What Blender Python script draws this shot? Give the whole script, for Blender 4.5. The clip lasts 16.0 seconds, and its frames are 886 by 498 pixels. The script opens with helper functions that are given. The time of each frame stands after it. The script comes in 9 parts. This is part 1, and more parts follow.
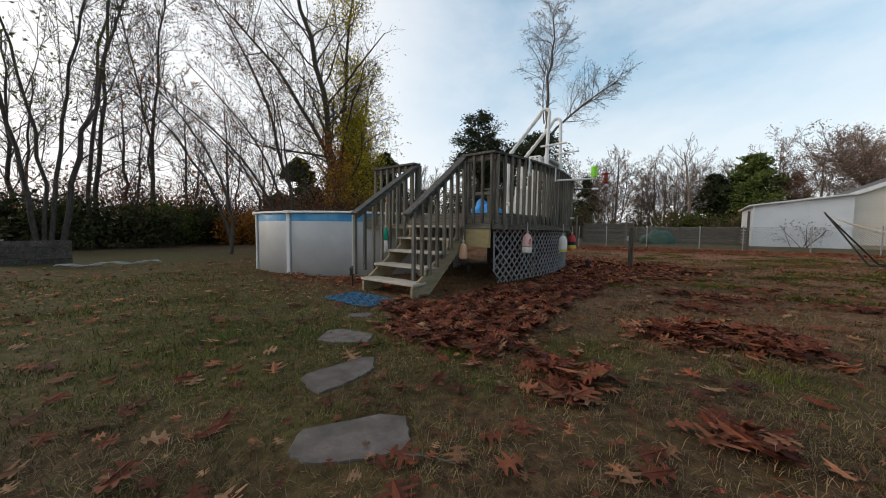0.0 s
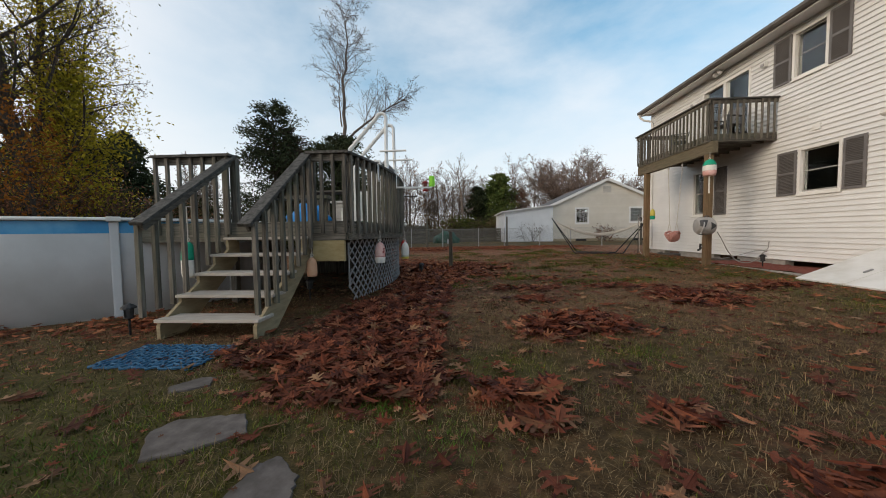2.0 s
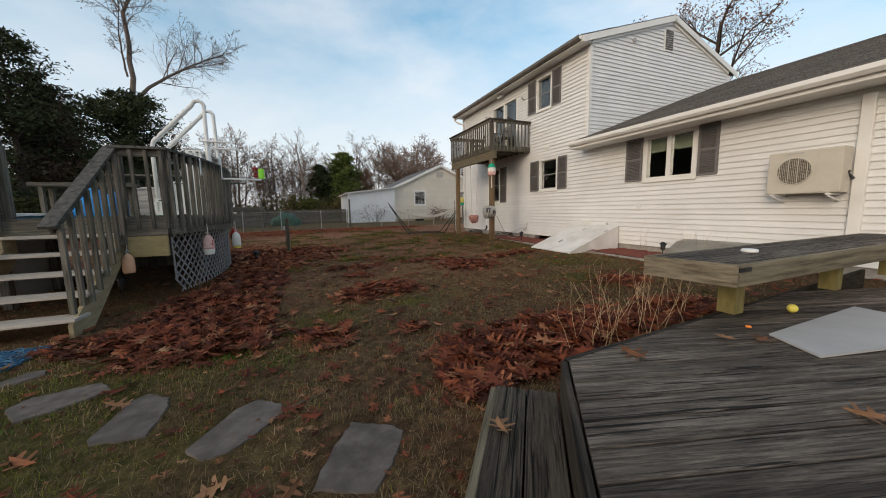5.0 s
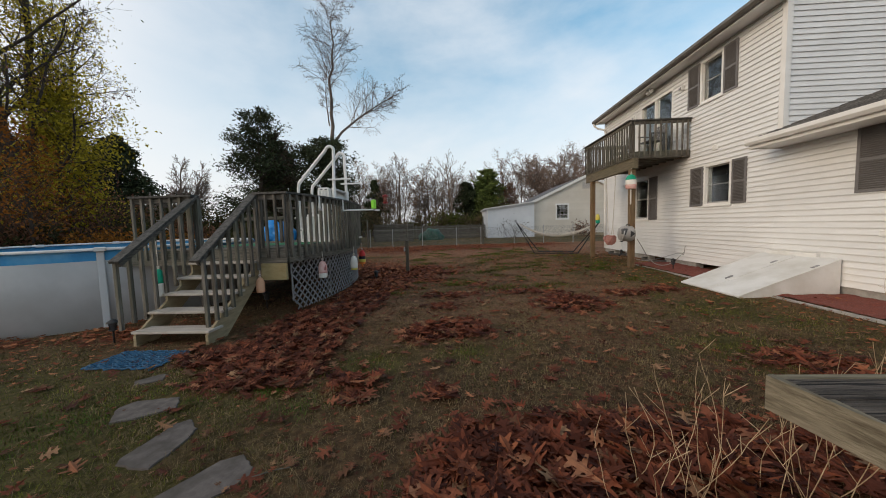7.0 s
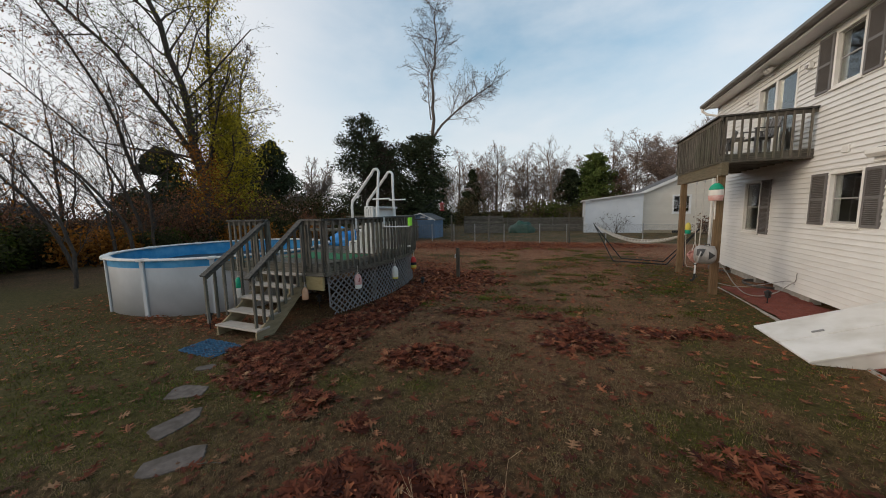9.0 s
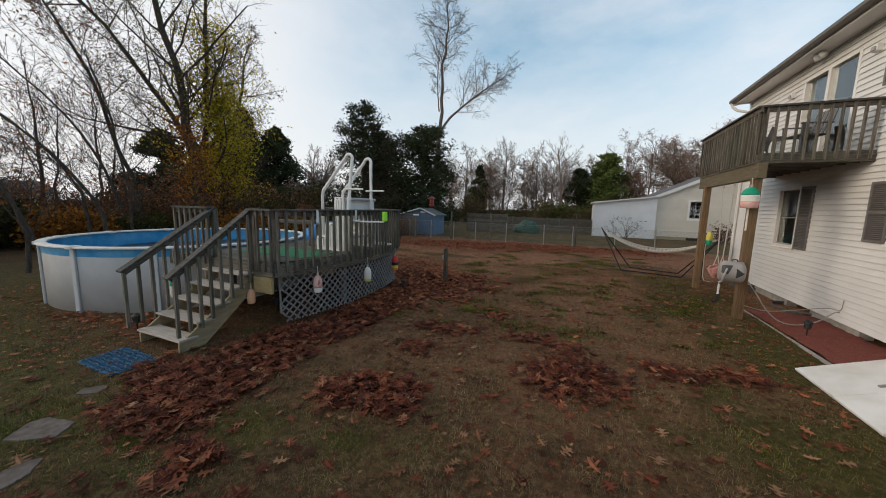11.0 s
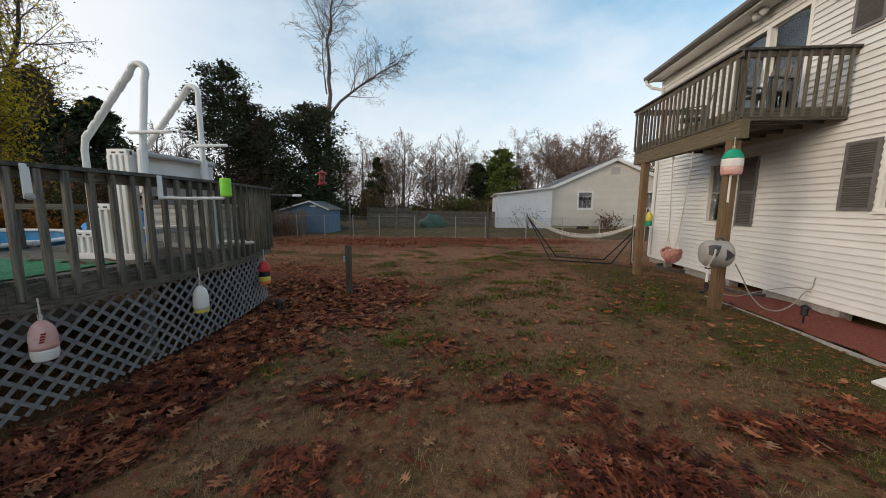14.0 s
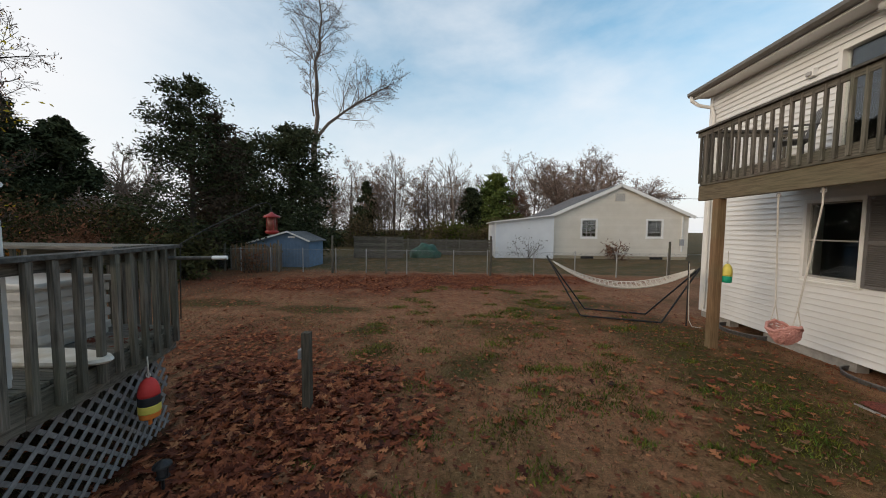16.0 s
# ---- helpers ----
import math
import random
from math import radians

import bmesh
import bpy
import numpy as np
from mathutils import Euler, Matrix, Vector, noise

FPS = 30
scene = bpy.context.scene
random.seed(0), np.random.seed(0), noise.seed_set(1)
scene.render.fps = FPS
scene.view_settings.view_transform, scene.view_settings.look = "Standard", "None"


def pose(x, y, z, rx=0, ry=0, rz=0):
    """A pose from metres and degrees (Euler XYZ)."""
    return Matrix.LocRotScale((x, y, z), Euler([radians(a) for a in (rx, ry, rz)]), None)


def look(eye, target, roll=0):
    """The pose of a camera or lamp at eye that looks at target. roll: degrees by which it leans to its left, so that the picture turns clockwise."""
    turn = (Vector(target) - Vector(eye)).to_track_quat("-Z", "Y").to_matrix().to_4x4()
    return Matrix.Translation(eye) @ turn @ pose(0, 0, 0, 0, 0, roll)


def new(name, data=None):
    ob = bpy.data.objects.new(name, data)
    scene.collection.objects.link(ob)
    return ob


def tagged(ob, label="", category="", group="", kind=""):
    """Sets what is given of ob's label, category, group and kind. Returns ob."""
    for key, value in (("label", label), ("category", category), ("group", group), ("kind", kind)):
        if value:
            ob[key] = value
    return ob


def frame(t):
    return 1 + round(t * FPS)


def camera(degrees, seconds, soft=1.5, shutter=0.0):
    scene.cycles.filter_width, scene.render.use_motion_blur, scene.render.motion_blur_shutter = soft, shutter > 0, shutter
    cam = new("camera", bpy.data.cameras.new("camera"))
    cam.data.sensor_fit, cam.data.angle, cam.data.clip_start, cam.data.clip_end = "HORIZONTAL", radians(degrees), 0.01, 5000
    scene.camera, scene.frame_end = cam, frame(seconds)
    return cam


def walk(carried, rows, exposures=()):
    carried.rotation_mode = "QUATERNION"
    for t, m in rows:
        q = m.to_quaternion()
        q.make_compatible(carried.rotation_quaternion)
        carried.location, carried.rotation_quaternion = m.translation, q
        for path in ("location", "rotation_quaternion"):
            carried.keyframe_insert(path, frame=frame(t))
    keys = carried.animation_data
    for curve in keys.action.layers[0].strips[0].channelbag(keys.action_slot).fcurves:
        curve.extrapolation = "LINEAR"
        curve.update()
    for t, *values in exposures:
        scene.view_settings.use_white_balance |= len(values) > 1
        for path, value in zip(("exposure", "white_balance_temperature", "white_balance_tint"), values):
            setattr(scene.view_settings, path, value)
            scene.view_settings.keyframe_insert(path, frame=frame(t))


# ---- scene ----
cam = camera(107.0, 16.0, 1.0)
PATH = [
    (0, (0.406, -1.714, 0.827), (-0.810, -0.130, 0.713), 0.7),
    (0.5, (0.271, -1.662, 0.831), (-0.798, 0.024, 0.711), 0.0),
    (1, (0.042, -1.640, 0.809), (-0.773, 0.182, 0.684), -0.8),
    (1.5, (-0.277, -1.586, 0.870), (-0.731, 0.359, 0.762), -0.6),
    (2, (-0.573, -1.601, 0.933), (-0.683, 0.394, 0.834), -0.8),
    (2.5, (-0.744, -1.730, 1.046), (-0.621, 0.264, 0.941), -2.2),
    (3, (-0.852, -1.967, 1.094), (-0.508, -0.000, 0.979), -2.3),
    (3.5, (-0.822, -2.329, 1.193), (-0.273, -0.410, 1.052), -1.0),
    (4, (-0.780, -2.696, 1.099), (-0.047, -0.848, 0.878), -1.1),
    (4.2, (-0.728, -2.834, 1.077), (0.052, -1.008, 0.839), -1.0),
    (6.3, (0.371, -3.015, 1.331), (0.812, -1.078, 1.099), -2.9),
    (6.5, (0.449, -2.873, 1.343), (0.741, -0.906, 1.125), -2.6),
    (7, (0.819, -2.633, 1.429), (0.716, -0.641, 1.281), -1.7),
    (7.5, (1.276, -2.498, 1.709), (0.949, -0.528, 1.609), -1.4),
    (8, (1.771, -2.522, 2.063), (1.340, -0.574, 1.921), -1.7),
    (8.5, (2.268, -2.575, 2.208), (1.700, -0.669, 2.000), -1.6),
    (9, (2.682, -2.507, 2.185), (1.947, -0.661, 1.955), -1.1),
    (9.2, (2.823, -2.422, 2.189), (2.027, -0.601, 1.970), -0.8),
    (11.3, (2.814, -0.869, 2.185), (2.061, 0.964, 1.919), 2.0),
    (11.5, (2.723, -0.621, 2.083), (2.017, 1.232, 1.824), 1.5),
    (12, (2.372, 0.062, 1.807), (1.833, 1.980, 1.639), -0.2),
    (12.5, (2.104, 0.532, 1.604), (1.705, 2.486, 1.461), -0.5),
    (13, (1.903, 0.751, 1.597), (1.608, 2.715, 1.359), -0.2),
    (13.5, (1.766, 0.981, 1.659), (1.555, 2.948, 1.366), 0.3),
    (14, (1.648, 1.372, 1.748), (1.464, 3.347, 1.492), 0.5),
    (14.5, (1.576, 1.828, 1.797), (1.396, 3.799, 1.514), 0.9),
    (15, (1.489, 2.432, 1.931), (1.318, 4.403, 1.641), 1.1),
    (15.5, (1.360, 3.076, 2.152), (1.195, 5.057, 1.930), 0.9),
    (16, (1.113, 3.764, 2.285), (0.986, 5.756, 2.161), 0.5),
]
walk(cam, [(t, look(eye, target, roll)) for t, eye, target, roll in PATH], exposures=((0.0, 0.07), (2.0, 0.03), (4.0, 0.0), (6.5, 0.0), (8.5, -0.16), (9.2, -0.14), (11.5, -0.05), (13.0, 0.0), (15.0, 0.07), (16.0, 0.0)))

# ---- world and sun: low, veiled evening sun from the west (-x) ----
SUN_AZ = radians(205)      # direction the light comes from, in the xy plane, from +x
SUN_EL = radians(15)
world = bpy.data.worlds.new("sky")
scene.world = world
world.use_nodes = True
wn, wl = world.node_tree.nodes, world.node_tree.links
wn.clear()
sky = wn.new("ShaderNodeTexSky")
sky.sky_type = "NISHITA"
sky.sun_disc = False
sky.sun_elevation = SUN_EL
sky.sun_rotation = math.pi / 2 - SUN_AZ
sky.air_density, sky.dust_density, sky.ozone_density = 1.0, 2.0, 1.6
coord = wn.new("ShaderNodeTexCoord")
stretch = wn.new("ShaderNodeMapping")
stretch.inputs["Scale"].default_value = (0.8, 0.9, 1.9)
stretch.inputs["Rotation"].default_value = (0.15, 0.1, 0.6)
cloud = wn.new("ShaderNodeTexNoise")
cloud.inputs["Scale"].default_value = 1.9
cloud.inputs["Detail"].default_value = 7
cloud.inputs["Roughness"].default_value = 0.56
cloud.inputs["Distortion"].default_value = 0.15
ramp = wn.new("ShaderNodeValToRGB")
ramp.color_ramp.elements[0].position, ramp.color_ramp.elements[0].color = 0.38, (0.06, 0.06, 0.06, 1)
ramp.color_ramp.elements[1].position, ramp.color_ramp.elements[1].color = 0.76, (0.78, 0.78, 0.78, 1)
mixc = wn.new("ShaderNodeMix")
mixc.data_type = "RGBA"
mixc.inputs["B"].default_value = (8.2, 8.3, 8.5, 1)
bg = wn.new("ShaderNodeBackground")
bg.inputs["Strength"].default_value = 0.12
wout = wn.new("ShaderNodeOutputWorld")
wl.new(coord.outputs["Generated"], stretch.inputs["Vector"])
wl.new(stretch.outputs["Vector"], cloud.inputs["Vector"])
wl.new(cloud.outputs["Fac"], ramp.inputs["Fac"])
wl.new(ramp.outputs["Color"], mixc.inputs["Factor"])
tone = wn.new("ShaderNodeHueSaturation")
tone.inputs["Hue"].default_value = 0.479
tone.inputs["Saturation"].default_value = 1.5
tone.inputs["Value"].default_value = 2.0
wl.new(sky.outputs["Color"], tone.inputs["Color"])
wl.new(tone.outputs["Color"], mixc.inputs["A"])
# pale haze towards the horizon
up = wn.new("ShaderNodeSeparateXYZ")
wl.new(coord.outputs["Generated"], up.inputs["Vector"])
veil = wn.new("ShaderNodeValToRGB")
veil.color_ramp.interpolation = "EASE"
veil.color_ramp.elements[0].position, veil.color_ramp.elements[0].color = 0.0, (0.85, 0.85, 0.85, 1)
veil.color_ramp.elements[1].position, veil.color_ramp.elements[1].color = 0.60, (0.0, 0.0, 0.0, 1)
wl.new(up.outputs["Z"], veil.inputs["Fac"])
mixh = wn.new("ShaderNodeMix")
mixh.data_type = "RGBA"
mixh.inputs["B"].default_value = (7.6, 7.7, 7.95, 1)
wl.new(veil.outputs["Color"], mixh.inputs["Factor"])
wl.new(mixc.outputs["Result"], mixh.inputs["A"])
# bright veil round the hidden sun
sun_dir = Vector((math.cos(SUN_AZ) * math.cos(SUN_EL), math.sin(SUN_AZ) * math.cos(SUN_EL), math.sin(SUN_EL)))
toward = wn.new("ShaderNodeVectorMath")
toward.operation = "DOT_PRODUCT"
toward.inputs[1].default_value = sun_dir
wl.new(coord.outputs["Generated"], toward.inputs[0])
glow = wn.new("ShaderNodeValToRGB")
glow.color_ramp.interpolation = "EASE"
glow.color_ramp.elements[0].position, glow.color_ramp.elements[0].color = 0.0, (0.0, 0.0, 0.0, 1)
glow.color_ramp.elements[1].position, glow.color_ramp.elements[1].color = 0.62, (0.85, 0.85, 0.85, 1)
wl.new(toward.outputs["Value"], glow.inputs["Fac"])
mixg = wn.new("ShaderNodeMix")
mixg.data_type = "RGBA"
mixg.inputs["B"].default_value = (8.2, 8.1, 8.15, 1)
wl.new(glow.outputs["Color"], mixg.inputs["Factor"])
wl.new(mixh.outputs["Result"], mixg.inputs["A"])
wl.new(mixg.outputs["Result"], bg.inputs["Color"])
wl.new(bg.outputs["Background"], wout.inputs["Surface"])
sun_data = bpy.data.lights.new("sun", "SUN")
sun_data.energy, sun_data.angle, sun_data.color = 1.7, radians(24), (1.0, 0.82, 0.62)
sun = new("sun", sun_data)
sun.matrix_world = look(sun_dir * 60, (0, 0, 0))

# ---- materials ----
MATS = {}


def mat(name, c1, c2=None, scale=6.0, stretch_xyz=(1, 1, 1), rough=0.7, bump=0.2, bump_scale=40.0, metal=0.0, vary=0.0,
        island=0.0, stain=None, stain_scale=0.9, stain_amount=0.5, spec=0.4, detail=5.0, stain_along=False):
    """A procedural surface: two colours by fine noise, a broad stain, bump, and a brightness change from piece to piece."""
    if name in MATS:
        return MATS[name]
    m = bpy.data.materials.new(name)
    m.use_nodes = True
    n, l = m.node_tree.nodes, m.node_tree.links
    b = n["Principled BSDF"]
    b.inputs["Roughness"].default_value = rough
    b.inputs["Metallic"].default_value = metal
    b.inputs["Specular IOR Level"].default_value = spec
    tc = n.new("ShaderNodeTexCoord")
    mp = n.new("ShaderNodeMapping")
    mp.inputs["Scale"].default_value = stretch_xyz
    l.new(tc.outputs["Object"], mp.inputs["Vector"])
    nz = n.new("ShaderNodeTexNoise")
    nz.inputs["Scale"].default_value = scale
    nz.inputs["Detail"].default_value = detail
    nz.inputs["Roughness"].default_value = 0.6
    l.new(mp.outputs["Vector"], nz.inputs["Vector"])
    cr = n.new("ShaderNodeValToRGB")
    cr.color_ramp.elements[0].position, cr.color_ramp.elements[1].position = 0.33, 0.68
    cr.color_ramp.elements[0].color = (*c1, 1)
    cr.color_ramp.elements[1].color = (*(c2 or c1), 1)
    l.new(nz.outputs["Fac"], cr.inputs["Fac"])
    colour = cr.outputs["Color"]
    if stain:
        ns = n.new("ShaderNodeTexNoise")
        ns.inputs["Scale"].default_value = stain_scale
        ns.inputs["Detail"].default_value = 4
        l.new((mp.outputs["Vector"] if stain_along else tc.outputs["Object"]), ns.inputs["Vector"])
        sr = n.new("ShaderNodeValToRGB")
        sr.color_ramp.elements[0].position, sr.color_ramp.elements[1].position = 0.45, 0.7
        sr.color_ramp.elements[0].color = (0, 0, 0, 1)
        sr.color_ramp.elements[1].color = (stain_amount,) * 3 + (1,)
        l.new(ns.outputs["Fac"], sr.inputs["Fac"])
        mx = n.new("ShaderNodeMix")
        mx.data_type = "RGBA"
        mx.inputs["B"].default_value = (*stain, 1)
        l.new(sr.outputs["Color"], mx.inputs["Factor"])
        l.new(colour, mx.inputs["A"])
        colour = mx.outputs["Result"]
    for amount, kind, socket in ((vary, "ShaderNodeObjectInfo", "Random"), (island, "ShaderNodeNewGeometry", "Random Per Island")):
        if amount:
            oi = n.new(kind)
            mr = n.new("ShaderNodeMapRange")
            mr.inputs["To Min"].default_value, mr.inputs["To Max"].default_value = 1 - amount, 1 + amount
            l.new(oi.outputs[socket], mr.inputs["Value"])
            hs = n.new("ShaderNodeHueSaturation")
            l.new(mr.outputs["Result"], hs.inputs["Value"])
            l.new(colour, hs.inputs["Color"])
            colour = hs.outputs["Color"]
    l.new(colour, b.inputs["Base Color"])
    if bump:
        nb = n.new("ShaderNodeTexNoise")
        nb.inputs["Scale"].default_value = bump_scale
        nb.inputs["Detail"].default_value = 4
        l.new(mp.outputs["Vector"], nb.inputs["Vector"])
        bp = n.new("ShaderNodeBump")
        bp.inputs["Strength"].default_value = bump
        bp.inputs["Distance"].default_value = 0.01
        l.new(nb.outputs["Fac"], bp.inputs["Height"])
        l.new(bp.outputs["Normal"], b.inputs["Normal"])
    MATS[name] = m
    return m


def litter(name, stops):
    """Dead leaves: each its own brown, darker along the veins and blotches."""
    m = mat(name, (0.6, 0.6, 0.6), (1, 1, 1), 14, rough=0.8, spec=0.2, bump=0.35, bump_scale=70)
    n, l = m.node_tree.nodes, m.node_tree.links
    b = n["Principled BSDF"]
    blotch = b.inputs["Base Color"].links[0].from_socket
    geo = n.new("ShaderNodeNewGeometry")
    cr = n.new("ShaderNodeValToRGB")
    while len(cr.color_ramp.elements) < len(stops):
        cr.color_ramp.elements.new(0.5)
    for e, (p, c) in zip(cr.color_ramp.elements, stops):
        e.position, e.color = p, (*c, 1)
    l.new(geo.outputs["Random Per Island"], cr.inputs["Fac"])
    mx = n.new("ShaderNodeMix")
    mx.data_type, mx.blend_type = "RGBA", "MULTIPLY"
    mx.inputs["Factor"].default_value = 1
    l.new(cr.outputs["Color"], mx.inputs["A"])
    l.new(blotch, mx.inputs["B"])
    l.new(mx.outputs["Result"], b.inputs["Base Color"])
    return m


def worn_wood(name, dark, mid, pale):
    """Rain-worn planks: fine grain lines, open cracks and bleached patches, shifted from board to board."""
    m = bpy.data.materials.new(name)
    m.use_nodes = True
    n, l = m.node_tree.nodes, m.node_tree.links
    b = n["Principled BSDF"]
    b.inputs["Roughness"].default_value = 0.85
    b.inputs["Specular IOR Level"].default_value = 0.25
    tc, oi = n.new("ShaderNodeTexCoord"), n.new("ShaderNodeObjectInfo")
    sh = n.new("ShaderNodeVectorMath")
    sh.operation = "MULTIPLY_ADD"
    sh.inputs[1].default_value = (7.0, 3.0, 5.0)
    l.new(oi.outputs["Random"], sh.inputs[0])
    l.new(tc.outputs["Object"], sh.inputs[2])

    def nz(scale_xyz, detail, rough=0.65, distort=0.0):
        mp, t = n.new("ShaderNodeMapping"), n.new("ShaderNodeTexNoise")
        mp.inputs["Scale"].default_value = scale_xyz
        t.inputs["Scale"].default_value, t.inputs["Detail"].default_value = 1.0, detail
        t.inputs["Roughness"].default_value, t.inputs["Distortion"].default_value = rough, distort
        l.new(sh.outputs["Vector"], mp.inputs["Vector"])
        l.new(mp.outputs["Vector"], t.inputs["Vector"])
        return t.outputs["Fac"]

    def ramp(fac, p0, c0, p1, c1):
        r = n.new("ShaderNodeValToRGB")
        r.color_ramp.elements[0].position, r.color_ramp.elements[1].position = p0, p1
        r.color_ramp.elements[0].color, r.color_ramp.elements[1].color = (*c0, 1), (*c1, 1)
        l.new(fac, r.inputs["Fac"])
        return r.outputs["Color"]

    def mix(fac, a, c, kind="MIX"):
        x = n.new("ShaderNodeMix")
        x.data_type, x.blend_type = "RGBA", kind
        if fac is None:
            x.inputs["Factor"].default_value = 1
        else:
            l.new(fac, x.inputs["Factor"])
        l.new(a, x.inputs["A"])
        l.new(c, x.inputs["B"])
        return x.outputs["Result"]
    grain = nz((2.4, 48, 48), 9, 0.82, 0.9)
    bands = nz((1.1, 24, 24), 6, 0.75, 1.2)
    patch = nz((0.8, 3.2, 3.2), 7, 0.7, 0.6)
    crack = nz((1.6, 60, 60), 2, 0.5, 0.8)
    base = mix(ramp(bands, 0.38, (0, 0, 0), 0.72, (1, 1, 1)), ramp(grain, 0.42, dark, 0.60, mid), ramp(grain, 0.40, mid, 0.60, pale))
    wet = mix(ramp(patch, 0.36, (0, 0, 0), 0.60, (1, 1, 1)), ramp(grain, 0.42, dark, 0.66, mid), base)
    lines = ramp(crack, 0.35, (0.10, 0.10, 0.10), 0.41, (1, 1, 1))
    tone = n.new("ShaderNodeMapRange")
    tone.inputs["To Min"].default_value, tone.inputs["To Max"].default_value = 0.72, 1.32
    l.new(oi.outputs["Random"], tone.inputs["Value"])
    hs = n.new("ShaderNodeHueSaturation")
    l.new(tone.outputs["Result"], hs.inputs["Value"])
    l.new(mix(None, wet, lines, "MULTIPLY"), hs.inputs["Color"])
    l.new(hs.outputs["Color"], b.inputs["Base Color"])
    bp = n.new("ShaderNodeBump")
    bp.inputs["Strength"].default_value, bp.inputs["Distance"].default_value = 0.8, 0.006
    l.new(mix(None, ramp(grain, 0.3, (0, 0, 0), 0.7, (1, 1, 1)), lines, "MULTIPLY"), bp.inputs["Height"])
    l.new(bp.outputs["Normal"], b.inputs["Normal"])
    return m


def wood(axis):
    s = {"x": (1.2, 22, 22), "y": (22, 1.2, 22), "z": (22, 22, 1.2)}[axis]
    return mat("weathered_wood_" + axis, (0.050, 0.043, 0.034), (0.205, 0.182, 0.150), 2.4, s, 0.85, 0.5, 9, vary=0.25, stain=(0.10, 0.105, 0.07), stain_scale=1.6, stain_amount=0.6)


WX, WY, WZ = wood("x"), wood("y"), wood("z")
DARKX = worn_wood("worn_deck_wood", (0.024, 0.019, 0.015), (0.118, 0.094, 0.074), (0.37, 0.31, 0.26))
DARKS = worn_wood("dark_step_wood", (0.014, 0.011, 0.008), (0.065, 0.052, 0.038), (0.16, 0.135, 0.105))
BENCHW = mat("bench_wood", (0.085, 0.070, 0.044), (0.23, 0.195, 0.13), 1.6, (1.3, 26, 26), 0.85, 0.7, 7, vary=0.15, stain=(0.30, 0.26, 0.19), stain_scale=0.4, stain_amount=0.5, stain_along=True, spec=0.25)
BENCHY = mat("bench_end_wood", (0.085, 0.070, 0.047), (0.22, 0.19, 0.135), 1.6, (26, 1.3, 26), 0.85, 0.7, 7, vary=0.1, stain=(0.27, 0.235, 0.175), stain_scale=0.4, stain_amount=0.5, stain_along=True, spec=0.25)
MOSSY = mat("mossy_post", (0.13, 0.11, 0.035), (0.24, 0.20, 0.075), 3, (6, 6, 1.5), 0.85, 0.5, 12)
DARKC = mat("dark_cap_wood", (0.035, 0.033, 0.029), (0.12, 0.113, 0.10), 2.4, (8, 8, 8), 0.85, 0.5, 9, vary=0.2)
POSTD = mat("dark_post_wood", (0.040, 0.034, 0.024), (0.12, 0.105, 0.078), 2.4, (18, 18, 1.2), 0.9, 0.5, 9)
NEWWOOD = mat("treated_pine", (0.33, 0.25, 0.11), (0.46, 0.37, 0.19), 2.0, (3, 3, 9), 0.7, 0.2, 12, vary=0.1)
NEWSTR = mat("treated_pine_stringer", (0.24, 0.19, 0.11), (0.38, 0.31, 0.19), 2.0, (5, 2, 9), 0.75, 0.25, 12, vary=0.1)
TREAD = mat("bleached_tread", (0.38, 0.335, 0.28), (0.54, 0.485, 0.42), 2.0, (2, 18, 18), 0.75, 0.25, 10, vary=0.06, stain=(0.35, 0.30, 0.25), stain_scale=3)
POSTW = mat("brown_post_wood", (0.125, 0.073, 0.036), (0.25, 0.155, 0.08), 2.4, (20, 20, 1.2), 0.8, 0.4, 9, vary=0.12, stain=(0.16, 0.15, 0.08), stain_scale=1.2, stain_amount=0.5)
BEAMW = mat("balcony_beam_wood", (0.095, 0.074, 0.044), (0.20, 0.16, 0.10), 2.4, (20, 1.2, 20), 0.8, 0.4, 9, vary=0.12, stain=(0.16, 0.16, 0.09), stain_scale=1.2, stain_amount=0.5)
SIDING = mat("white_vinyl_siding", (0.69, 0.69, 0.675), (0.76, 0.76, 0.745), 1.5, (1, 1, 1), 0.45, 0.06, 60, vary=0.025, stain=(0.67, 0.66, 0.63), stain_scale=0.7, stain_amount=0.35)
SIDING2 = mat("cream_vinyl_siding", (0.64, 0.59, 0.50), (0.70, 0.65, 0.565), 1.5, (1, 1, 1), 0.5, 0.05, 60, vary=0.03, stain=(0.60, 0.545, 0.44), stain_scale=0.5, stain_amount=0.4)
TRIM = mat("white_trim", (0.74, 0.73, 0.69), (0.80, 0.79, 0.76), 3, rough=0.4, bump=0.05)
BROWNG = mat("dark_grey_gutter", (0.10, 0.09, 0.08), (0.14, 0.13, 0.115), 4, rough=0.5, bump=0.05, stain=(0.2, 0.19, 0.17), stain_scale=1.5)
SASH = mat("grey_sash", (0.30, 0.29, 0.27), (0.36, 0.35, 0.325), 4, rough=0.5, bump=0.05)
SHUT = mat("taupe_shutter", (0.135, 0.128, 0.125), (0.175, 0.166, 0.162), 3, rough=0.55, bump=0.05, vary=0.05)
SHINGLE = mat("grey_shingle", (0.07, 0.069, 0.069), (0.21, 0.207, 0.205), 30, rough=0.95, bump=0.6, bump_scale=160, vary=0.25, stain=(0.08, 0.08, 0.085), stain_scale=0.8)
CONC = mat("concrete", (0.27, 0.26, 0.24), (0.40, 0.38, 0.35), 9, rough=0.9, bump=0.3)
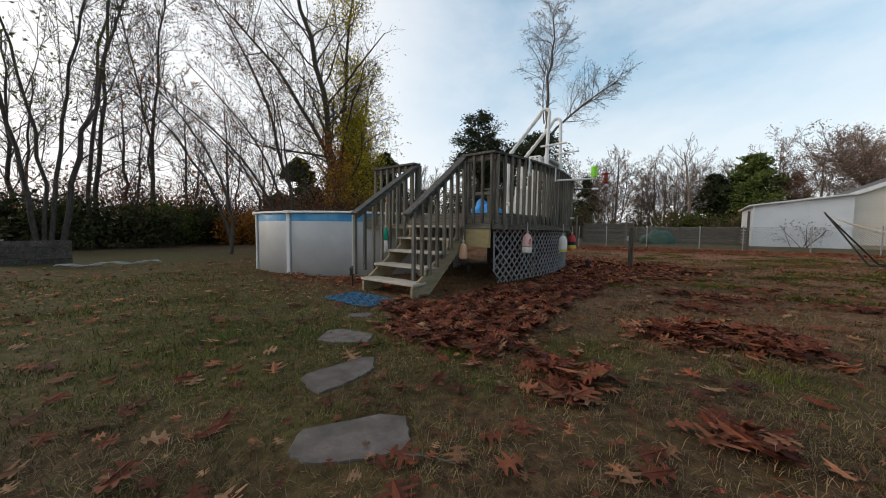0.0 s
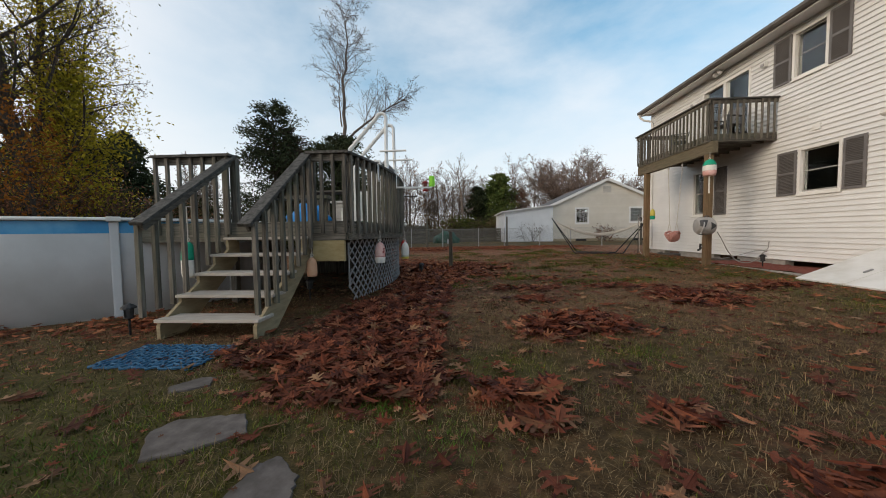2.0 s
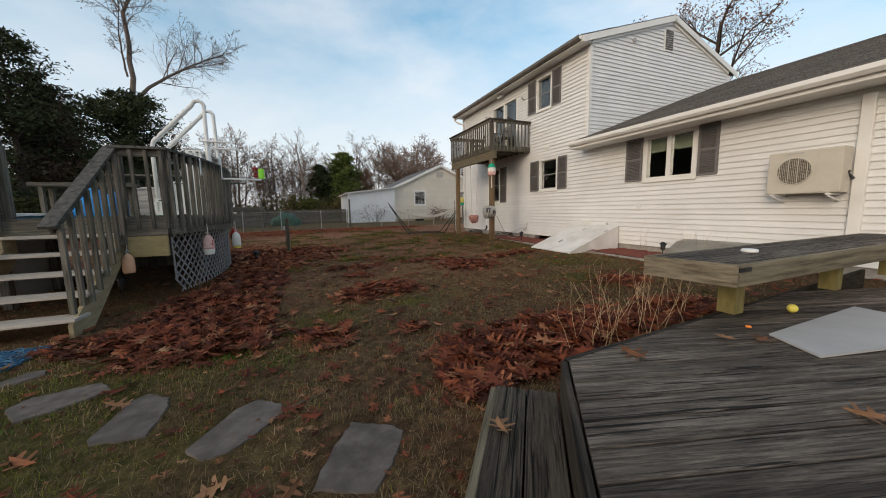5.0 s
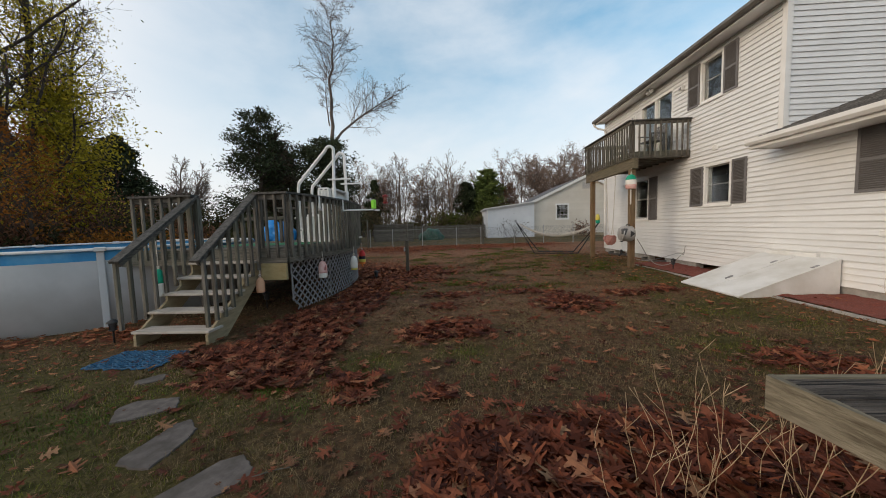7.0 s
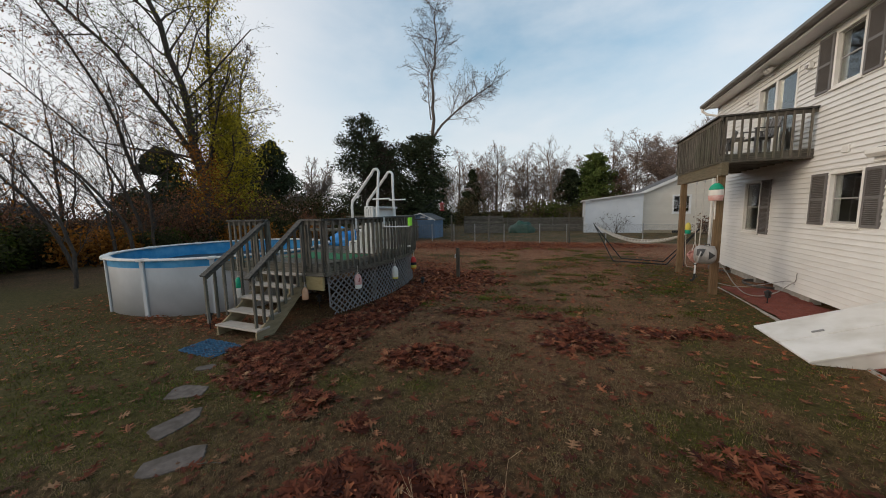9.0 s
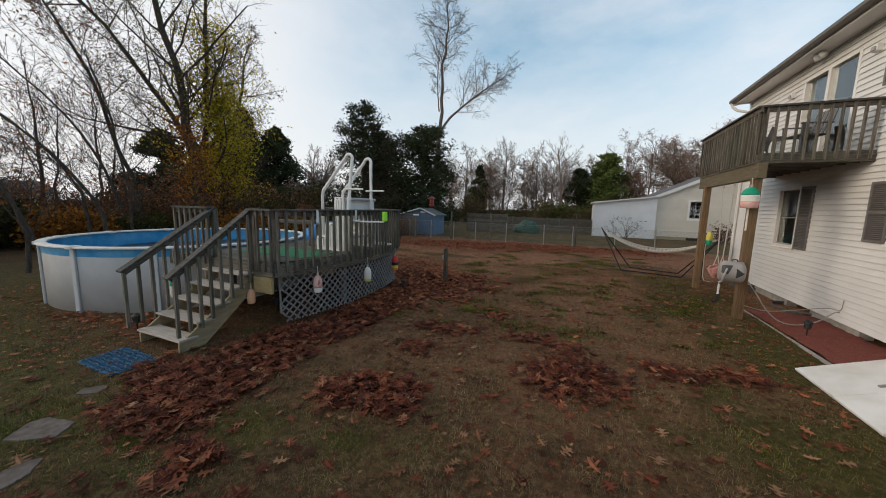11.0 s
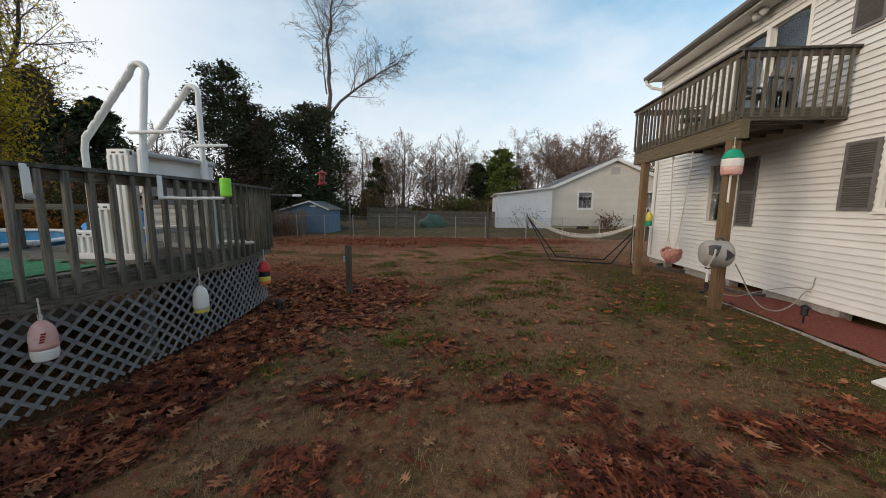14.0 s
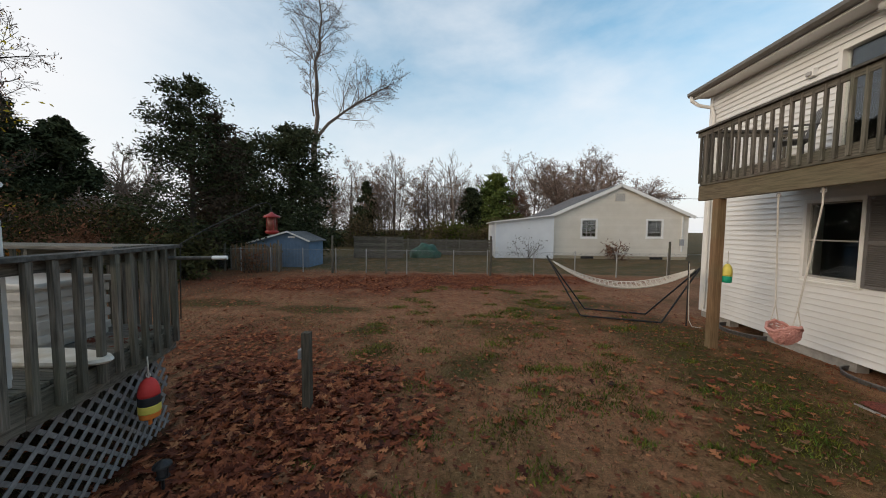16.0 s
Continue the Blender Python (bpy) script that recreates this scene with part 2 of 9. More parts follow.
STONE = mat("bluestone", (0.072, 0.058, 0.050), (0.142, 0.118, 0.104), 11, rough=0.8, bump=0.35, bump_scale=25, vary=0.1, stain=(0.05, 0.042, 0.032), stain_scale=6, stain_amount=0.8)
BULK = mat("white_bulkhead_steel", (0.70, 0.69, 0.66), (0.78, 0.77, 0.745), 3, rough=0.45, bump=0.08, stain=(0.48, 0.45, 0.38), stain_scale=2.2, stain_amount=0.5)
MULCH = mat("red_mulch", (0.10, 0.028, 0.02), (0.28, 0.075, 0.05), 50, rough=0.95, bump=0.9, bump_scale=90)
PWALL = mat("pool_wall_vinyl", (0.52, 0.53, 0.53), (0.60, 0.61, 0.61), 2, rough=0.5, bump=0.05, stain=(0.45, 0.45, 0.44), stain_scale=1.3, stain_amount=0.4)
PRIM = mat("pool_rim", (0.66, 0.64, 0.60), (0.76, 0.74, 0.70), 4, rough=0.5, bump=0.1, stain=(0.4, 0.37, 0.32), stain_scale=5, stain_amount=0.4)
PBLUE = mat("pool_blue_liner", (0.03, 0.24, 0.50), (0.05, 0.33, 0.62), 3, rough=0.35, bump=0.05, stain=(0.20, 0.42, 0.60), stain_scale=3, stain_amount=0.4)
PCOVER = mat("pool_cover_black", (0.01, 0.012, 0.014), (0.03, 0.034, 0.038), 5, rough=0.35, bump=0.5, bump_scale=6)
WPLAST = mat("white_plastic", (0.72, 0.72, 0.70), (0.78, 0.78, 0.76), 4, rough=0.4, bump=0.03, stain=(0.60, 0.59, 0.55), stain_scale=3, stain_amount=0.4)
BEIGEBOX = mat("weathered_resin", (0.42, 0.40, 0.365), (0.52, 0.50, 0.46), 4, rough=0.5, bump=0.05, stain=(0.34, 0.31, 0.27), stain_scale=3, stain_amount=0.5)
GPLAST = mat("grey_plastic", (0.36, 0.35, 0.34), (0.42, 0.41, 0.40), 4, rough=0.5, bump=0.05)
HOUSING = mat("weathered_grey_resin", (0.30, 0.285, 0.265), (0.38, 0.362, 0.34), 5, rough=0.55, bump=0.06, stain=(0.25, 0.235, 0.215), stain_scale=3, stain_amount=0.5)
DGREY = mat("dark_grey_plastic", (0.03, 0.03, 0.032), (0.06, 0.06, 0.062), 6, rough=0.5, bump=0.05)
BLACKM = mat("black_steel", (0.012, 0.012, 0.013), (0.03, 0.03, 0.03), 8, rough=0.45, bump=0.05, metal=0.3)
DARK = mat("dark_void", (0.012, 0.012, 0.012), (0.02, 0.02, 0.02), 4, rough=0.9, bump=0)
# the dimness of the unlit rooms is put into this dark colour
INTER = mat("unlit_room_surface", (0.06, 0.055, 0.05), (0.09, 0.085, 0.08), 2, rough=0.9, bump=0)
BLIND = mat("roller_blind", (0.10, 0.115, 0.08), (0.14, 0.155, 0.11), 3, rough=0.9, bump=0.1)
TARP = mat("blue_tarp", (0.01, 0.18, 0.52), (0.03, 0.30, 0.70), 4, rough=0.4, bump=0.6, bump_scale=9)
TURF = mat("green_turf_mat", (0.02, 0.13, 0.06), (0.05, 0.24, 0.11), 30, rough=0.95, bump=0.6, bump_scale=120)
LIME = mat("lime_green_plastic", (0.25, 0.72, 0.04), (0.32, 0.80, 0.07), 4, rough=0.45, bump=0.03)
PINKP = mat("faded_pink_foam", (0.56, 0.27, 0.23), (0.70, 0.40, 0.36), 5, rough=0.7, bump=0.15, stain=(0.75, 0.68, 0.64), stain_scale=8)
PEACH = mat("peach_foam", (0.62, 0.34, 0.20), (0.74, 0.45, 0.29), 5, rough=0.7, bump=0.15)
WFOAM = mat("white_foam", (0.68, 0.66, 0.60), (0.78, 0.76, 0.70), 5, rough=0.7, bump=0.15)
GFOAM = mat("green_foam", (0.0, 0.27, 0.15), (0.01, 0.38, 0.22), 5, rough=0.6, bump=0.1)
RFOAM = mat("red_foam", (0.52, 0.03, 0.03), (0.68, 0.06, 0.05), 5, rough=0.6, bump=0.1)
OFOAM = mat("orange_foam", (0.72, 0.19, 0.03), (0.82, 0.27, 0.05), 5, rough=0.6, bump=0.1)
YFOAM = mat("yellow_foam", (0.62, 0.52, 0.08), (0.74, 0.64, 0.14), 5, rough=0.6, bump=0.1)
BFOAM = mat("black_foam", (0.012, 0.012, 0.015), (0.03, 0.03, 0.035), 5, rough=0.6, bump=0.1)
ROPE = mat("cotton_rope", (0.50, 0.46, 0.40), (0.68, 0.64, 0.57), 60, rough=0.9, bump=0.5, bump_scale=200)
BASKET = mat("pink_wicker", (0.45, 0.20, 0.17), (0.62, 0.33, 0.28), 30, rough=0.8, bump=0.5)
WIRE = mat("weathered_wire", (0.10, 0.095, 0.088), (0.19, 0.18, 0.17), 20, rough=0.7, bump=0.05)
GALV = mat("galvanised_steel", (0.30, 0.30, 0.30), (0.46, 0.46, 0.46), 20, rough=0.5, bump=0.05, metal=0.6)
LATT = mat("grey_lattice", (0.15, 0.146, 0.145), (0.26, 0.255, 0.252), 5, (6, 6, 6), 0.8, 0.2, 20, vary=0.12, stain=(0.19, 0.18, 0.17), stain_scale=2)
BARK = mat("grey_brown_bark", (0.030, 0.022, 0.017), (0.090, 0.070, 0.055), 14, (1, 1, 0.3), 0.95, 0.8, 30)
BARKM = mat("brown_grey_bark", (0.085, 0.066, 0.054), (0.19, 0.15, 0.125), 10, (1, 1, 0.3), 0.95, 0.6, 30)
BARKP = mat("pale_bark", (0.125, 0.090, 0.070), (0.26, 0.195, 0.155), 10, (1, 1, 0.3), 0.95, 0.6, 30)
NEED = mat("cedar_foliage", (0.022, 0.029, 0.014), (0.068, 0.080, 0.037), 3, rough=0.85, spec=0.12, bump=0, island=0.45)
NEEDR = mat("rusty_cedar_foliage", (0.040, 0.030, 0.020), (0.085, 0.06, 0.04), 3, rough=0.85, spec=0.12, bump=0, island=0.45)
NEEDG = mat("pine_foliage", (0.055, 0.088, 0.022), (0.16, 0.19, 0.050), 1.5, rough=0.85, spec=0.12, bump=0, island=0.4)
LYEL = mat("yellow_leaves", (0.24, 0.21, 0.02), (0.56, 0.43, 0.04), 0.9, rough=0.85, spec=0.12, bump=0, island=0.35)
LGRN = mat("olive_leaves", (0.05, 0.075, 0.012), (0.13, 0.14, 0.03), 1.2, rough=0.85, spec=0.12, bump=0, island=0.4)
LORA = mat("orange_leaves", (0.20, 0.08, 0.015), (0.36, 0.15, 0.03), 1.2, rough=0.85, spec=0.12, bump=0, island=0.4)
LRUS = mat("rust_leaves", (0.13, 0.065, 0.04), (0.24, 0.12, 0.07), 1.2, rough=0.85, spec=0.12, bump=0, island=0.4)
LBRN = mat("brown_olive_leaves", (0.07, 0.052, 0.026), (0.155, 0.115, 0.06), 1.2, rough=0.85, spec=0.12, bump=0, island=0.4)
LPINK = mat("faded_russet_leaves", (0.25, 0.170, 0.135), (0.43, 0.305, 0.245), 1.2, rough=0.85, spec=0.12, bump=0, island=0.4)
LDRK = mat("dark_shrub_leaves", (0.022, 0.026, 0.009), (0.07, 0.064, 0.022), 1.2, rough=0.85, spec=0.12, bump=0, island=0.5)
LITTER = litter("oak_leaf_litter", ((0.0, (0.040, 0.012, 0.008)), (0.25, (0.105, 0.028, 0.014)), (0.60, (0.172, 0.047, 0.023)), (0.90, (0.235, 0.074, 0.035)), (1.0, (0.37, 0.160, 0.080))))
LITTERF = litter("weathered_leaf_litter", ((0.0, (0.11, 0.030, 0.015)), (0.35, (0.24, 0.070, 0.030)), (0.75, (0.36, 0.118, 0.050)), (1.0, (0.46, 0.20, 0.09))))
LITTERP = litter("pale_oak_leaf", ((0.0, (0.10, 0.042, 0.022)), (0.5, (0.20, 0.095, 0.048)), (1.0, (0.34, 0.19, 0.10))))
GGREEN = mat("green_grass", (0.045, 0.050, 0.007), (0.15, 0.15, 0.022), 2, rough=0.85, spec=0.12, bump=0, island=0.55)
GFRESH = mat("fresh_green_grass", (0.042, 0.075, 0.011), (0.10, 0.155, 0.024), 2, rough=0.8, spec=0.12, bump=0, island=0.3)
GDRY = mat("dry_grass", (0.080, 0.055, 0.028), (0.225, 0.163, 0.088), 2, rough=0.85, spec=0.12, bump=0, island=0.65)
REDP = mat("red_enamel", (0.22, 0.015, 0.015), (0.33, 0.03, 0.025), 6, rough=0.35, bump=0.05)
BLUESH = mat("blue_shed_board", (0.10, 0.16, 0.24), (0.14, 0.21, 0.30), 3, (1, 1, 1), 0.8, 0.1, vary=0.06)
MATBLUE = mat("blue_rubber", (0.015, 0.080, 0.155), (0.04, 0.135, 0.235), 12, rough=0.6, bump=0.2)


def backlit(m, share):
    """Thin leaves let part of the light through."""
    n, l = m.node_tree.nodes, m.node_tree.links
    b = n["Principled BSDF"]
    thin, both = n.new("ShaderNodeBsdfTranslucent"), n.new("ShaderNodeMixShader")
    both.inputs["Fac"].default_value = share
    l.new(b.inputs["Base Color"].links[0].from_socket, thin.inputs["Color"])
    l.new(b.outputs["BSDF"], both.inputs[1])
    l.new(thin.outputs["BSDF"], both.inputs[2])
    l.new(both.outputs["Shader"], n["Material Output"].inputs["Surface"])


for leafy in (LYEL, LGRN, LORA, LRUS, LPINK):
    backlit(leafy, 0.4)


def glass(name, tint=(0.9, 0.95, 0.95), rough=0.02):
    m = bpy.data.materials.new(name)
    m.use_nodes = True
    b = m.node_tree.nodes["Principled BSDF"]
    b.inputs["Base Color"].default_value = (*tint, 1)
    b.inputs["Transmission Weight"].default_value = 1
    b.inputs["Roughness"].default_value = rough
    b.inputs["IOR"].default_value = 1.5
    return m


GLASS = glass("window_glass")
PLEXI = mat("cloudy_plastic", (0.40, 0.38, 0.34), (0.52, 0.50, 0.45), 4, rough=0.3, bump=0.1, bump_scale=8)
# ---- mesh helpers ----


def mesh_of(name, bm, material):
    me = bpy.data.meshes.new(name)
    bm.to_mesh(me)
    bm.free()
    me.materials.append(material)
    return me


def part(name, bm, material, parent=None, label="", smooth=False):
    """Links a bmesh as one mesh object, under a thing or a part."""
    ob = new(name, mesh_of(name, bm, material))
    if smooth:
        ob.data.shade_smooth()
    if parent is not None:
        ob.parent = parent
    return tagged(ob, label)


def raw(name, verts, faces, material, parent=None, label="", kind=""):
    me = bpy.data.meshes.new(name)
    me.from_pydata(verts, [], faces)
    me.materials.append(material)
    ob = new(name, me)
    if parent is not None:
        ob.parent = parent
    return tagged(ob, label, kind=kind)


def thing(name, label, category, loc=(0, 0, 0), group="", kind=""):
    ob = new(name)
    ob.location = loc
    return tagged(ob, label, category, group, kind)


def box(bm, x0, x1, y0, y1, z0, z1, bevel=0.0, m=None):
    r = bmesh.ops.create_cube(bm, size=1)
    vs = r["verts"]
    t = Matrix.Translation(((x0 + x1) / 2, (y0 + y1) / 2, (z0 + z1) / 2)) @ Matrix.Diagonal((x1 - x0, y1 - y0, z1 - z0, 1))
    bmesh.ops.transform(bm, matrix=(m @ t) if m else t, verts=vs)
    if bevel:
        es = list({e for v in vs for e in v.link_edges})
        bmesh.ops.bevel(bm, geom=es, offset=bevel, segments=2, profile=0.6, affect="EDGES")
    return vs


def cube(x0, x1, y0, y1, z0, z1, bevel=0.0, m=None):
    bm = bmesh.new()
    box(bm, x0, x1, y0, y1, z0, z1, bevel, m)
    return bm


def beam(bm, a, b, w, h, bevel=0.004, up=(0, 0, 1)):
    """A square timber from a to b, w wide and h high."""
    a, b = Vector(a), Vector(b)
    d = (b - a).normalized()
    side = d.cross(Vector(up)).normalized()
    if side.length < 0.1:
        side = Vector((1, 0, 0))
    u = side.cross(d)
    m = Matrix.Translation((a + b) / 2) @ Matrix((side, d, u)).transposed().to_4x4()
    box(bm, -w / 2, w / 2, -(b - a).length / 2, (b - a).length / 2, -h / 2, h / 2, bevel, m)
    return bm


def tube(bm, pts, r, n=8, caps=True, r_end=None):
    """A round bar along points."""
    pts = [Vector(p) for p in pts]
    rings = []
    ref = None
    for i, p in enumerate(pts):
        d = (pts[min(i + 1, len(pts) - 1)] - pts[max(i - 1, 0)]).normalized()
        if ref is None:
            ref = d.orthogonal().normalized()
        ref = (ref - d * ref.dot(d)).normalized()
        o = d.cross(ref)
        rr = r if r_end is None else r + (r_end - r) * i / (len(pts) - 1)
        rings.append([bm.verts.new(p + rr * (math.cos(2 * math.pi * k / n) * ref + math.sin(2 * math.pi * k / n) * o)) for k in range(n)])
    for q, s in zip(rings, rings[1:]):
        for k in range(n):
            bm.faces.new((q[k], q[(k + 1) % n], s[(k + 1) % n], s[k]))
    if caps:
        bm.faces.new(rings[0][::-1])
        bm.faces.new(rings[-1])
    return bm


def lathe(bm, profile, n=20, m=None):
    """A body turned round z from (radius, z) pairs."""
    rings = []
    for r, z in profile:
        rings.append([bm.verts.new((m or Matrix()) @ Vector((r * math.cos(2 * math.pi * k / n), r * math.sin(2 * math.pi * k / n), z))) for k in range(n)])
    for q, s in zip(rings, rings[1:]):
        for k in range(n):
            bm.faces.new((q[k], q[(k + 1) % n], s[(k + 1) % n], s[k]))
    bm.faces.new(rings[0][::-1])
    bm.faces.new(rings[-1])
    return bm


def arc(c, r, a0, a1, n, plane="xz"):
    out = []
    for i in range(n + 1):
        a = radians(a0 + (a1 - a0) * i / n)
        u, v = r * math.cos(a), r * math.sin(a)
        out.append((c[0] + u, c[1], c[2] + v) if plane == "xz" else (c[0], c[1] + u, c[2] + v) if plane == "yz" else (c[0] + u, c[1] + v, c[2]))
    return out


def smooth(pts, k=6):
    """A soft curve through the points."""
    p = [Vector(q) for q in pts]
    p = [p[0] * 2 - p[1]] + p + [p[-1] * 2 - p[-2]]
    out = []
    for i in range(1, len(p) - 2):
        a, b, c, d = p[i - 1:i + 3]
        for j in range(k):
            t = j / k
            out.append(0.5 * (2 * b + (c - a) * t + (2 * a - 5 * b + 4 * c - d) * t * t + (3 * b - a - 3 * c + d) * t ** 3))
    return out + [p[-2]]


def sag(a, b, drop, n=12):
    a, b = Vector(a), Vector(b)
    return [a.lerp(b, i / n) - Vector((0, 0, drop * 4 * (i / n) * (1 - i / n))) for i in range(n + 1)]


def ground(x, y):
    """The lawn's height: nearly flat, lower round the pool."""
    z = -0.05 - 0.13 * math.exp(-((x + 6.5) ** 2 / 30 + (y - 3) ** 2 / 40))
    z -= 0.035 * math.exp(-((x + 0.8) ** 2 + (y + 0.5) ** 2) / 4)
    z += 0.05 * math.exp(-((x - 6) ** 2 / 1.5 + (y - 9.5) ** 2 / 6))
    z -= 0.05 * math.exp(-((x - 1.0) ** 2 + (y - 5) ** 2) / 9)
    return z + 0.018 * noise.noise((x * 0.7, y * 0.7, 0.0)) + 0.03 * noise.noise((x * 0.15, y * 0.15, 3.0))


# leaf piles: x, y, radius x, radius y, weight
PILES = [(-2.25, 1.2, 0.45, 0.3, 1.2), (-1.6, 0.85, 0.55, 0.42, 1.4), (-1.05, 0.85, 0.38, 0.40, 1.4), (-1.35, 1.5, 0.5, 0.5, 1.3), (-1.6, 2.3, 0.6, 0.7, 1.2), (-1.35, 3.6, 0.6, 1.0, 1.2), (-1.35, 5.0, 0.55, 1.2, 1.2), (-1.5, 6.6, 0.65, 1.1, 1.1), (-0.8, 7.6, 0.9, 1.0, 0.6), (-1.8, 8.6, 1.2, 1.2, 0.65),
         (0.35, 1.7, 0.38, 0.35, 1.35), (0.8, 2.05, 0.36, 0.42, 1.2), (-0.34, 0.38, 0.16, 0.17, 1.5), (-0.1, 0.25, 0.2, 0.12, 0.8), (0.55, 4.3, 0.55, 0.28, 0.75), (3.1, 3.5, 0.8, 0.25, 0.7), (0.55, 0.2, 0.2, 0.2, 0.7), (1.15, -0.8, 0.5, 0.4, 1.4), (1.9, -0.75, 0.6, 0.38, 1.4), (2.7, -0.6, 0.7, 0.35, 1.2),
         (0.6, -1.05, 0.3, 0.25, 1.0), (3.6, -0.7, 0.6, 0.3, 1.0), (-4.6, 2.2, 0.6, 0.35, 0.9), (-6.2, 1.8, 1.0, 0.25, 0.6), (2.3, 2.9, 0.7, 0.35, 0.6), (3.8, 4.0, 0.9, 0.35, 0.6), (4.9, 4.3, 0.5, 0.2, 0.55),
         (2.3, 1.6, 0.35, 0.25, 0.3), (3.3, 1.8, 0.3, 0.2, 0.3), (4.1, 0.6, 0.6, 0.3, 0.8), (0.5, 3.4, 0.6, 0.6, 0.45), (-0.5, 6.0, 0.8, 0.8, 0.5), (0.3, 8.0, 1.1, 1.0, 0.4), (-4.3, 16.8, 5.0, 1.6, 0.75), (0.5, 18.5, 5.0, 1.5, 0.8), (4.5, 19.5, 3.0, 1.2, 0.7),
         (-3.5, 10.0, 1.6, 1.6, 0.5), (7.1, 3.1, 0.4, 0.3, 0.5), (2.2, 4.5, 0.9, 0.4, 0.4), (1.4, 5.6, 0.9, 0.7, 0.3), (3.2, 3.1, 0.5, 0.3, 0.55)]
GREEN = [(3.9, 1.0, 0.7, 0.45, 0.9), (-1.9, 0.3, 0.5, 0.35, 0.7), (-0.2, 0.9, 0.35, 0.25, 0.8), (4.6, 2.6, 0.7, 0.5, 0.8), (-3.8, -0.4, 1.7, 1.1, 0.75), (-2.4, -0.9, 0.8, 0.6, 0.5), (-6.5, -0.6, 3.0, 1.8, 0.75), (-11.0, 0.5, 4.0, 3.5, 0.7), (-9.0, -3.0, 5.0, 2.0, 0.7), (-1.03, 0.32, 0.17, 0.1, 1.3), (-2.05, 1.0, 0.5, 0.3, 0.5), (-3.0, 12.8, 1.2, 0.3, 1.5), (-6.5, 13.3, 1.2, 0.4, 1.4), (-1.1, 11.0, 0.5, 0.5, 0.8),
         (-0.6, 9.6, 0.3, 0.7, 0.7), (4.8, 14.0, 1.2, 0.6, 0.8), (5.9, 8.9, 0.8, 1.5, 0.6), (6.2, 6.5, 0.6, 1.1, 0.6), (5.0, 3.4, 0.9, 0.7, 0.7), (5.6, 2.0, 0.8, 0.7, 0.7), (-0.7, 0.75, 0.3, 0.2, 0.5), (0.9, 1.1, 0.3, 0.12, 0.6), (2.3, 8.5, 0.25, 0.2, 0.6), (-2.0, -0.75, 0.3, 0.2, 0.8), (5.5, 12.0, 1.6, 1.0, 0.6), (5.5, 10.6, 1.2, 1.4, 0.6), (5.0, 7.2, 1.0, 1.5, 0.5), (5.8, 5.6, 0.8, 1.1, 0.5), (2.4, 11.5, 1.0, 0.5, 0.6), (3.4, 13.0, 0.9, 0.5, 0.6), (1.3, 9.3, 0.5, 0.6, 0.5)]


def field(blobs, x, y):
    s = 0.0
    for bx, by, rx, ry, w in blobs:
        q = ((x - bx) / rx) ** 2 + ((y - by) / ry) ** 2
        if q < 7:
            s += w * math.exp(-q)
    return s


def litter_at(x, y):
    s = field(PILES, x + 0.22 * noise.noise((x * 1.9, y * 1.9, 61.0)), y + 0.22 * noise.noise((x * 1.9, y * 1.9, 71.0)))
    return s * (0.75 + 0.9 * noise.noise((x * 1.3, y * 1.3, 7.0))) + 0.16 * max(0.0, noise.noise((x * 0.45, y * 0.45, 1.5)) + 0.15) + 0.012


def green_at(x, y):
    return field(GREEN, x, y) * (0.85 + 1.0 * noise.noise((x * 1.1, y * 1.1, 44.0)) if x > 3 else 1.0) + 0.45 * max(0.0, noise.noise((x * 0.5, y * 0.5, 20.0))) + 0.3 * max(0.0, noise.noise((x * 1.7, y * 1.7, 30.0)))


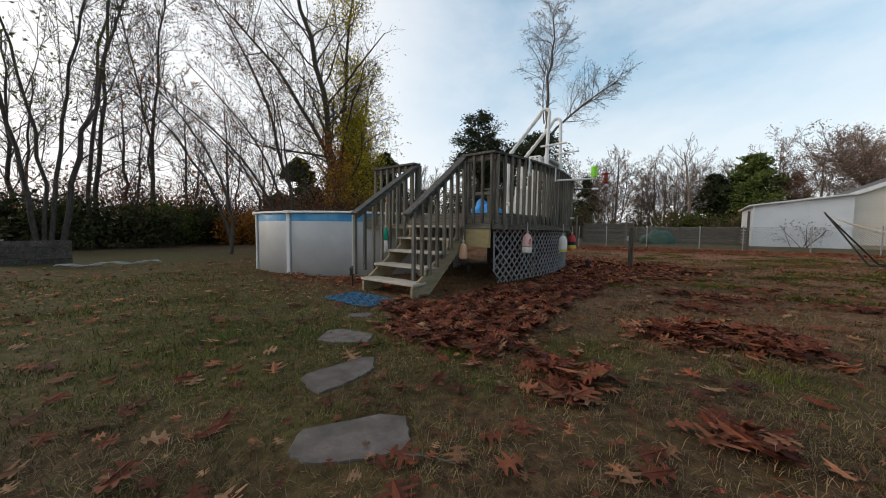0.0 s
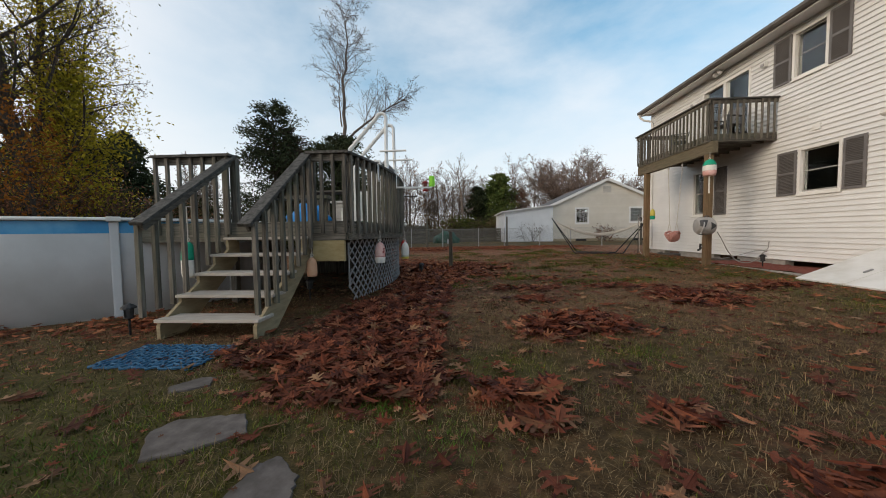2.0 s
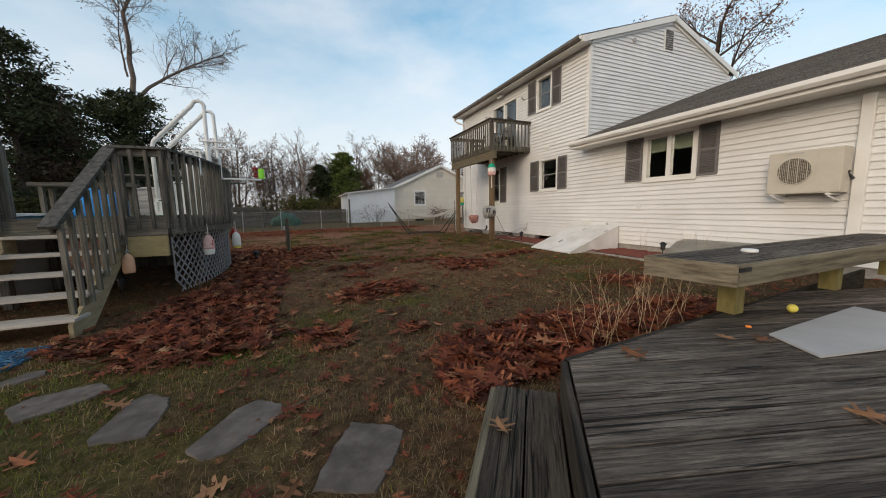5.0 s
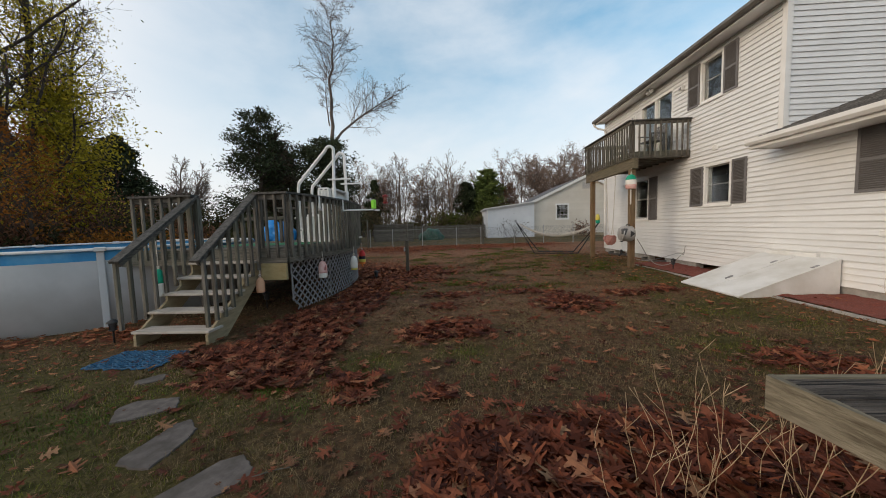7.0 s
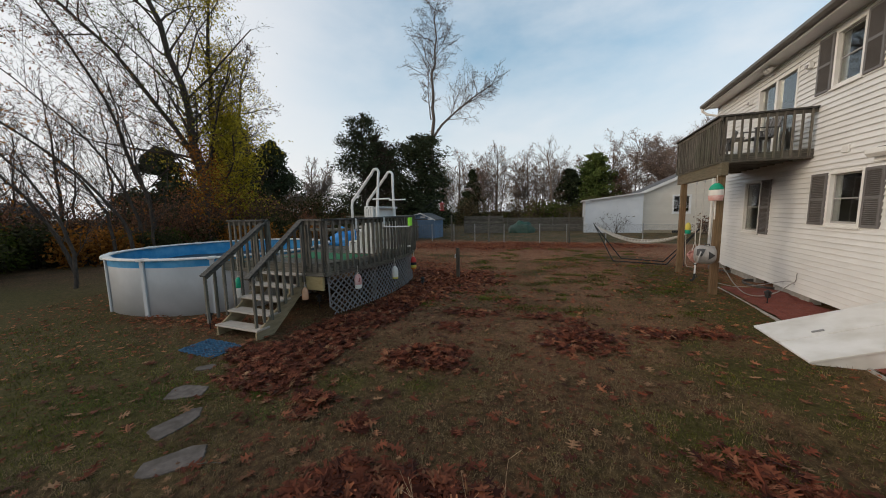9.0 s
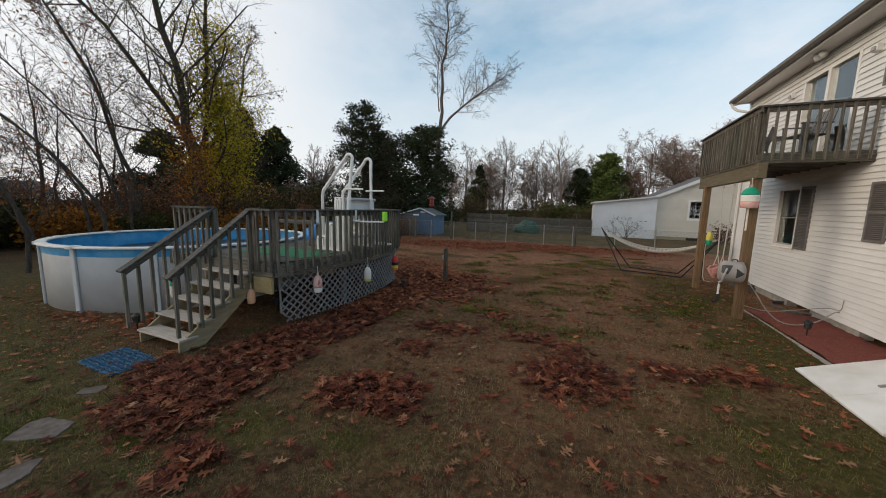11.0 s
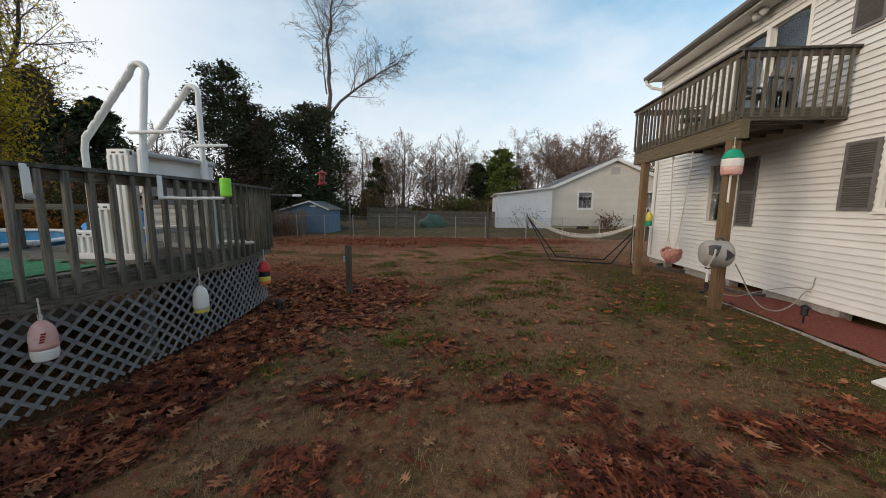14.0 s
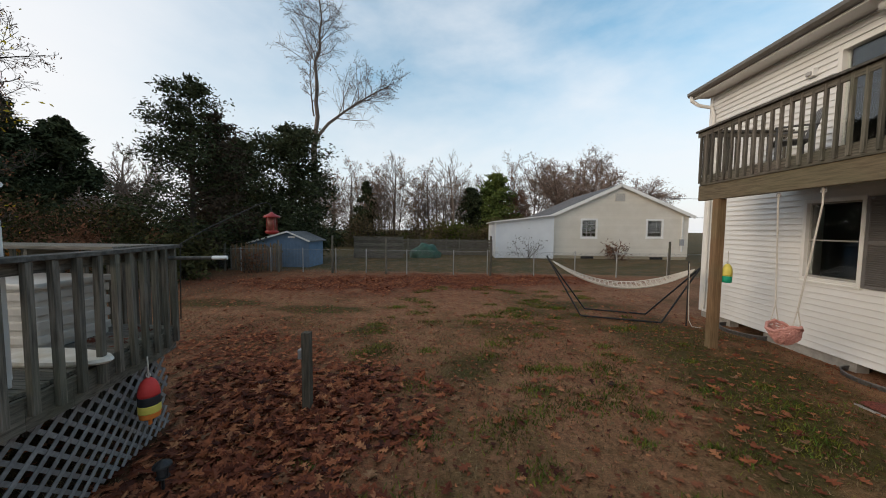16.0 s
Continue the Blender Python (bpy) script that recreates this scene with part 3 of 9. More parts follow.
# ---- ground: one sheet to the horizon, fine near the walk ----
def ground_sheet():
    xs = [-400, -200, -100, -60, -40, -30, -24] + [-20 + 0.5 * i for i in range(20)] + [-10 + 0.2 * i for i in range(95)] + [9 + i for i in range(8)] + [18, 22, 28, 36, 50, 80, 140, 250, 400]
    ys = [-400, -200, -100, -50, -25, -14, -9, -6] + [-5 + 0.2 * i for i in range(125)] + [20 + 0.5 * i for i in range(21)] + [32, 35, 40, 48, 60, 80, 120, 200, 400]
    verts = [(x, y, ground(x, y) if abs(x) < 40 and abs(y) < 60 else -0.05) for y in ys for x in xs]
    w = len(xs)
    faces = [(j * w + i, j * w + i + 1, (j + 1) * w + i + 1, (j + 1) * w + i) for j in range(len(ys) - 1) for i in range(w - 1)]
    m = bpy.data.materials.new("lawn_soil")
    m.use_nodes = True
    n, l = m.node_tree.nodes, m.node_tree.links
    b = n["Principled BSDF"]
    b.inputs["Roughness"].default_value = 0.95
    b.inputs["Specular IOR Level"].default_value = 0.2
    tc = n.new("ShaderNodeTexCoord")

    def nz(scale, detail=6.0):
        t = n.new("ShaderNodeTexNoise")
        t.inputs["Scale"].default_value, t.inputs["Detail"].default_value = scale, detail
        l.new(tc.outputs["Object"], t.inputs["Vector"])
        return t.outputs["Fac"]

    def ramp2(fac, c1, c2, p1, p2):
        r = n.new("ShaderNodeValToRGB")
        r.color_ramp.elements[0].position, r.color_ramp.elements[1].position = p1, p2
        r.color_ramp.elements[0].color, r.color_ramp.elements[1].color = (*c1, 1), (*c2, 1)
        l.new(fac, r.inputs["Fac"])
        return r.outputs["Color"]

    def mixed(fac, a, c):
        x = n.new("ShaderNodeMix")
        x.data_type = "RGBA"
        l.new(fac, x.inputs["Factor"])
        l.new(a, x.inputs["A"])
        l.new(c, x.inputs["B"])
        return x.outputs["Result"]
    def straw(turn, seed):
        mp, t = n.new("ShaderNodeMapping"), n.new("ShaderNodeTexNoise")
        mp.inputs["Rotation"].default_value = (0, 0, turn)
        mp.inputs["Scale"].default_value = (34, 230, 34)
        mp.inputs["Location"].default_value = (seed, seed, 0)
        t.inputs["Scale"].default_value, t.inputs["Detail"].default_value, t.inputs["Distortion"].default_value = 1.0, 3.0, 1.5
        l.new(tc.outputs["Object"], mp.inputs["Vector"])
        l.new(mp.outputs["Vector"], t.inputs["Vector"])
        return t.outputs["Fac"]

    def higher(a, c):
        q = n.new("ShaderNodeMath")
        q.operation = "MAXIMUM"
        l.new(a, q.inputs[0])
        l.new(c, q.inputs[1])
        return q.outputs[0]
    # matted dead blades lying across one another
    thatch = higher(higher(straw(0.3, 3.0), straw(1.4, 11.0)), straw(2.5, 23.0))
    weave = n.new("ShaderNodeMath")
    weave.operation = "MULTIPLY_ADD"
    l.new(thatch, weave.inputs[0])
    weave.inputs[1].default_value = 0.75
    half = n.new("ShaderNodeMath")
    half.operation = "MULTIPLY"
    l.new(nz(120, 9.0), half.inputs[0])
    half.inputs[1].default_value = 0.20
    l.new(half.outputs[0], weave.inputs[2])
    fine = weave.outputs[0]
    broad = ramp2(nz(2.6, 7.0), (0, 0, 0), (1, 1, 1), 0.40, 0.64)
    patch = ramp2(nz(14, 7.0), (0, 0, 0), (1, 1, 1), 0.40, 0.66)
    soil = mixed(patch, ramp2(fine, (0.014, 0.0075, 0.0035), (0.075, 0.042, 0.019), 0.36, 0.70), ramp2(fine, (0.038, 0.022, 0.0095), (0.165, 0.10, 0.047), 0.36, 0.70))
    tan = mixed(broad, mixed(patch, ramp2(fine, (0.085, 0.039, 0.020), (0.34, 0.163, 0.083), 0.45, 0.66), ramp2(fine, (0.16, 0.076, 0.038), (0.55, 0.290, 0.155), 0.45, 0.66)),
                ramp2(fine, (0.125, 0.062, 0.030), (0.47, 0.250, 0.125), 0.45, 0.66))
    grass = mixed(patch, ramp2(fine, (0.014, 0.012, 0.003), (0.076, 0.066, 0.013), 0.36, 0.70), ramp2(fine, (0.034, 0.025, 0.009), (0.130, 0.100, 0.032), 0.36, 0.70))
    rust = ramp2(nz(24), (0.060, 0.019, 0.010), (0.22, 0.072, 0.034), 0.35, 0.66)
    at = n.new("ShaderNodeVertexColor")
    at.layer_name = "cover"
    sep = n.new("ShaderNodeSeparateColor")
    l.new(at.outputs["Color"], sep.inputs["Color"])

    def add(a, c, k):
        s1 = n.new("ShaderNodeMath")
        s1.operation = "MULTIPLY_ADD"
        l.new(c, s1.inputs[0])
        s1.inputs[1].default_value = k
        l.new(a, s1.inputs[2])
        return s1.outputs[0]
    gfac = ramp2(add(sep.outputs["Green"], nz(2.2, 8.0), 0.85), (0, 0, 0), (1, 1, 1), 0.47, 0.98)
    tfac = ramp2(add(sep.outputs["Blue"], nz(1.4), 0.5), (0, 0, 0), (1, 1, 1), 0.30, 1.12)
    rfac = ramp2(add(sep.outputs["Red"], nz(6.0), 0.7), (0, 0, 0), (1, 1, 1), 0.48, 0.95)
    l.new(mixed(rfac, mixed(gfac, mixed(tfac, soil, tan), grass), rust), b.inputs["Base Color"])
    bp = n.new("ShaderNodeBump")
    bp.inputs["Strength"].default_value, bp.inputs["Distance"].default_value = 0.6, 0.02
    l.new(nz(30, 10.0), bp.inputs["Height"])
    l.new(bp.outputs["Normal"], b.inputs["Normal"])
    ob = raw("ground", verts, faces, m, None, "patchy brown and green lawn strewn with fallen leaves", "structure")
    tagged(ob, category="ground")
    ob.data.shade_smooth()
    lay = ob.data.color_attributes.new("cover", "FLOAT_COLOR", "POINT")
    for i, (x, y, z) in enumerate(verts):
        near = abs(x) < 20 and -6 < y < 30
        far = 0.4 if y > 21 else 0.0
        shade = 1.0 if -5 < x < -1.9 and 3.0 < y < 7.3 else 0.0   # bare earth under the deck; its darker soil also paints in the shade there
        # blue: tan dead grass, rising with y to brighten the far lawn by colour
        lay.data[i].color = (min(1, litter_at(x, y) * 0.8 + 0.2 * max(0.0, min(1.0, (y - 5) / 6))) * (1.0 if y < 20.6 else 0.3) if near else 0.12, min(1, green_at(x, y) + far) * (1 - shade) if near else 0.5, (0.36 * max(0.0, min(1.0, (y - 0.5) / 2.5)) + 0.64 * max(0.0, min(1.0, (y - 5.0) / 6.0))) * (1 - shade) * (1.0 if x > -8 else 0.4), 1)
    return ob


ground_sheet()
# ---- houses ----
def wall_cells(bm, axis, at, thick, a0, a1, z0, z1, holes):
    """A wall slab across x (axis 'x') or y, with rectangular openings through it."""
    aa = sorted({a0, a1, *[h[0] for h in holes], *[h[1] for h in holes]})
    zz = sorted({z0, z1, *[h[2] for h in holes], *[h[3] for h in holes]})
    for p, q in zip(aa, aa[1:]):
        for r, s in zip(zz, zz[1:]):
            if any(h[0] <= p and q <= h[1] and h[2] <= r and s <= h[3] for h in holes) or q <= a0 or p >= a1 or s <= z0 or r >= z1:
                continue
            if axis == "x":
                box(bm, at, at + thick, p, q, r, s)
            else:
                box(bm, p, q, at, at + thick, r, s)
    return bm


def siding(parent, material, axis, at, a0, a1, z0, z1, holes, course=0.115, out=-1, limits=None):
    """Lapped boards, each course an object: leaning wedges, cut at the openings. limits(z) gives the ends at that height."""
    k, z = 0, z0
    while z < z1 - 0.01:
        top = min(z + course, z1)
        lo, hi = limits((z + top) / 2) if limits else (a0, a1)
        spans = [(lo, hi)]
        for h in holes:
            if h[2] < top - 0.02 and h[3] > z + 0.02:
                cut = []
                for p, q in spans:
                    if h[1] <= p or h[0] >= q:
                        cut.append((p, q))
                    else:
                        if h[0] > p:
                            cut.append((p, h[0]))
                        if h[1] < q:
                            cut.append((h[1], q))
                spans = cut
        for p, q in spans:
            if q - p < 0.02:
                continue
            d = 0.028 * out
            prof = ((0.0, z), (d, z - 0.004), (d, z + 0.008), (0.003 * out, top), (0.0, top))
            vs = [(at + o, a, zz) if axis == "x" else (a, at + o, zz) for a in (p, q) for o, zz in prof]
            fs = [(j, (j + 1) % 5, 5 + (j + 1) % 5, 5 + j) for j in range(5)] + [(4, 3, 2, 1, 0), (5, 6, 7, 8, 9)]
            raw("siding_board", vs, fs, material, parent)
        z = top
        k += 1


def window(name, y0, y1, z0, z1, at=7.61, kind="sash", frame_w=0.06, blind=0.0, label="", grid=False, axis="x", parent=None):
    """A window in a wall that faces -x (or -y): casing, sashes, panes, sill."""
    root = thing(name, label or "white vinyl double-hung window with dark glass", "window", kind="structure" if parent is None else "")
    if parent is not None:
        root.parent = parent
        del root["category"]
        del root["label"]
    turn = Matrix() if axis == "x" else Matrix(((0, 1, 0, 0), (1, 0, 0, 0), (0, 0, 1, 0), (0, 0, 0, 1)))

    def b(p0, p1, q0, q1, r0, r1, bev=0.003):
        bm = bmesh.new()
        box(bm, p0, p1, q0, q1, r0, r1, bev, turn)
        if axis != "x":
            bmesh.ops.reverse_faces(bm, faces=bm.faces[:])
        return bm
    fr = bmesh.new()
    for q0, q1, r0, r1 in ((y0, y0 + frame_w, z0, z1), (y1 - frame_w, y1, z0, z1), (y0 + frame_w, y1 - frame_w, z1 - frame_w, z1), (y0 + frame_w, y1 - frame_w, z0, z0 + frame_w)):
        box(fr, at - 0.035, at + 0.09, q0, q1, r0, r1, 0.003, turn)
    part("window_frame", fr, TRIM, root)
    part("window_sill", b(at - 0.06, at + 0.02, y0 - 0.02, y1 + 0.02, z0 - 0.035, z0 - 0.002), TRIM, root)
    a0, a1, c0, c1 = y0 + frame_w, y1 - frame_w, z0 + frame_w, z1 - frame_w
    panes = []
    if kind == "sash":
        mid = (c0 + c1) / 2
        part("meeting_rail", b(at + 0.03, at + 0.06, a0, a1, mid - 0.013, mid + 0.013), SASH, root)
        for q0, q1, r0, r1 in ((a0, a0 + 0.03, c0, mid - 0.014), (a1 - 0.03, a1, c0, mid - 0.014), (a0 + 0.03, a1 - 0.03, c0, c0 + 0.04), (a0, a0 + 0.03, mid + 0.014, c1), (a1 - 0.03, a1, mid + 0.014, c1), (a0 + 0.03, a1 - 0.03, c1 - 0.03, c1)):
            part("sash_rail", b(at + 0.035, at + 0.062, q0, q1, r0, r1), SASH, root)
        panes = [(a0 + 0.03, a1 - 0.03, c0 + 0.04, mid - 0.014, 0.05), (a0 + 0.03, a1 - 0.03, mid + 0.014, c1 - 0.03, 0.05)]
    else:
        m = (a0 + a1) / 2
        part("mullion", b(at - 0.03, at + 0.08, m - 0.05, m + 0.05, c0, c1), TRIM, root)
        panes = [(a0, m - 0.05, c0, c1, 0.035), (m + 0.05, a1, c0, c1, 0.035)]
    for p0, p1, q0, q1, dx in panes:
        part("pane", b(at + dx, at + dx + 0.006, p0, p1, q0, q1, 0), GLASS, root).visible_shadow = False
        if grid:
            gb = bmesh.new()
            for i in range(1, 3):
                box(gb, at + dx - 0.012, at + dx - 0.002, p0 + (p1 - p0) * i / 3 - 0.01, p0 + (p1 - p0) * i / 3 + 0.01, q0, q1, 0, turn)
            box(gb, at + dx - 0.012, at + dx - 0.002, p0, p1, (q0 + q1) / 2 - 0.01, (q0 + q1) / 2 + 0.01, 0, turn)
            part("glazing_bar", gb, TRIM, root)
    if blind:
        part("blind", b(at + 0.10, at + 0.112, a0, a1, c1 - (c1 - c0) * blind, c1), BLIND, root, "dark green roller blind, half drawn")
    return root


def shutter(y0, y1, z0, z1, at=7.61):
    root = thing("shutter", "taupe louvred vinyl window shutter on white siding", "shutter", group="window shutters")
    fr = bmesh.new()
    f = 0.05
    for q0, q1, r0, r1 in ((y0, y0 + f, z0, z1), (y1 - f, y1, z0, z1), (y0 + f, y1 - f, z1 - f, z1), (y0 + f, y1 - f, z0, z0 + f), (y0 + f, y1 - f, (z0 + z1) / 2 - 0.03, (z0 + z1) / 2 + 0.03)):
        box(fr, at - 0.05, at - 0.014, q0, q1, r0, r1, 0.003)
    part("shutter_frame", fr, SHUT, root)
    part("backing", cube(at - 0.0285, at - 0.0265, y0 + f, y1 - f, z0 + f, z1 - f), SHUT, root)
    lou = bmesh.new()
    for s0, s1 in ((z0 + f, (z0 + z1) / 2 - 0.03), ((z0 + z1) / 2 + 0.03, z1 - f)):
        nn = int((s1 - s0) / 0.034)
        for i in range(nn):
            z = s0 + (s1 - s0) * (i + 0.5) / nn
            box(lou, -0.016, 0.016, y0 + f, y1 - f, -0.004, 0.004, 0, Matrix.Translation((at - 0.038, 0, z)) @ Matrix.Rotation(radians(50), 4, "Y"))
    part("louvre", lou, SHUT, root)
    return root


HX = 7.61
TWO = (4.72, 13.08)          # near and far end of the two-storey part
H_W0 = (9.50, 10.48, 1.38, 2.88)
H_W1 = (5.95, 6.87, 1.73, 2.84)
H_U1 = (6.30, 7.10, 4.53, 5.66)
H_SL = (8.26, 10.10, 3.43, 5.48)
H_G = (1.65, 2.86, 1.74, 2.84)
EAVE2, RIDGE_X, SLOPE = 5.84, 11.1, 0.325


def shingle_roof(parent, x0, z0, x1, z1, y0, y1, courses, thick=0.02, mx=None):
    """Overlapping shingle courses up a slope from (x0, z0) to (x1, z1)."""
    d = Vector((x1 - x0, 0, z1 - z0))
    step = d / courses
    nrm = Vector((-d.z, 0, d.x)).normalized() * (1 if d.x > 0 else -1)
    for i in range(courses):
        a = Vector((x0, 0, z0)) + step * i
        b = a + step * 1.12
        vs, fs = [], []
        y = y0
        rnd = random.Random(i * 7 + int(y0 * 10))
        while y < y1 - 0.001:
            w = rnd.choice((0.22, 0.33, 0.44, 0.28))
            ye = min(y + w, y1)
            up = nrm * (thick + rnd.uniform(0.0, 0.007))
            k = len(vs)
            for yy in (y, ye - 0.004):
                for p, o in ((a, Vector()), (a, up), (b, nrm * 0.003), (b, Vector())):
                    vs.append((p.x + o.x, yy, p.z + o.z))
            fs += [(k, k + 1, k + 5, k + 4), (k + 1, k + 2, k + 6, k + 5), (k, k + 3, k + 2, k + 1), (k + 4, k + 5, k + 6, k + 7)]
            y = ye
        raw("shingle_course", vs, fs, SHINGLE, parent)


def gutter(parent, x, y0, y1, z, material=None):
    bm = bmesh.new()
    prof = [(0.0, 0.0), (-0.08, 0.0), (-0.125, 0.05), (-0.125, 0.12), (-0.11, 0.12), (-0.11, 0.055), (-0.075, 0.012), (0.0, 0.012)]
    for ends in ((y0, y1),):
        r0 = [bm.verts.new((x + a, y0, z + c)) for a, c in prof]
        r1 = [bm.verts.new((x + a, y1, z + c)) for a, c in prof]
        for k in range(len(prof)):
            bm.faces.new((r0[k], r0[(k + 1) % 8], r1[(k + 1) % 8], r1[k]))
        bm.faces.new(r0[::-1])
        bm.faces.new(r1)
    return part("gutter", bm, material or TRIM, parent)


def main_house():
    root = thing("house", "white vinyl-sided two-storey house with low garage wing", "house")
    # walls with real openings
    holes = [H_W0, H_W1, H_U1, H_SL]
    west = part("wall_west", wall_cells(bmesh.new(), "x", HX, 0.2, TWO[0], TWO[1], 0.13, EAVE2, holes), SIDING, root)
    siding(west, SIDING, "x", HX, TWO[0] + 0.09, TWO[1] - 0.09, 0.13, EAVE2 - 0.02, holes)
    wing = part("wall_wing", wall_cells(bmesh.new(), "x", HX, 0.2, -7.0, TWO[0], 0.13, 2.92, [H_G]), SIDING, root)
    siding(wing, SIDING, "x", HX, -7.0, TWO[0] + 0.09, 0.13, 2.90, [H_G])
    east = bmesh.new()
    box(east, 14.3, 14.5, TWO[0], TWO[1], 0.0, EAVE2)
    part("wall_east", east, SIDING, root)

    def under(x):
        return EAVE2 + 0.04 + ((x - 7.2) * SLOPE if x <= RIDGE_X else (14.7 - x) * 0.352)

    def gable(y, out, name):
        bm = bmesh.new()
        pts = [(HX, 0.13), (14.3, 0.13), (14.3, under(14.3)), (RIDGE_X, under(RIDGE_X)), (HX, under(HX))]
        f = [bm.verts.new((a, y, c)) for a, c in pts]
        g = [bm.verts.new((a, y - 0.2 * out, c)) for a, c in pts]
        bm.faces.new(f), bm.faces.new(g[::-1])
        for i in range(5):
            bm.faces.new((f[i], g[i], g[(i + 1) % 5], f[(i + 1) % 5]))
        bmesh.ops.recalc_face_normals(bm, faces=bm.faces[:])
        w = part(name, bm, SIDING, root)

        def lim(z):
            h = z + 0.06
            return (HX + 0.05 if h < under(HX) else HX + (h - under(HX)) / SLOPE + 0.02), (14.28 if h < under(14.3) else 14.3 - (h - under(14.3)) / 0.352 - 0.02)
        siding(w, SIDING, "y", y, 0, 0, 2.9 if out < 0 else 0.13, under(RIDGE_X) - 0.1, [], out=out, limits=lim)
        return w
    near = gable(TWO[0], -1, "wall_gable_near")
    gable(TWO[1], 1, "wall_gable_far")
    # corner boards
    for y, s in ((TWO[0], 2.95), (TWO[1], 0.13)):
        o = -0.028 if y == TWO[0] else 0.028
        bm = bmesh.new()
        box(bm, HX - 0.028, HX - 0.002, min(y + o, y - 3 * o), max(y + o, y - 3 * o), s, EAVE2 - 0.02, 0.003)
        box(bm, HX - 0.002, HX + 0.09, min(y, y + o), max(y, y + o), s, EAVE2 - 0.02, 0.003)
        part("corner_board", bm, TRIM, root)
    # roof of the two-storey part
    y0, y1 = TWO[0] - 0.10, TWO[1] + 0.12
    roof = thing("roof", "", "")
    roof.parent = root
    zr = EAVE2 + 0.12 + (RIDGE_X - 7.2) * SLOPE
    bm = bmesh.new()
    for xa in (7.2, 14.7):
        r0 = [bm.verts.new(p) for p in ((xa, y0, EAVE2 + 0.06), (RIDGE_X, y0, zr - 0.06), (RIDGE_X, y0, zr), (xa, y0, EAVE2 + 0.12))]
        r1 = [bm.verts.new((v.co.x, y1, v.co.z)) for v in r0]
        for i in range(4):
            bm.faces.new((r0[i], r0[(i + 1) % 4], r1[(i + 1) % 4], r1[i]))
        bm.faces.new(r0), bm.faces.new(r1[::-1])
    bmesh.ops.recalc_face_normals(bm, faces=bm.faces[:])
    part("roof_deck", bm, SHINGLE, roof)
    shingle_roof(roof, 7.18, EAVE2 + 0.122, RIDGE_X, zr + 0.004, y0, y1, 28)
    fas = bmesh.new()
    box(fas, 7.17, 7.2, y0, y1, EAVE2 - 0.06, EAVE2 + 0.115, 0.003)
    part("fascia", fas, TRIM, roof)
    part("soffit", cube(7.2, HX, y0, y1, EAVE2 - 0.03, EAVE2 - 0.012), TRIM, roof)
    for xa in (7.2, 14.7):
        for y in (y0 - 0.025, y1 + 0.0):
            part("rake_board", beam(bmesh.new(), (xa, y + 0.012, EAVE2 + 0.015), (RIDGE_X, y + 0.012, zr - 0.1), 0.025, 0.17, 0.002), TRIM, roof)
        for y in (TWO[0] - 0.055, TWO[1] + 0.03):
            part("frieze_board", beam(bmesh.new(), (HX if xa < 9 else 14.3, y + 0.012, under(HX if xa < 9 else 14.3) - 0.08), (RIDGE_X, y + 0.012, under(RIDGE_X) - 0.08), 0.04, 0.19, 0.002), TRIM, roof)
    gutter(roof, 7.17, y0, y1, EAVE2 - 0.02, BROWNG)
    dsp = bmesh.new()
    tube(dsp, [(7.1, y1 - 0.08, EAVE2 + 0.0), (7.12, y1 - 0.09, EAVE2 - 0.12), (7.25, y1 - 0.16, EAVE2 - 0.26), (7.5, y1 - 0.28, EAVE2 - 0.36), (7.54, y1 - 0.30, EAVE2 - 0.55), (7.54, y1 - 0.30, 0.2)], 0.042, 8)
    part("downspout", dsp, TRIM, roof)
    # gable vent with louvres and a round vent
    vent = part("gable_vent", cube(10.72, 11.18, TWO[0] - 0.04, TWO[0] - 0.018, 6.12, 6.78, 0.004), TRIM, root)
    lv = bmesh.new()
    for i in range(9):
        box(lv, -0.18, 0.18, -0.006, 0.006, -0.03, 0.03, 0, Matrix.Translation((10.95, TWO[0] - 0.046, 6.18 + i * 0.068)) @ Matrix.Rotation(radians(35), 4, "X"))
    part("louvre", lv, SHUT, vent)
    rv = bmesh.new()
    lathe(rv, [(0.07, 0), (0.07, 0.05), (0.04, 0.06)], 14, Matrix.Translation((9.35, TWO[0] - 0.015, 6.2)) @ Matrix.Rotation(radians(90), 4, "X"))
    part("round_vent", rv, GPLAST, root)
    # wing roof
    wr = thing("wing_roof", "", "")
    wr.parent = root
    wy0, wy1 = -7.3, TWO[0] - 0.03
    wz, wx = 3.0, 6.97
    wrx = 14.5
    wrz = wz + (wrx - wx) * 0.35
    bm = bmesh.new()
    r0 = [bm.verts.new(p) for p in ((wx, wy0, wz - 0.06), (wrx, wy0, wrz - 0.06), (wrx, wy0, wrz), (wx, wy0, wz))]
    r1 = [bm.verts.new((v.co.x, wy1, v.co.z)) for v in r0]
    for i in range(4):
        bm.faces.new((r0[i], r0[(i + 1) % 4], r1[(i + 1) % 4], r1[i]))
    bm.faces.new(r0), bm.faces.new(r1[::-1])
    bmesh.ops.recalc_face_normals(bm, faces=bm.faces[:])
    part("roof_deck", bm, SHINGLE, wr)
    part("back_slope", beam(bmesh.new(), (wrx, (wy0 + wy1) / 2, wrz - 0.03), (21.0, (wy0 + wy1) / 2, wz - 0.03), wy1 - wy0, 0.06, 0), SHINGLE, wr)
    shingle_roof(wr, wx - 0.02, wz + 0.004, wrx, wrz + 0.006, -4.0, wy1, 48)
    part("fascia", cube(wx - 0.03, wx, wy0, wy1, wz - 0.19, wz - 0.01, 0.003), TRIM, wr)
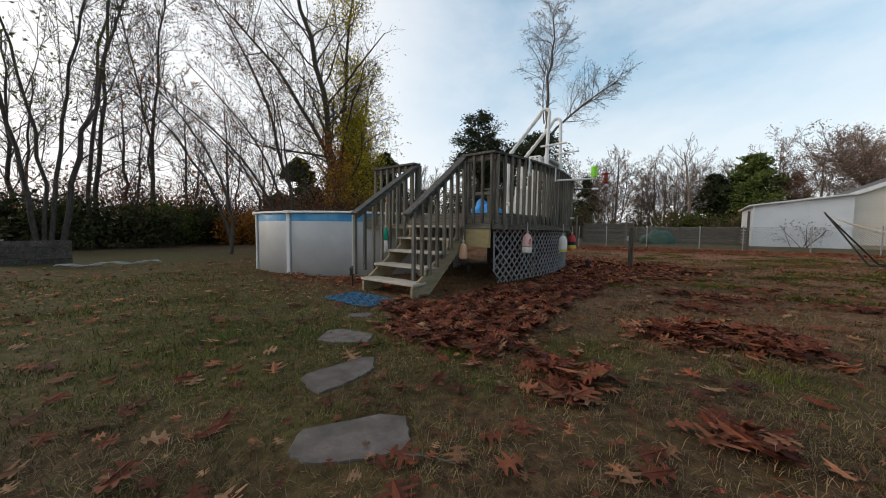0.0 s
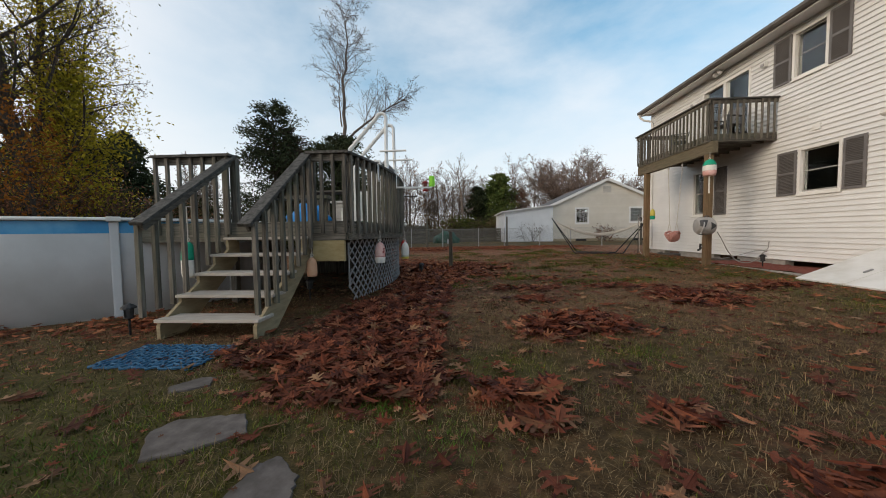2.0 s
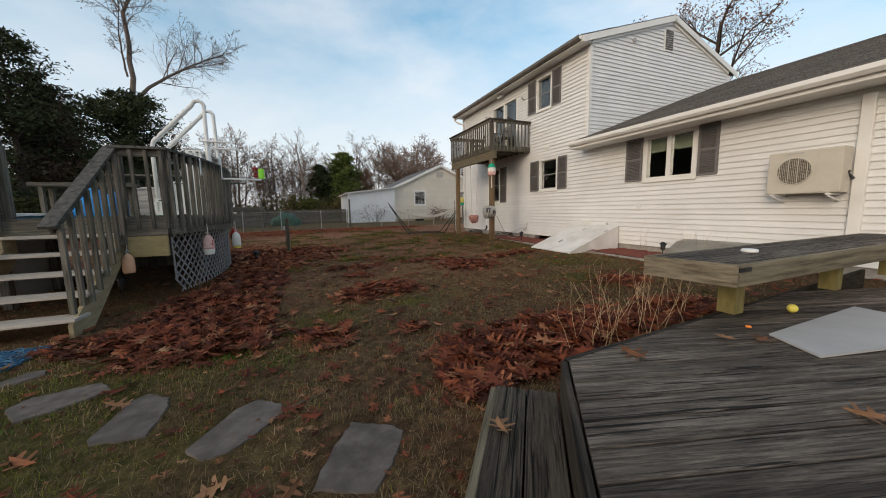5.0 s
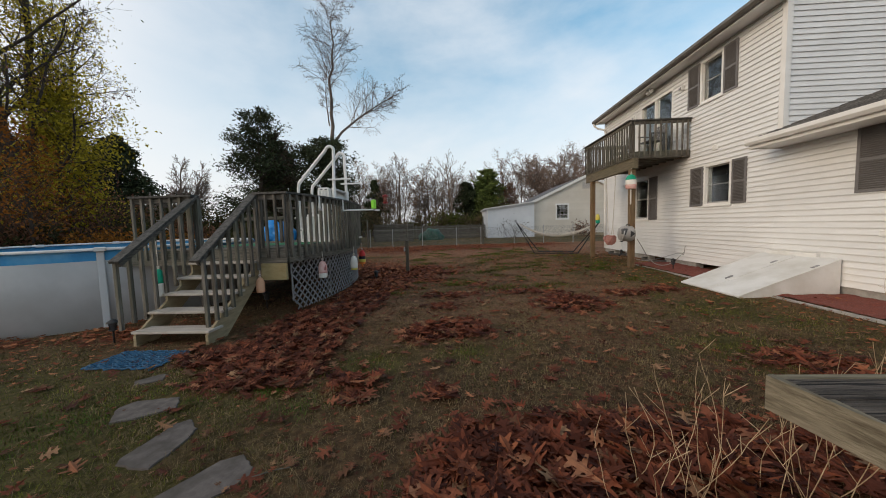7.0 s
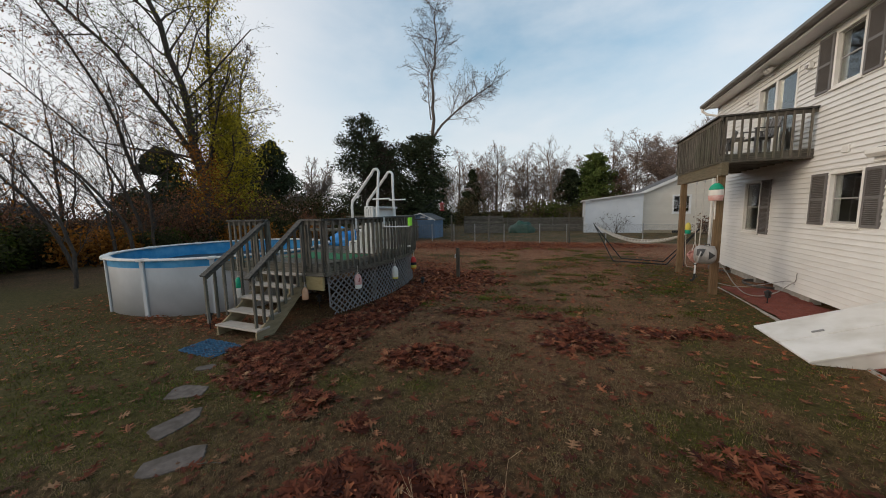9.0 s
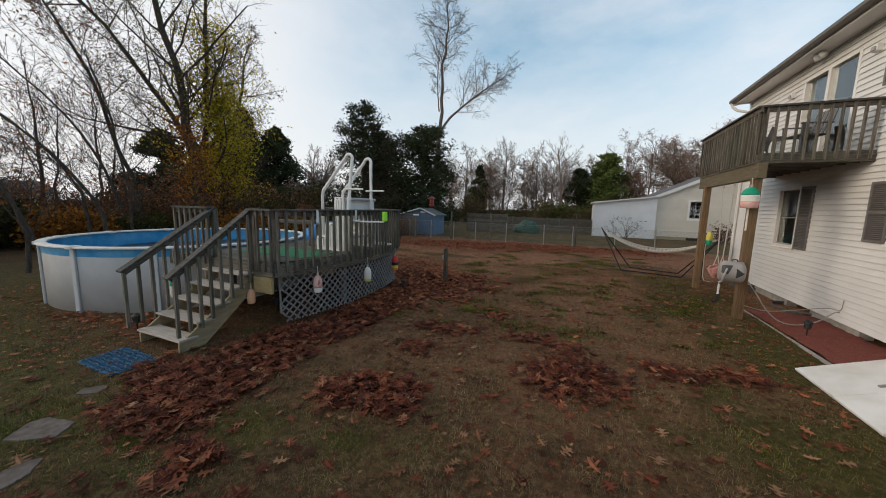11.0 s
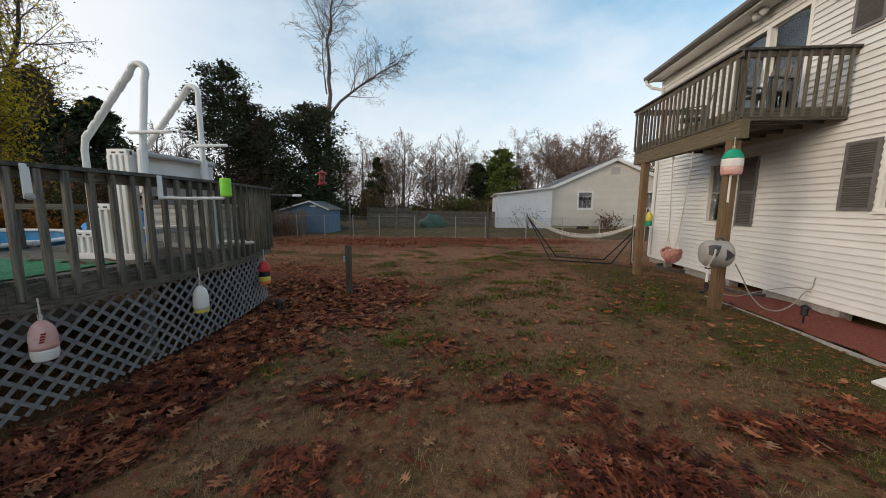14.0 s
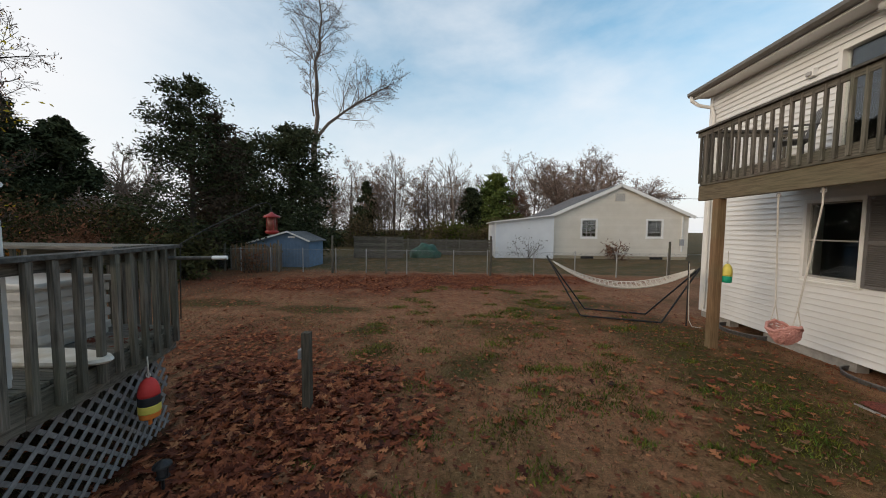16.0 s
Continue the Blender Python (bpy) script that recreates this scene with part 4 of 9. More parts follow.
    part("soffit", cube(wx, HX, wy0, wy1, wz - 0.17, wz - 0.155), TRIM, wr)
    part("fascia_return", cube(wx - 0.03, HX, wy1 + 0.002, wy1 + 0.03, wz - 0.19, wz - 0.02, 0.003), TRIM, wr)
    gutter(wr, wx - 0.03, wy0, wy1, wz - 0.125)
    # foundation with dark basement openings
    fd = bmesh.new()
    wall_cells(fd, "x", HX + 0.03, 0.2, -7.0, TWO[1], -0.4, 0.13, [(6.05, 7.15, -0.12, 0.12), (8.6, 9.5, -0.12, 0.12), (11.2, 12.1, -0.1, 0.1)])
    part("foundation", fd, CONC, root)
    # unseen floors, partitions and ceiling added in dark colour to keep the windows dark
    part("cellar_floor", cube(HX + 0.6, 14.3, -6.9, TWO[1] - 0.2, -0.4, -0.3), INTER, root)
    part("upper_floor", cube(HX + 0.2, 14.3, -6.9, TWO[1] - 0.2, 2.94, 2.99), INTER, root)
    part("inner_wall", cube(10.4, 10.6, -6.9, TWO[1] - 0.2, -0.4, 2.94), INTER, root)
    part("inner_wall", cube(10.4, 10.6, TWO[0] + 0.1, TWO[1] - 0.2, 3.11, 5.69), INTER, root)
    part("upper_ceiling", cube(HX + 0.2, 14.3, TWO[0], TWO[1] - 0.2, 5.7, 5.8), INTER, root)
    return root


house = main_house()
window("window_1", *H_W1)
window("window_2", *H_U1)
window("window_3", *H_W0)
window("window_4", *H_G, kind="casement", frame_w=0.09, blind=0.35, label="white twin casement window with half-drawn dark blinds")
for y0, y1, z0, z1 in ((6.90, 7.38, 1.74, 2.82), (5.51, 5.92, 1.74, 2.82), (7.12, 7.57, 4.53, 5.67), (5.86, 6.28, 4.53, 5.67), (2.90, 3.36, 1.76, 2.84), (1.23, 1.62, 1.76, 2.84), (9.0, 9.48, 1.38, 2.86)):
    shutter(y0, y1, z0, z1)


def slider_door():
    root = thing("door_1", "white sliding glass balcony door with dark panes", "door", kind="structure")
    y0, y1, z0, z1 = H_SL
    fr = bmesh.new()
    for q0, q1, r0, r1 in ((y0, y0 + 0.07, z0, z1), (y1 - 0.07, y1, z0, z1), (y0 + 0.07, y1 - 0.07, z1 - 0.07, z1), (y0 + 0.07, y1 - 0.07, z0, z0 + 0.06), ((y0 + y1) / 2 - 0.05, (y0 + y1) / 2 + 0.05, z0 + 0.06, z1 - 0.07)):
        box(fr, HX - 0.03, HX + 0.1, q0, q1, r0, r1, 0.003)
    part("door_frame", fr, TRIM, root)
    m = (y0 + y1) / 2
    for a, c, dx in ((y0 + 0.07, m - 0.05, 0.03), (m + 0.05, y1 - 0.07, 0.06)):
        part("pane", cube(HX + dx, HX + dx + 0.006, a, c, z0 + 0.06, z1 - 0.07), GLASS, root).visible_shadow = False
    part("door_handle", cube(HX - 0.06, HX - 0.03, m + 0.0, m + 0.03, z0 + 0.95, z0 + 1.2, 0.005), GPLAST, root)


slider_door()


def bulkhead():
    root = thing("cellar_bulkhead", "white painted sloping cellar bulkhead doors against the house", "bulkhead")
    y0, y1, xf, xb, zf, zb = 3.50, 4.96, 5.85, 7.55, -0.04, 0.58
    for y in (y0, y1):
        bm = bmesh.new()
        vs = [(xf, zf - 0.15), (xb, zf - 0.15), (xb, zb), (xf, zf)]
        a = [bm.verts.new((p, y - 0.03, q)) for p, q in vs]
        c = [bm.verts.new((p, y + 0.03, q)) for p, q in vs]
        bm.faces.new(a), bm.faces.new(c[::-1])
        for i in range(4):
            bm.faces.new((a[i], c[i], c[(i + 1) % 4], a[(i + 1) % 4]))
        bmesh.ops.recalc_face_normals(bm, faces=bm.faces[:])
        part("side_cheek", bm, BULK, root)
    ang = math.atan2(zb - zf, xb - xf)
    ln = math.hypot(zb - zf, xb - xf)
    m = Matrix.Translation((xf, 0, zf)) @ Matrix.Rotation(-ang, 4, "Y")
    mid = (y0 + y1) / 2
    for a, c in ((y0 - 0.04, mid - 0.006), (mid + 0.006, y1 + 0.04)):
        d = part("door_leaf", cube(-0.03, ln, a, c, 0.0, 0.035, 0.006, m), BULK, root)
        part("hinge", cube(ln * 0.75, ln * 0.75 + 0.12, a + 0.04, a + 0.09, 0.036, 0.046, 0.003, m), GALV, d)
    part("centre_strip", cube(-0.02, ln, mid - 0.04, mid + 0.03, 0.036, 0.044, 0.002, m), BULK, root)
    part("handle", cube(0.45, 0.6, mid + 0.08, mid + 0.11, 0.036, 0.06, 0.004, m), GALV, root)
    part("back_plate", cube(HX - 0.10, HX - 0.03, 3.85, 4.86, 0.50, 0.68, 0.006), BULK, root)


bulkhead()


def ac_unit():
    root = thing("air_conditioner", "beige outdoor heat-pump unit on wall brackets", "air conditioner")
    y0, y1, z0, z1, x0, x1 = -0.63, 0.25, 1.29, 1.99, 7.2, 7.5
    cx, cz, r = -0.09, 1.66, 0.215
    beige = mat("beige_enamel", (0.50, 0.46, 0.38), (0.56, 0.52, 0.44), 4, rough=0.45, bump=0.03)
    part("casing", cube(x0, x1, y0, y1, z0, z1, 0.02), beige, root)
    part("fan_recess", lathe(bmesh.new(), [(r, 0), (r, 0.006)], 28, Matrix.Translation((x0 - 0.004, cx, cz)) @ Matrix.Rotation(radians(90), 4, "Y")), mat("dusty_coil", (0.06, 0.05, 0.04), (0.12, 0.10, 0.075), 40, rough=0.8, bump=0.4, bump_scale=120), root)
    g = bmesh.new()
    for k in range(19):
        o = -r + 2 * r * (k + 0.5) / 19
        hw = math.sqrt(max(0, r * r - o * o))
        tube(g, [(x0 - 0.014, cx - hw, cz + o), (x0 - 0.014, cx + hw, cz + o)], 0.0022, 4)
        tube(g, [(x0 - 0.016, cx + o, cz - hw), (x0 - 0.016, cx + o, cz + hw)], 0.0022 if k % 5 != 2 else 0.006, 4)
    tube(g, [(x0 - 0.012, cx + r * math.cos(2 * math.pi * i / 32), cz + r * math.sin(2 * math.pi * i / 32)) for i in range(33)], 0.008, 5, False)
    part("fan_guard", g, beige, root)
    part("end_panel", cube(x0 - 0.006, x0 + 0.01, y0 + 0.01, cx - r - 0.05, z0 + 0.02, z1 - 0.02, 0.004), beige, root)
    part("badge", cube(x0 - 0.004, x0 + 0.01, cx - 0.1, cx + 0.1, z1 - 0.05, z1 - 0.035), GPLAST, root)
    for y in (y0 + 0.1, y1 - 0.12):
        bm = bmesh.new()
        box(bm, 7.15, HX - 0.02, y, y + 0.04, z0 - 0.035, z0 - 0.001, 0.003)
        beam(bm, (7.2, y + 0.02, z0 - 0.05), (HX - 0.03, y + 0.02, z0 - 0.13), 0.025, 0.025)
        part("bracket", bm, TRIM, root)
    part("line_cover", cube(HX - 0.09, HX - 0.019, -0.78, -0.64, 0.3, 2.75, 0.01), TRIM, root)
    h = bmesh.new()
    tube(h, [(7.4, y0 - 0.005, 1.62), (7.42, -0.62, 1.58), (7.5, -0.66, 1.5)], 0.02, 8)
    part("refrigerant_hose", h, DGREY, root)


ac_unit()


def balcony():
    root = thing("balcony", "weathered wooden balcony with railings on two tall posts", "balcony")
    x0, y0, y1, zf, zt = 5.92, 7.44, 10.85, 3.40, 4.30
    for i in range(12):
        a = x0 + 0.02 + i * (HX - 0.04 - x0) / 12
        part("floor_board", cube(a, a + (HX - 0.04 - x0) / 12 - 0.008, y0, y1, zf - 0.03, zf, 0.002), WY, root)
    for nm, bm in (("rim_joist", cube(x0 - 0.02, x0 + 0.018, y0, y1, 3.2, zf - 0.032, 0.003)), ):
        part(nm, bm, WY, root)
    for y in (y0 + 0.02, y1 - 0.02):
        part("side_joist", cube(x0 + 0.02, HX - 0.02, y - 0.02, y + 0.018, 3.2, zf - 0.032, 0.003), WX, root)
    for i in range(1, 9):
        y = y0 + (y1 - y0) * i / 9
        part("floor_joist", cube(x0 + 0.02, HX - 0.02, y - 0.018, y + 0.018, 3.22, zf - 0.032), WX, root)
    part("beam", cube(x0 + 0.0, x0 + 0.14, 7.32, 10.90, 2.90, 3.198, 0.006), BEAMW, root)
    for y in (7.54, 10.42):
        part("support_post", cube(5.92, 6.07, y - 0.075, y + 0.075, -0.3, 2.899, 0.008), POSTW, root, "tall brown wooden balcony post")
    for a, c, m in (((x0 - 0.04, y0 - 0.06, zt - 0.02), (x0 - 0.04, y1 + 0.06, zt - 0.02), WY), ((x0 + 0.03, y0 - 0.0, zt - 0.02), (HX - 0.02, y0 - 0.0, zt - 0.02), WX), ((x0 + 0.03, y1, zt - 0.02), (HX - 0.02, y1, zt - 0.02), WX)):
        part("cap_rail", beam(bmesh.new(), a, c, 0.14, 0.036), DARKC, root)
        dz = Vector((0, 0, -0.065))
        part("sub_rail", beam(bmesh.new(), Vector(a) + dz, Vector(c) + dz, 0.036, 0.088), m, root)
    nb = 23
    for i in range(nb):
        y = y0 + 0.03 + (y1 - y0 - 0.06) * i / (nb - 1)
        part("baluster", cube(x0 - 0.062, x0 - 0.022, y - 0.019, y + 0.019, 3.24, zt - 0.04, 0.002), WZ, root)
    for yy, s in ((y0, -1), (y1, 1)):
        for i in range(11):
            x = x0 + 0.06 + (HX - 0.1 - x0) * i / 10.5
            part("baluster", cube(x - 0.019, x + 0.019, min(yy + s * 0.002, yy + s * 0.04), max(yy + s * 0.002, yy + s * 0.04), 3.24, zt - 0.04, 0.002), WZ, root)
    for y in (y0 + 0.06, y1 - 0.06):
        part("rail_post", cube(x0 + 0.0, x0 + 0.09, y - 0.045, y + 0.045, zf, zt - 0.04, 0.004), WZ, root)


balcony()


def patio_chair(x, y, z, turn):
    root = thing("patio_chair", "grey slatted patio chair on the balcony", "chair", (x, y, z), "balcony chairs")
    root.rotation_euler = (0, 0, turn)
    c = mat("grey_resin", (0.10, 0.10, 0.10), (0.14, 0.14, 0.14), 5, rough=0.6, bump=0.05)
    part("seat", cube(-0.24, 0.24, -0.24, 0.24, 0.40, 0.43, 0.008), c, root)
    for i in range(5):
        part("back_slat", beam(bmesh.new(), (-0.2 + i * 0.1, 0.22, 0.43), (-0.2 + i * 0.1, 0.34, 0.92), 0.07, 0.018), c, root)
    for sx in (-0.25, 0.25):
        part("armrest", cube(sx - 0.03, sx + 0.03, -0.24, 0.28, 0.62, 0.645, 0.006), c, root)
        for sy in (-0.2, 0.22):
            part("leg", cube(sx - 0.022, sx + 0.022, sy - 0.022, sy + 0.022, 0, 0.62, 0.004), c, root)


patio_chair(6.9, 8.2, 3.402, radians(-80))
patio_chair(6.7, 9.9, 3.402, radians(-120))


def flood_light():
    root = thing("flood_light", "twin outdoor flood light under the eave", "lamp")
    part("base", lathe(bmesh.new(), [(0.06, 0), (0.06, -0.03), (0.03, -0.05)], 14, Matrix.Translation((7.45, 9.25, EAVE2 - 0.031))), WPLAST, root)
    for s in (-1, 1):
        m = Matrix.Translation((7.4, 9.25 + 0.09 * s, EAVE2 - 0.1)) @ Matrix.Rotation(radians(-50), 4, "Y") @ Matrix.Rotation(radians(25 * s), 4, "X")
        part("lamp_head", lathe(bmesh.new(), [(0.03, 0.06), (0.06, 0.02), (0.075, -0.07), (0.065, -0.075)], 14, m), WPLAST, root, smooth=True)


flood_light()
for y, z in ((7.82, 5.28), (10.5, 5.24)):
    r_ = thing("wall_light", "small white box wall light beside the balcony door", "lamp", group="balcony wall lights")
    part("box", cube(HX - 0.1, HX - 0.018, y - 0.07, y + 0.07, z - 0.07, z + 0.07, 0.01), WPLAST, r_)
    part("lens", cube(HX - 0.13, HX - 0.101, y - 0.045, y + 0.045, z - 0.05, z + 0.02, 0.008), GPLAST, r_)
for nm, y, z, w, h in (("wall_vent", 6.48, 3.24, 0.09, 0.07), ("spigot_plate", 2.94, 1.08, 0.05, 0.05), ("dryer_vent", 1.68, 0.42, 0.12, 0.09)):
    part(nm, cube(HX - 0.05, HX - 0.018, y - w, y + w, z - h, z + h, 0.008), TRIM, tagged(thing(nm, "small white fitting on the white siding", "vent")) and bpy.data.objects[nm])


def bed_edge():
    part_of = thing("mulch_bed", "red mulch bed along the house wall", "mulch bed", kind="structure")
    for y0, y1 in ((0.2, 3.45), (5.02, 8.4)):
        vs, fs = [], []
        nx, ny = 12, int((y1 - y0) / 0.12)
        for j in range(ny + 1):
            for i in range(nx + 1):
                x, y = 6.45 + (HX + 0.03 - 6.45) * i / nx, y0 + (y1 - y0) * j / ny
                vs.append((x, y, 0.0 + 0.035 * noise.noise((x * 6, y * 6, 2))))
        for j in range(ny):
            for i in range(nx):
                k = j * (nx + 1) + i
                fs.append((k, k + 1, k + nx + 2, k + nx + 1))
        raw("mulch", vs, fs, MULCH, part_of)
        part("edging_board", cube(6.39, 6.42, y0, y1, -0.15, -0.01, 0.006), CONC, part_of)


bed_edge()
wc = thing("window_well_cover", "cloudy clear plastic window well cover at the wall foot", "window cover")
bm_ = bmesh.new()
prof_ = [(HX - 0.02, 0.38), (7.3, 0.34), (7.05, 0.22), (6.95, 0.05), (6.93, -0.02)]
for sgn in (0,):
    ra = [bm_.verts.new((a, 0.25, c)) for a, c in prof_]
    rb = [bm_.verts.new((a, 1.75, c)) for a, c in prof_]
    for i in range(4):
        bm_.faces.new((ra[i], ra[i + 1], rb[i + 1], rb[i]))
    for q in (ra, rb):
        e = bm_.verts.new((HX - 0.02, q[0].co.y, -0.02))
        bm_.faces.new([*q, e])
bmesh.ops.solidify(bm_, geom=bm_.faces[:], thickness=0.006)
part("dome", bm_, PLEXI, wc)
part("flange", cube(6.86, 6.93, 0.25, 1.75, -0.04, 0.0, 0.004), GPLAST, wc)

def window_well(y, w, depth):
    """A half-round corrugated steel ring in the ground before a cellar opening."""
    root = thing("window_well", "curved galvanised window well at the foot of the white wall", "window well", group="cellar window wells")
    pts = [(HX + 0.02 - depth * math.sin(math.pi * k / 16), y - w * math.cos(math.pi * k / 16), 0.03) for k in range(17)]
    bm = bmesh.new()
    lo = [bm.verts.new((x, yy, -0.25)) for x, yy, z in pts]
    hi = [bm.verts.new((x, yy, z)) for x, yy, z in pts]
    for k in range(16):
        bm.faces.new((lo[k], lo[k + 1], hi[k + 1], hi[k]))
    bmesh.ops.solidify(bm, geom=bm.faces[:], thickness=0.006)
    part("ring", bm, WIRE, root)
    part("rim", tube(bmesh.new(), pts, 0.012, 6), WIRE, root)


window_well(9.05, 0.55, 0.42)
window_well(11.65, 0.55, 0.42)
# ---- neighbour's house ----
def neighbour():
    root = thing("neighbour_house", "cream-sided single-storey neighbouring house with grey roof", "house")
    Y, x0, x1, zb, ze, px, pz = 31.0, 8.35, 18.85, 0.2, 3.42, 13.5, 5.78
    holes = [(10.5, 11.85, 1.6, 3.2), (15.6, 16.95, 1.65, 3.2)]
    bm = wall_cells(bmesh.new(), "y", Y, 0.2, x0, x1, zb, ze, holes)
    pts = [(x0, ze), (x1, ze), (px, pz)]
    f = [bm.verts.new((a, Y, c)) for a, c in pts]
    g = [bm.verts.new((a, Y + 0.2, c)) for a, c in pts]
    bm.faces.new(f), bm.faces.new(g[::-1])
    w = part("wall_front", bm, SIDING2, root)

    def lim(z):
        if z < ze:
            return x0, x1
        k = (z - ze) / (pz - ze)
        return x0 + (px - x0) * k, x1 - (x1 - px) * k
    siding(w, SIDING2, "y", Y, 0, 0, zb, pz - 0.05, holes, 0.2, -1, lim)
    part("foundation", cube(x0 + 0.05, x1 - 0.05, Y + 0.03, Y + 0.2, -0.3, zb), mat("tan_block", (0.36, 0.30, 0.20), (0.46, 0.39, 0.28), 6, rough=0.9), root)
    for x in (x0, x1 - 0.2):
        part("wall_side", cube(x, x + 0.2, Y + 0.2, Y + 12, -0.3, ze), SIDING2, root)
    part("wall_back", cube(x0 + 0.2, x1 - 0.2, Y + 11.8, Y + 12, -0.3, ze), SIDING2, root)
    for k, h in enumerate(holes):
        window("window", *h, at=Y, axis="y", parent=root, grid=True, frame_w=0.14)
    rf = bmesh.new()
    for xa in (x0 - 0.35, x1 + 0.35):
        za = ze - 0.35 * (pz - ze) / (px - x0)
        beam(rf, (xa, Y + 6, za + 0.12), (px, Y + 6, pz + 0.12), 12.5, 0.10, 0.0, up=(0, 0, 1))
    part("roof", rf, SHINGLE, root)
    rk = bmesh.new()
    for xa in (x0 - 0.35, x1 + 0.35):
        za = ze - 0.35 * (pz - ze) / (px - x0)
        beam(rk, (xa, Y - 0.27, za + 0.06), (px, Y - 0.27, pz + 0.06), 0.03, 0.24, 0.0)
    part("rake_board", rk, TRIM, root)
    vt = part("gable_vent", cube(px - 0.42, px + 0.42, Y - 0.05, Y - 0.02, 4.55, 5.25), SIDING2, root)
    lv = bmesh.new()
    for i in range(7):
        box(lv, px - 0.36, px + 0.36, Y - 0.07, Y - 0.052, 4.62 + i * 0.085, 4.66 + i * 0.085)
    part("louvre", lv, GPLAST, vt)
    part("downspout", tube(bmesh.new(), [(x1 - 0.5, Y - 0.06, ze), (x1 - 0.5, Y - 0.06, 0.6)], 0.06, 8), TRIM, root)
    part("meter_box", cube(x1 - 0.65, x1 - 0.35, Y - 0.14, Y - 0.02, 1.1, 1.6, 0.01), GALV, root)
    for x in (10.6, 16.0):
        part("basement_window", cube(x, x + 1.0, Y + 0.0, Y + 0.028, -0.15, 0.15), DARK, root)
    # lean-to addition
    add = bmesh.new()
    a0, a1, yb = 3.62, 8.3, 30.6
    pts = [(a0, -0.3), (a1, -0.3), (a1, 3.40), (a0, 2.85)]
    f = [add.verts.new((a, yb, c)) for a, c in pts]
    g = [add.verts.new((a, yb + 7, c)) for a, c in pts]
    add.faces.new(f), add.faces.new(g[::-1])
    for i in range(4):
        add.faces.new((f[i], g[i], g[(i + 1) % 4], f[(i + 1) % 4]))
    bmesh.ops.recalc_face_normals(add, faces=add.faces[:])
    part("lean_to", add, mat("white_painted_panel", (0.70, 0.72, 0.74), (0.77, 0.79, 0.80), 1.2, rough=0.6, bump=0.05, stain=(0.62, 0.63, 0.64), stain_scale=0.5), root, "white painted lean-to addition")
    part("lean_to_roof", beam(bmesh.new(), (a0 - 0.25, yb + 3.4, 2.86), (a1 + 0.05, yb + 3.4, 3.44), 7.4, 0.09, 0), TRIM, root)
    part("porch_post", tube(bmesh.new(), [(a0 + 0.02, yb - 0.12, 2.8), (a0 + 0.02, yb - 0.12, -0.2)], 0.05, 8), TRIM, root)
    part("wall_box", cube(a0 - 0.05, a0 + 0.3, yb - 0.1, yb - 0.002, 0.35, 0.85, 0.02), WPLAST, root)


neighbour()


def far_house(name, x, y, w, d, h, turn, label, wallmat):
    root = thing(name, label, "house", (x, y, 0))
    root.rotation_euler = (0, 0, turn)
    part("wall", cube(-w / 2, w / 2, -d / 2, d / 2, -0.5, h), wallmat, root)
    bm = bmesh.new()
    for s in (-1, 1):
        beam(bm, (0, s * (d / 2 + 0.4), h - 0.1), (0, 0, h + d * 0.22), w + 0.8, 0.14, 0)
    part("roof", bm, SHINGLE, root)
    gb = bmesh.new()
    for s in (-1, 1):
        v = [gb.verts.new((s * w / 2, yy, zz)) for yy, zz in ((-d / 2, h), (d / 2, h), (0, h + d * 0.2))]
        gb.faces.new(v)
    part("gable", gb, wallmat, root)
    for i in range(4):
        xx = -w / 2 + w * (i + 0.5) / 4
        wdw = part("window", cube(xx - 0.5, xx + 0.5, -d / 2 - 0.03, -d / 2 - 0.002, 0.9, 2.1), TRIM, root)
        part("pane", cube(xx - 0.42, xx + 0.42, -d / 2 - 0.04, -d / 2 - 0.031, 0.98, 2.02), DARK, wdw)


far_house("distant_house", -78, 16, 14, 8, 2.8, radians(100), "low pale house far behind bare trees", SIDING2)
far_house("distant_garage", 34, 66, 9, 7, 3.0, radians(20), "far white garage beyond the neighbour's house", SIDING)
# ---- pool and its deck ----
PC, PR = (-7.40, 4.67), 2.85
DZ, RZ = 1.12, 2.07         # deck floor and rail top


def side_x(y):
    return -1.87 - 0.07 * (y - 4.9) ** 2


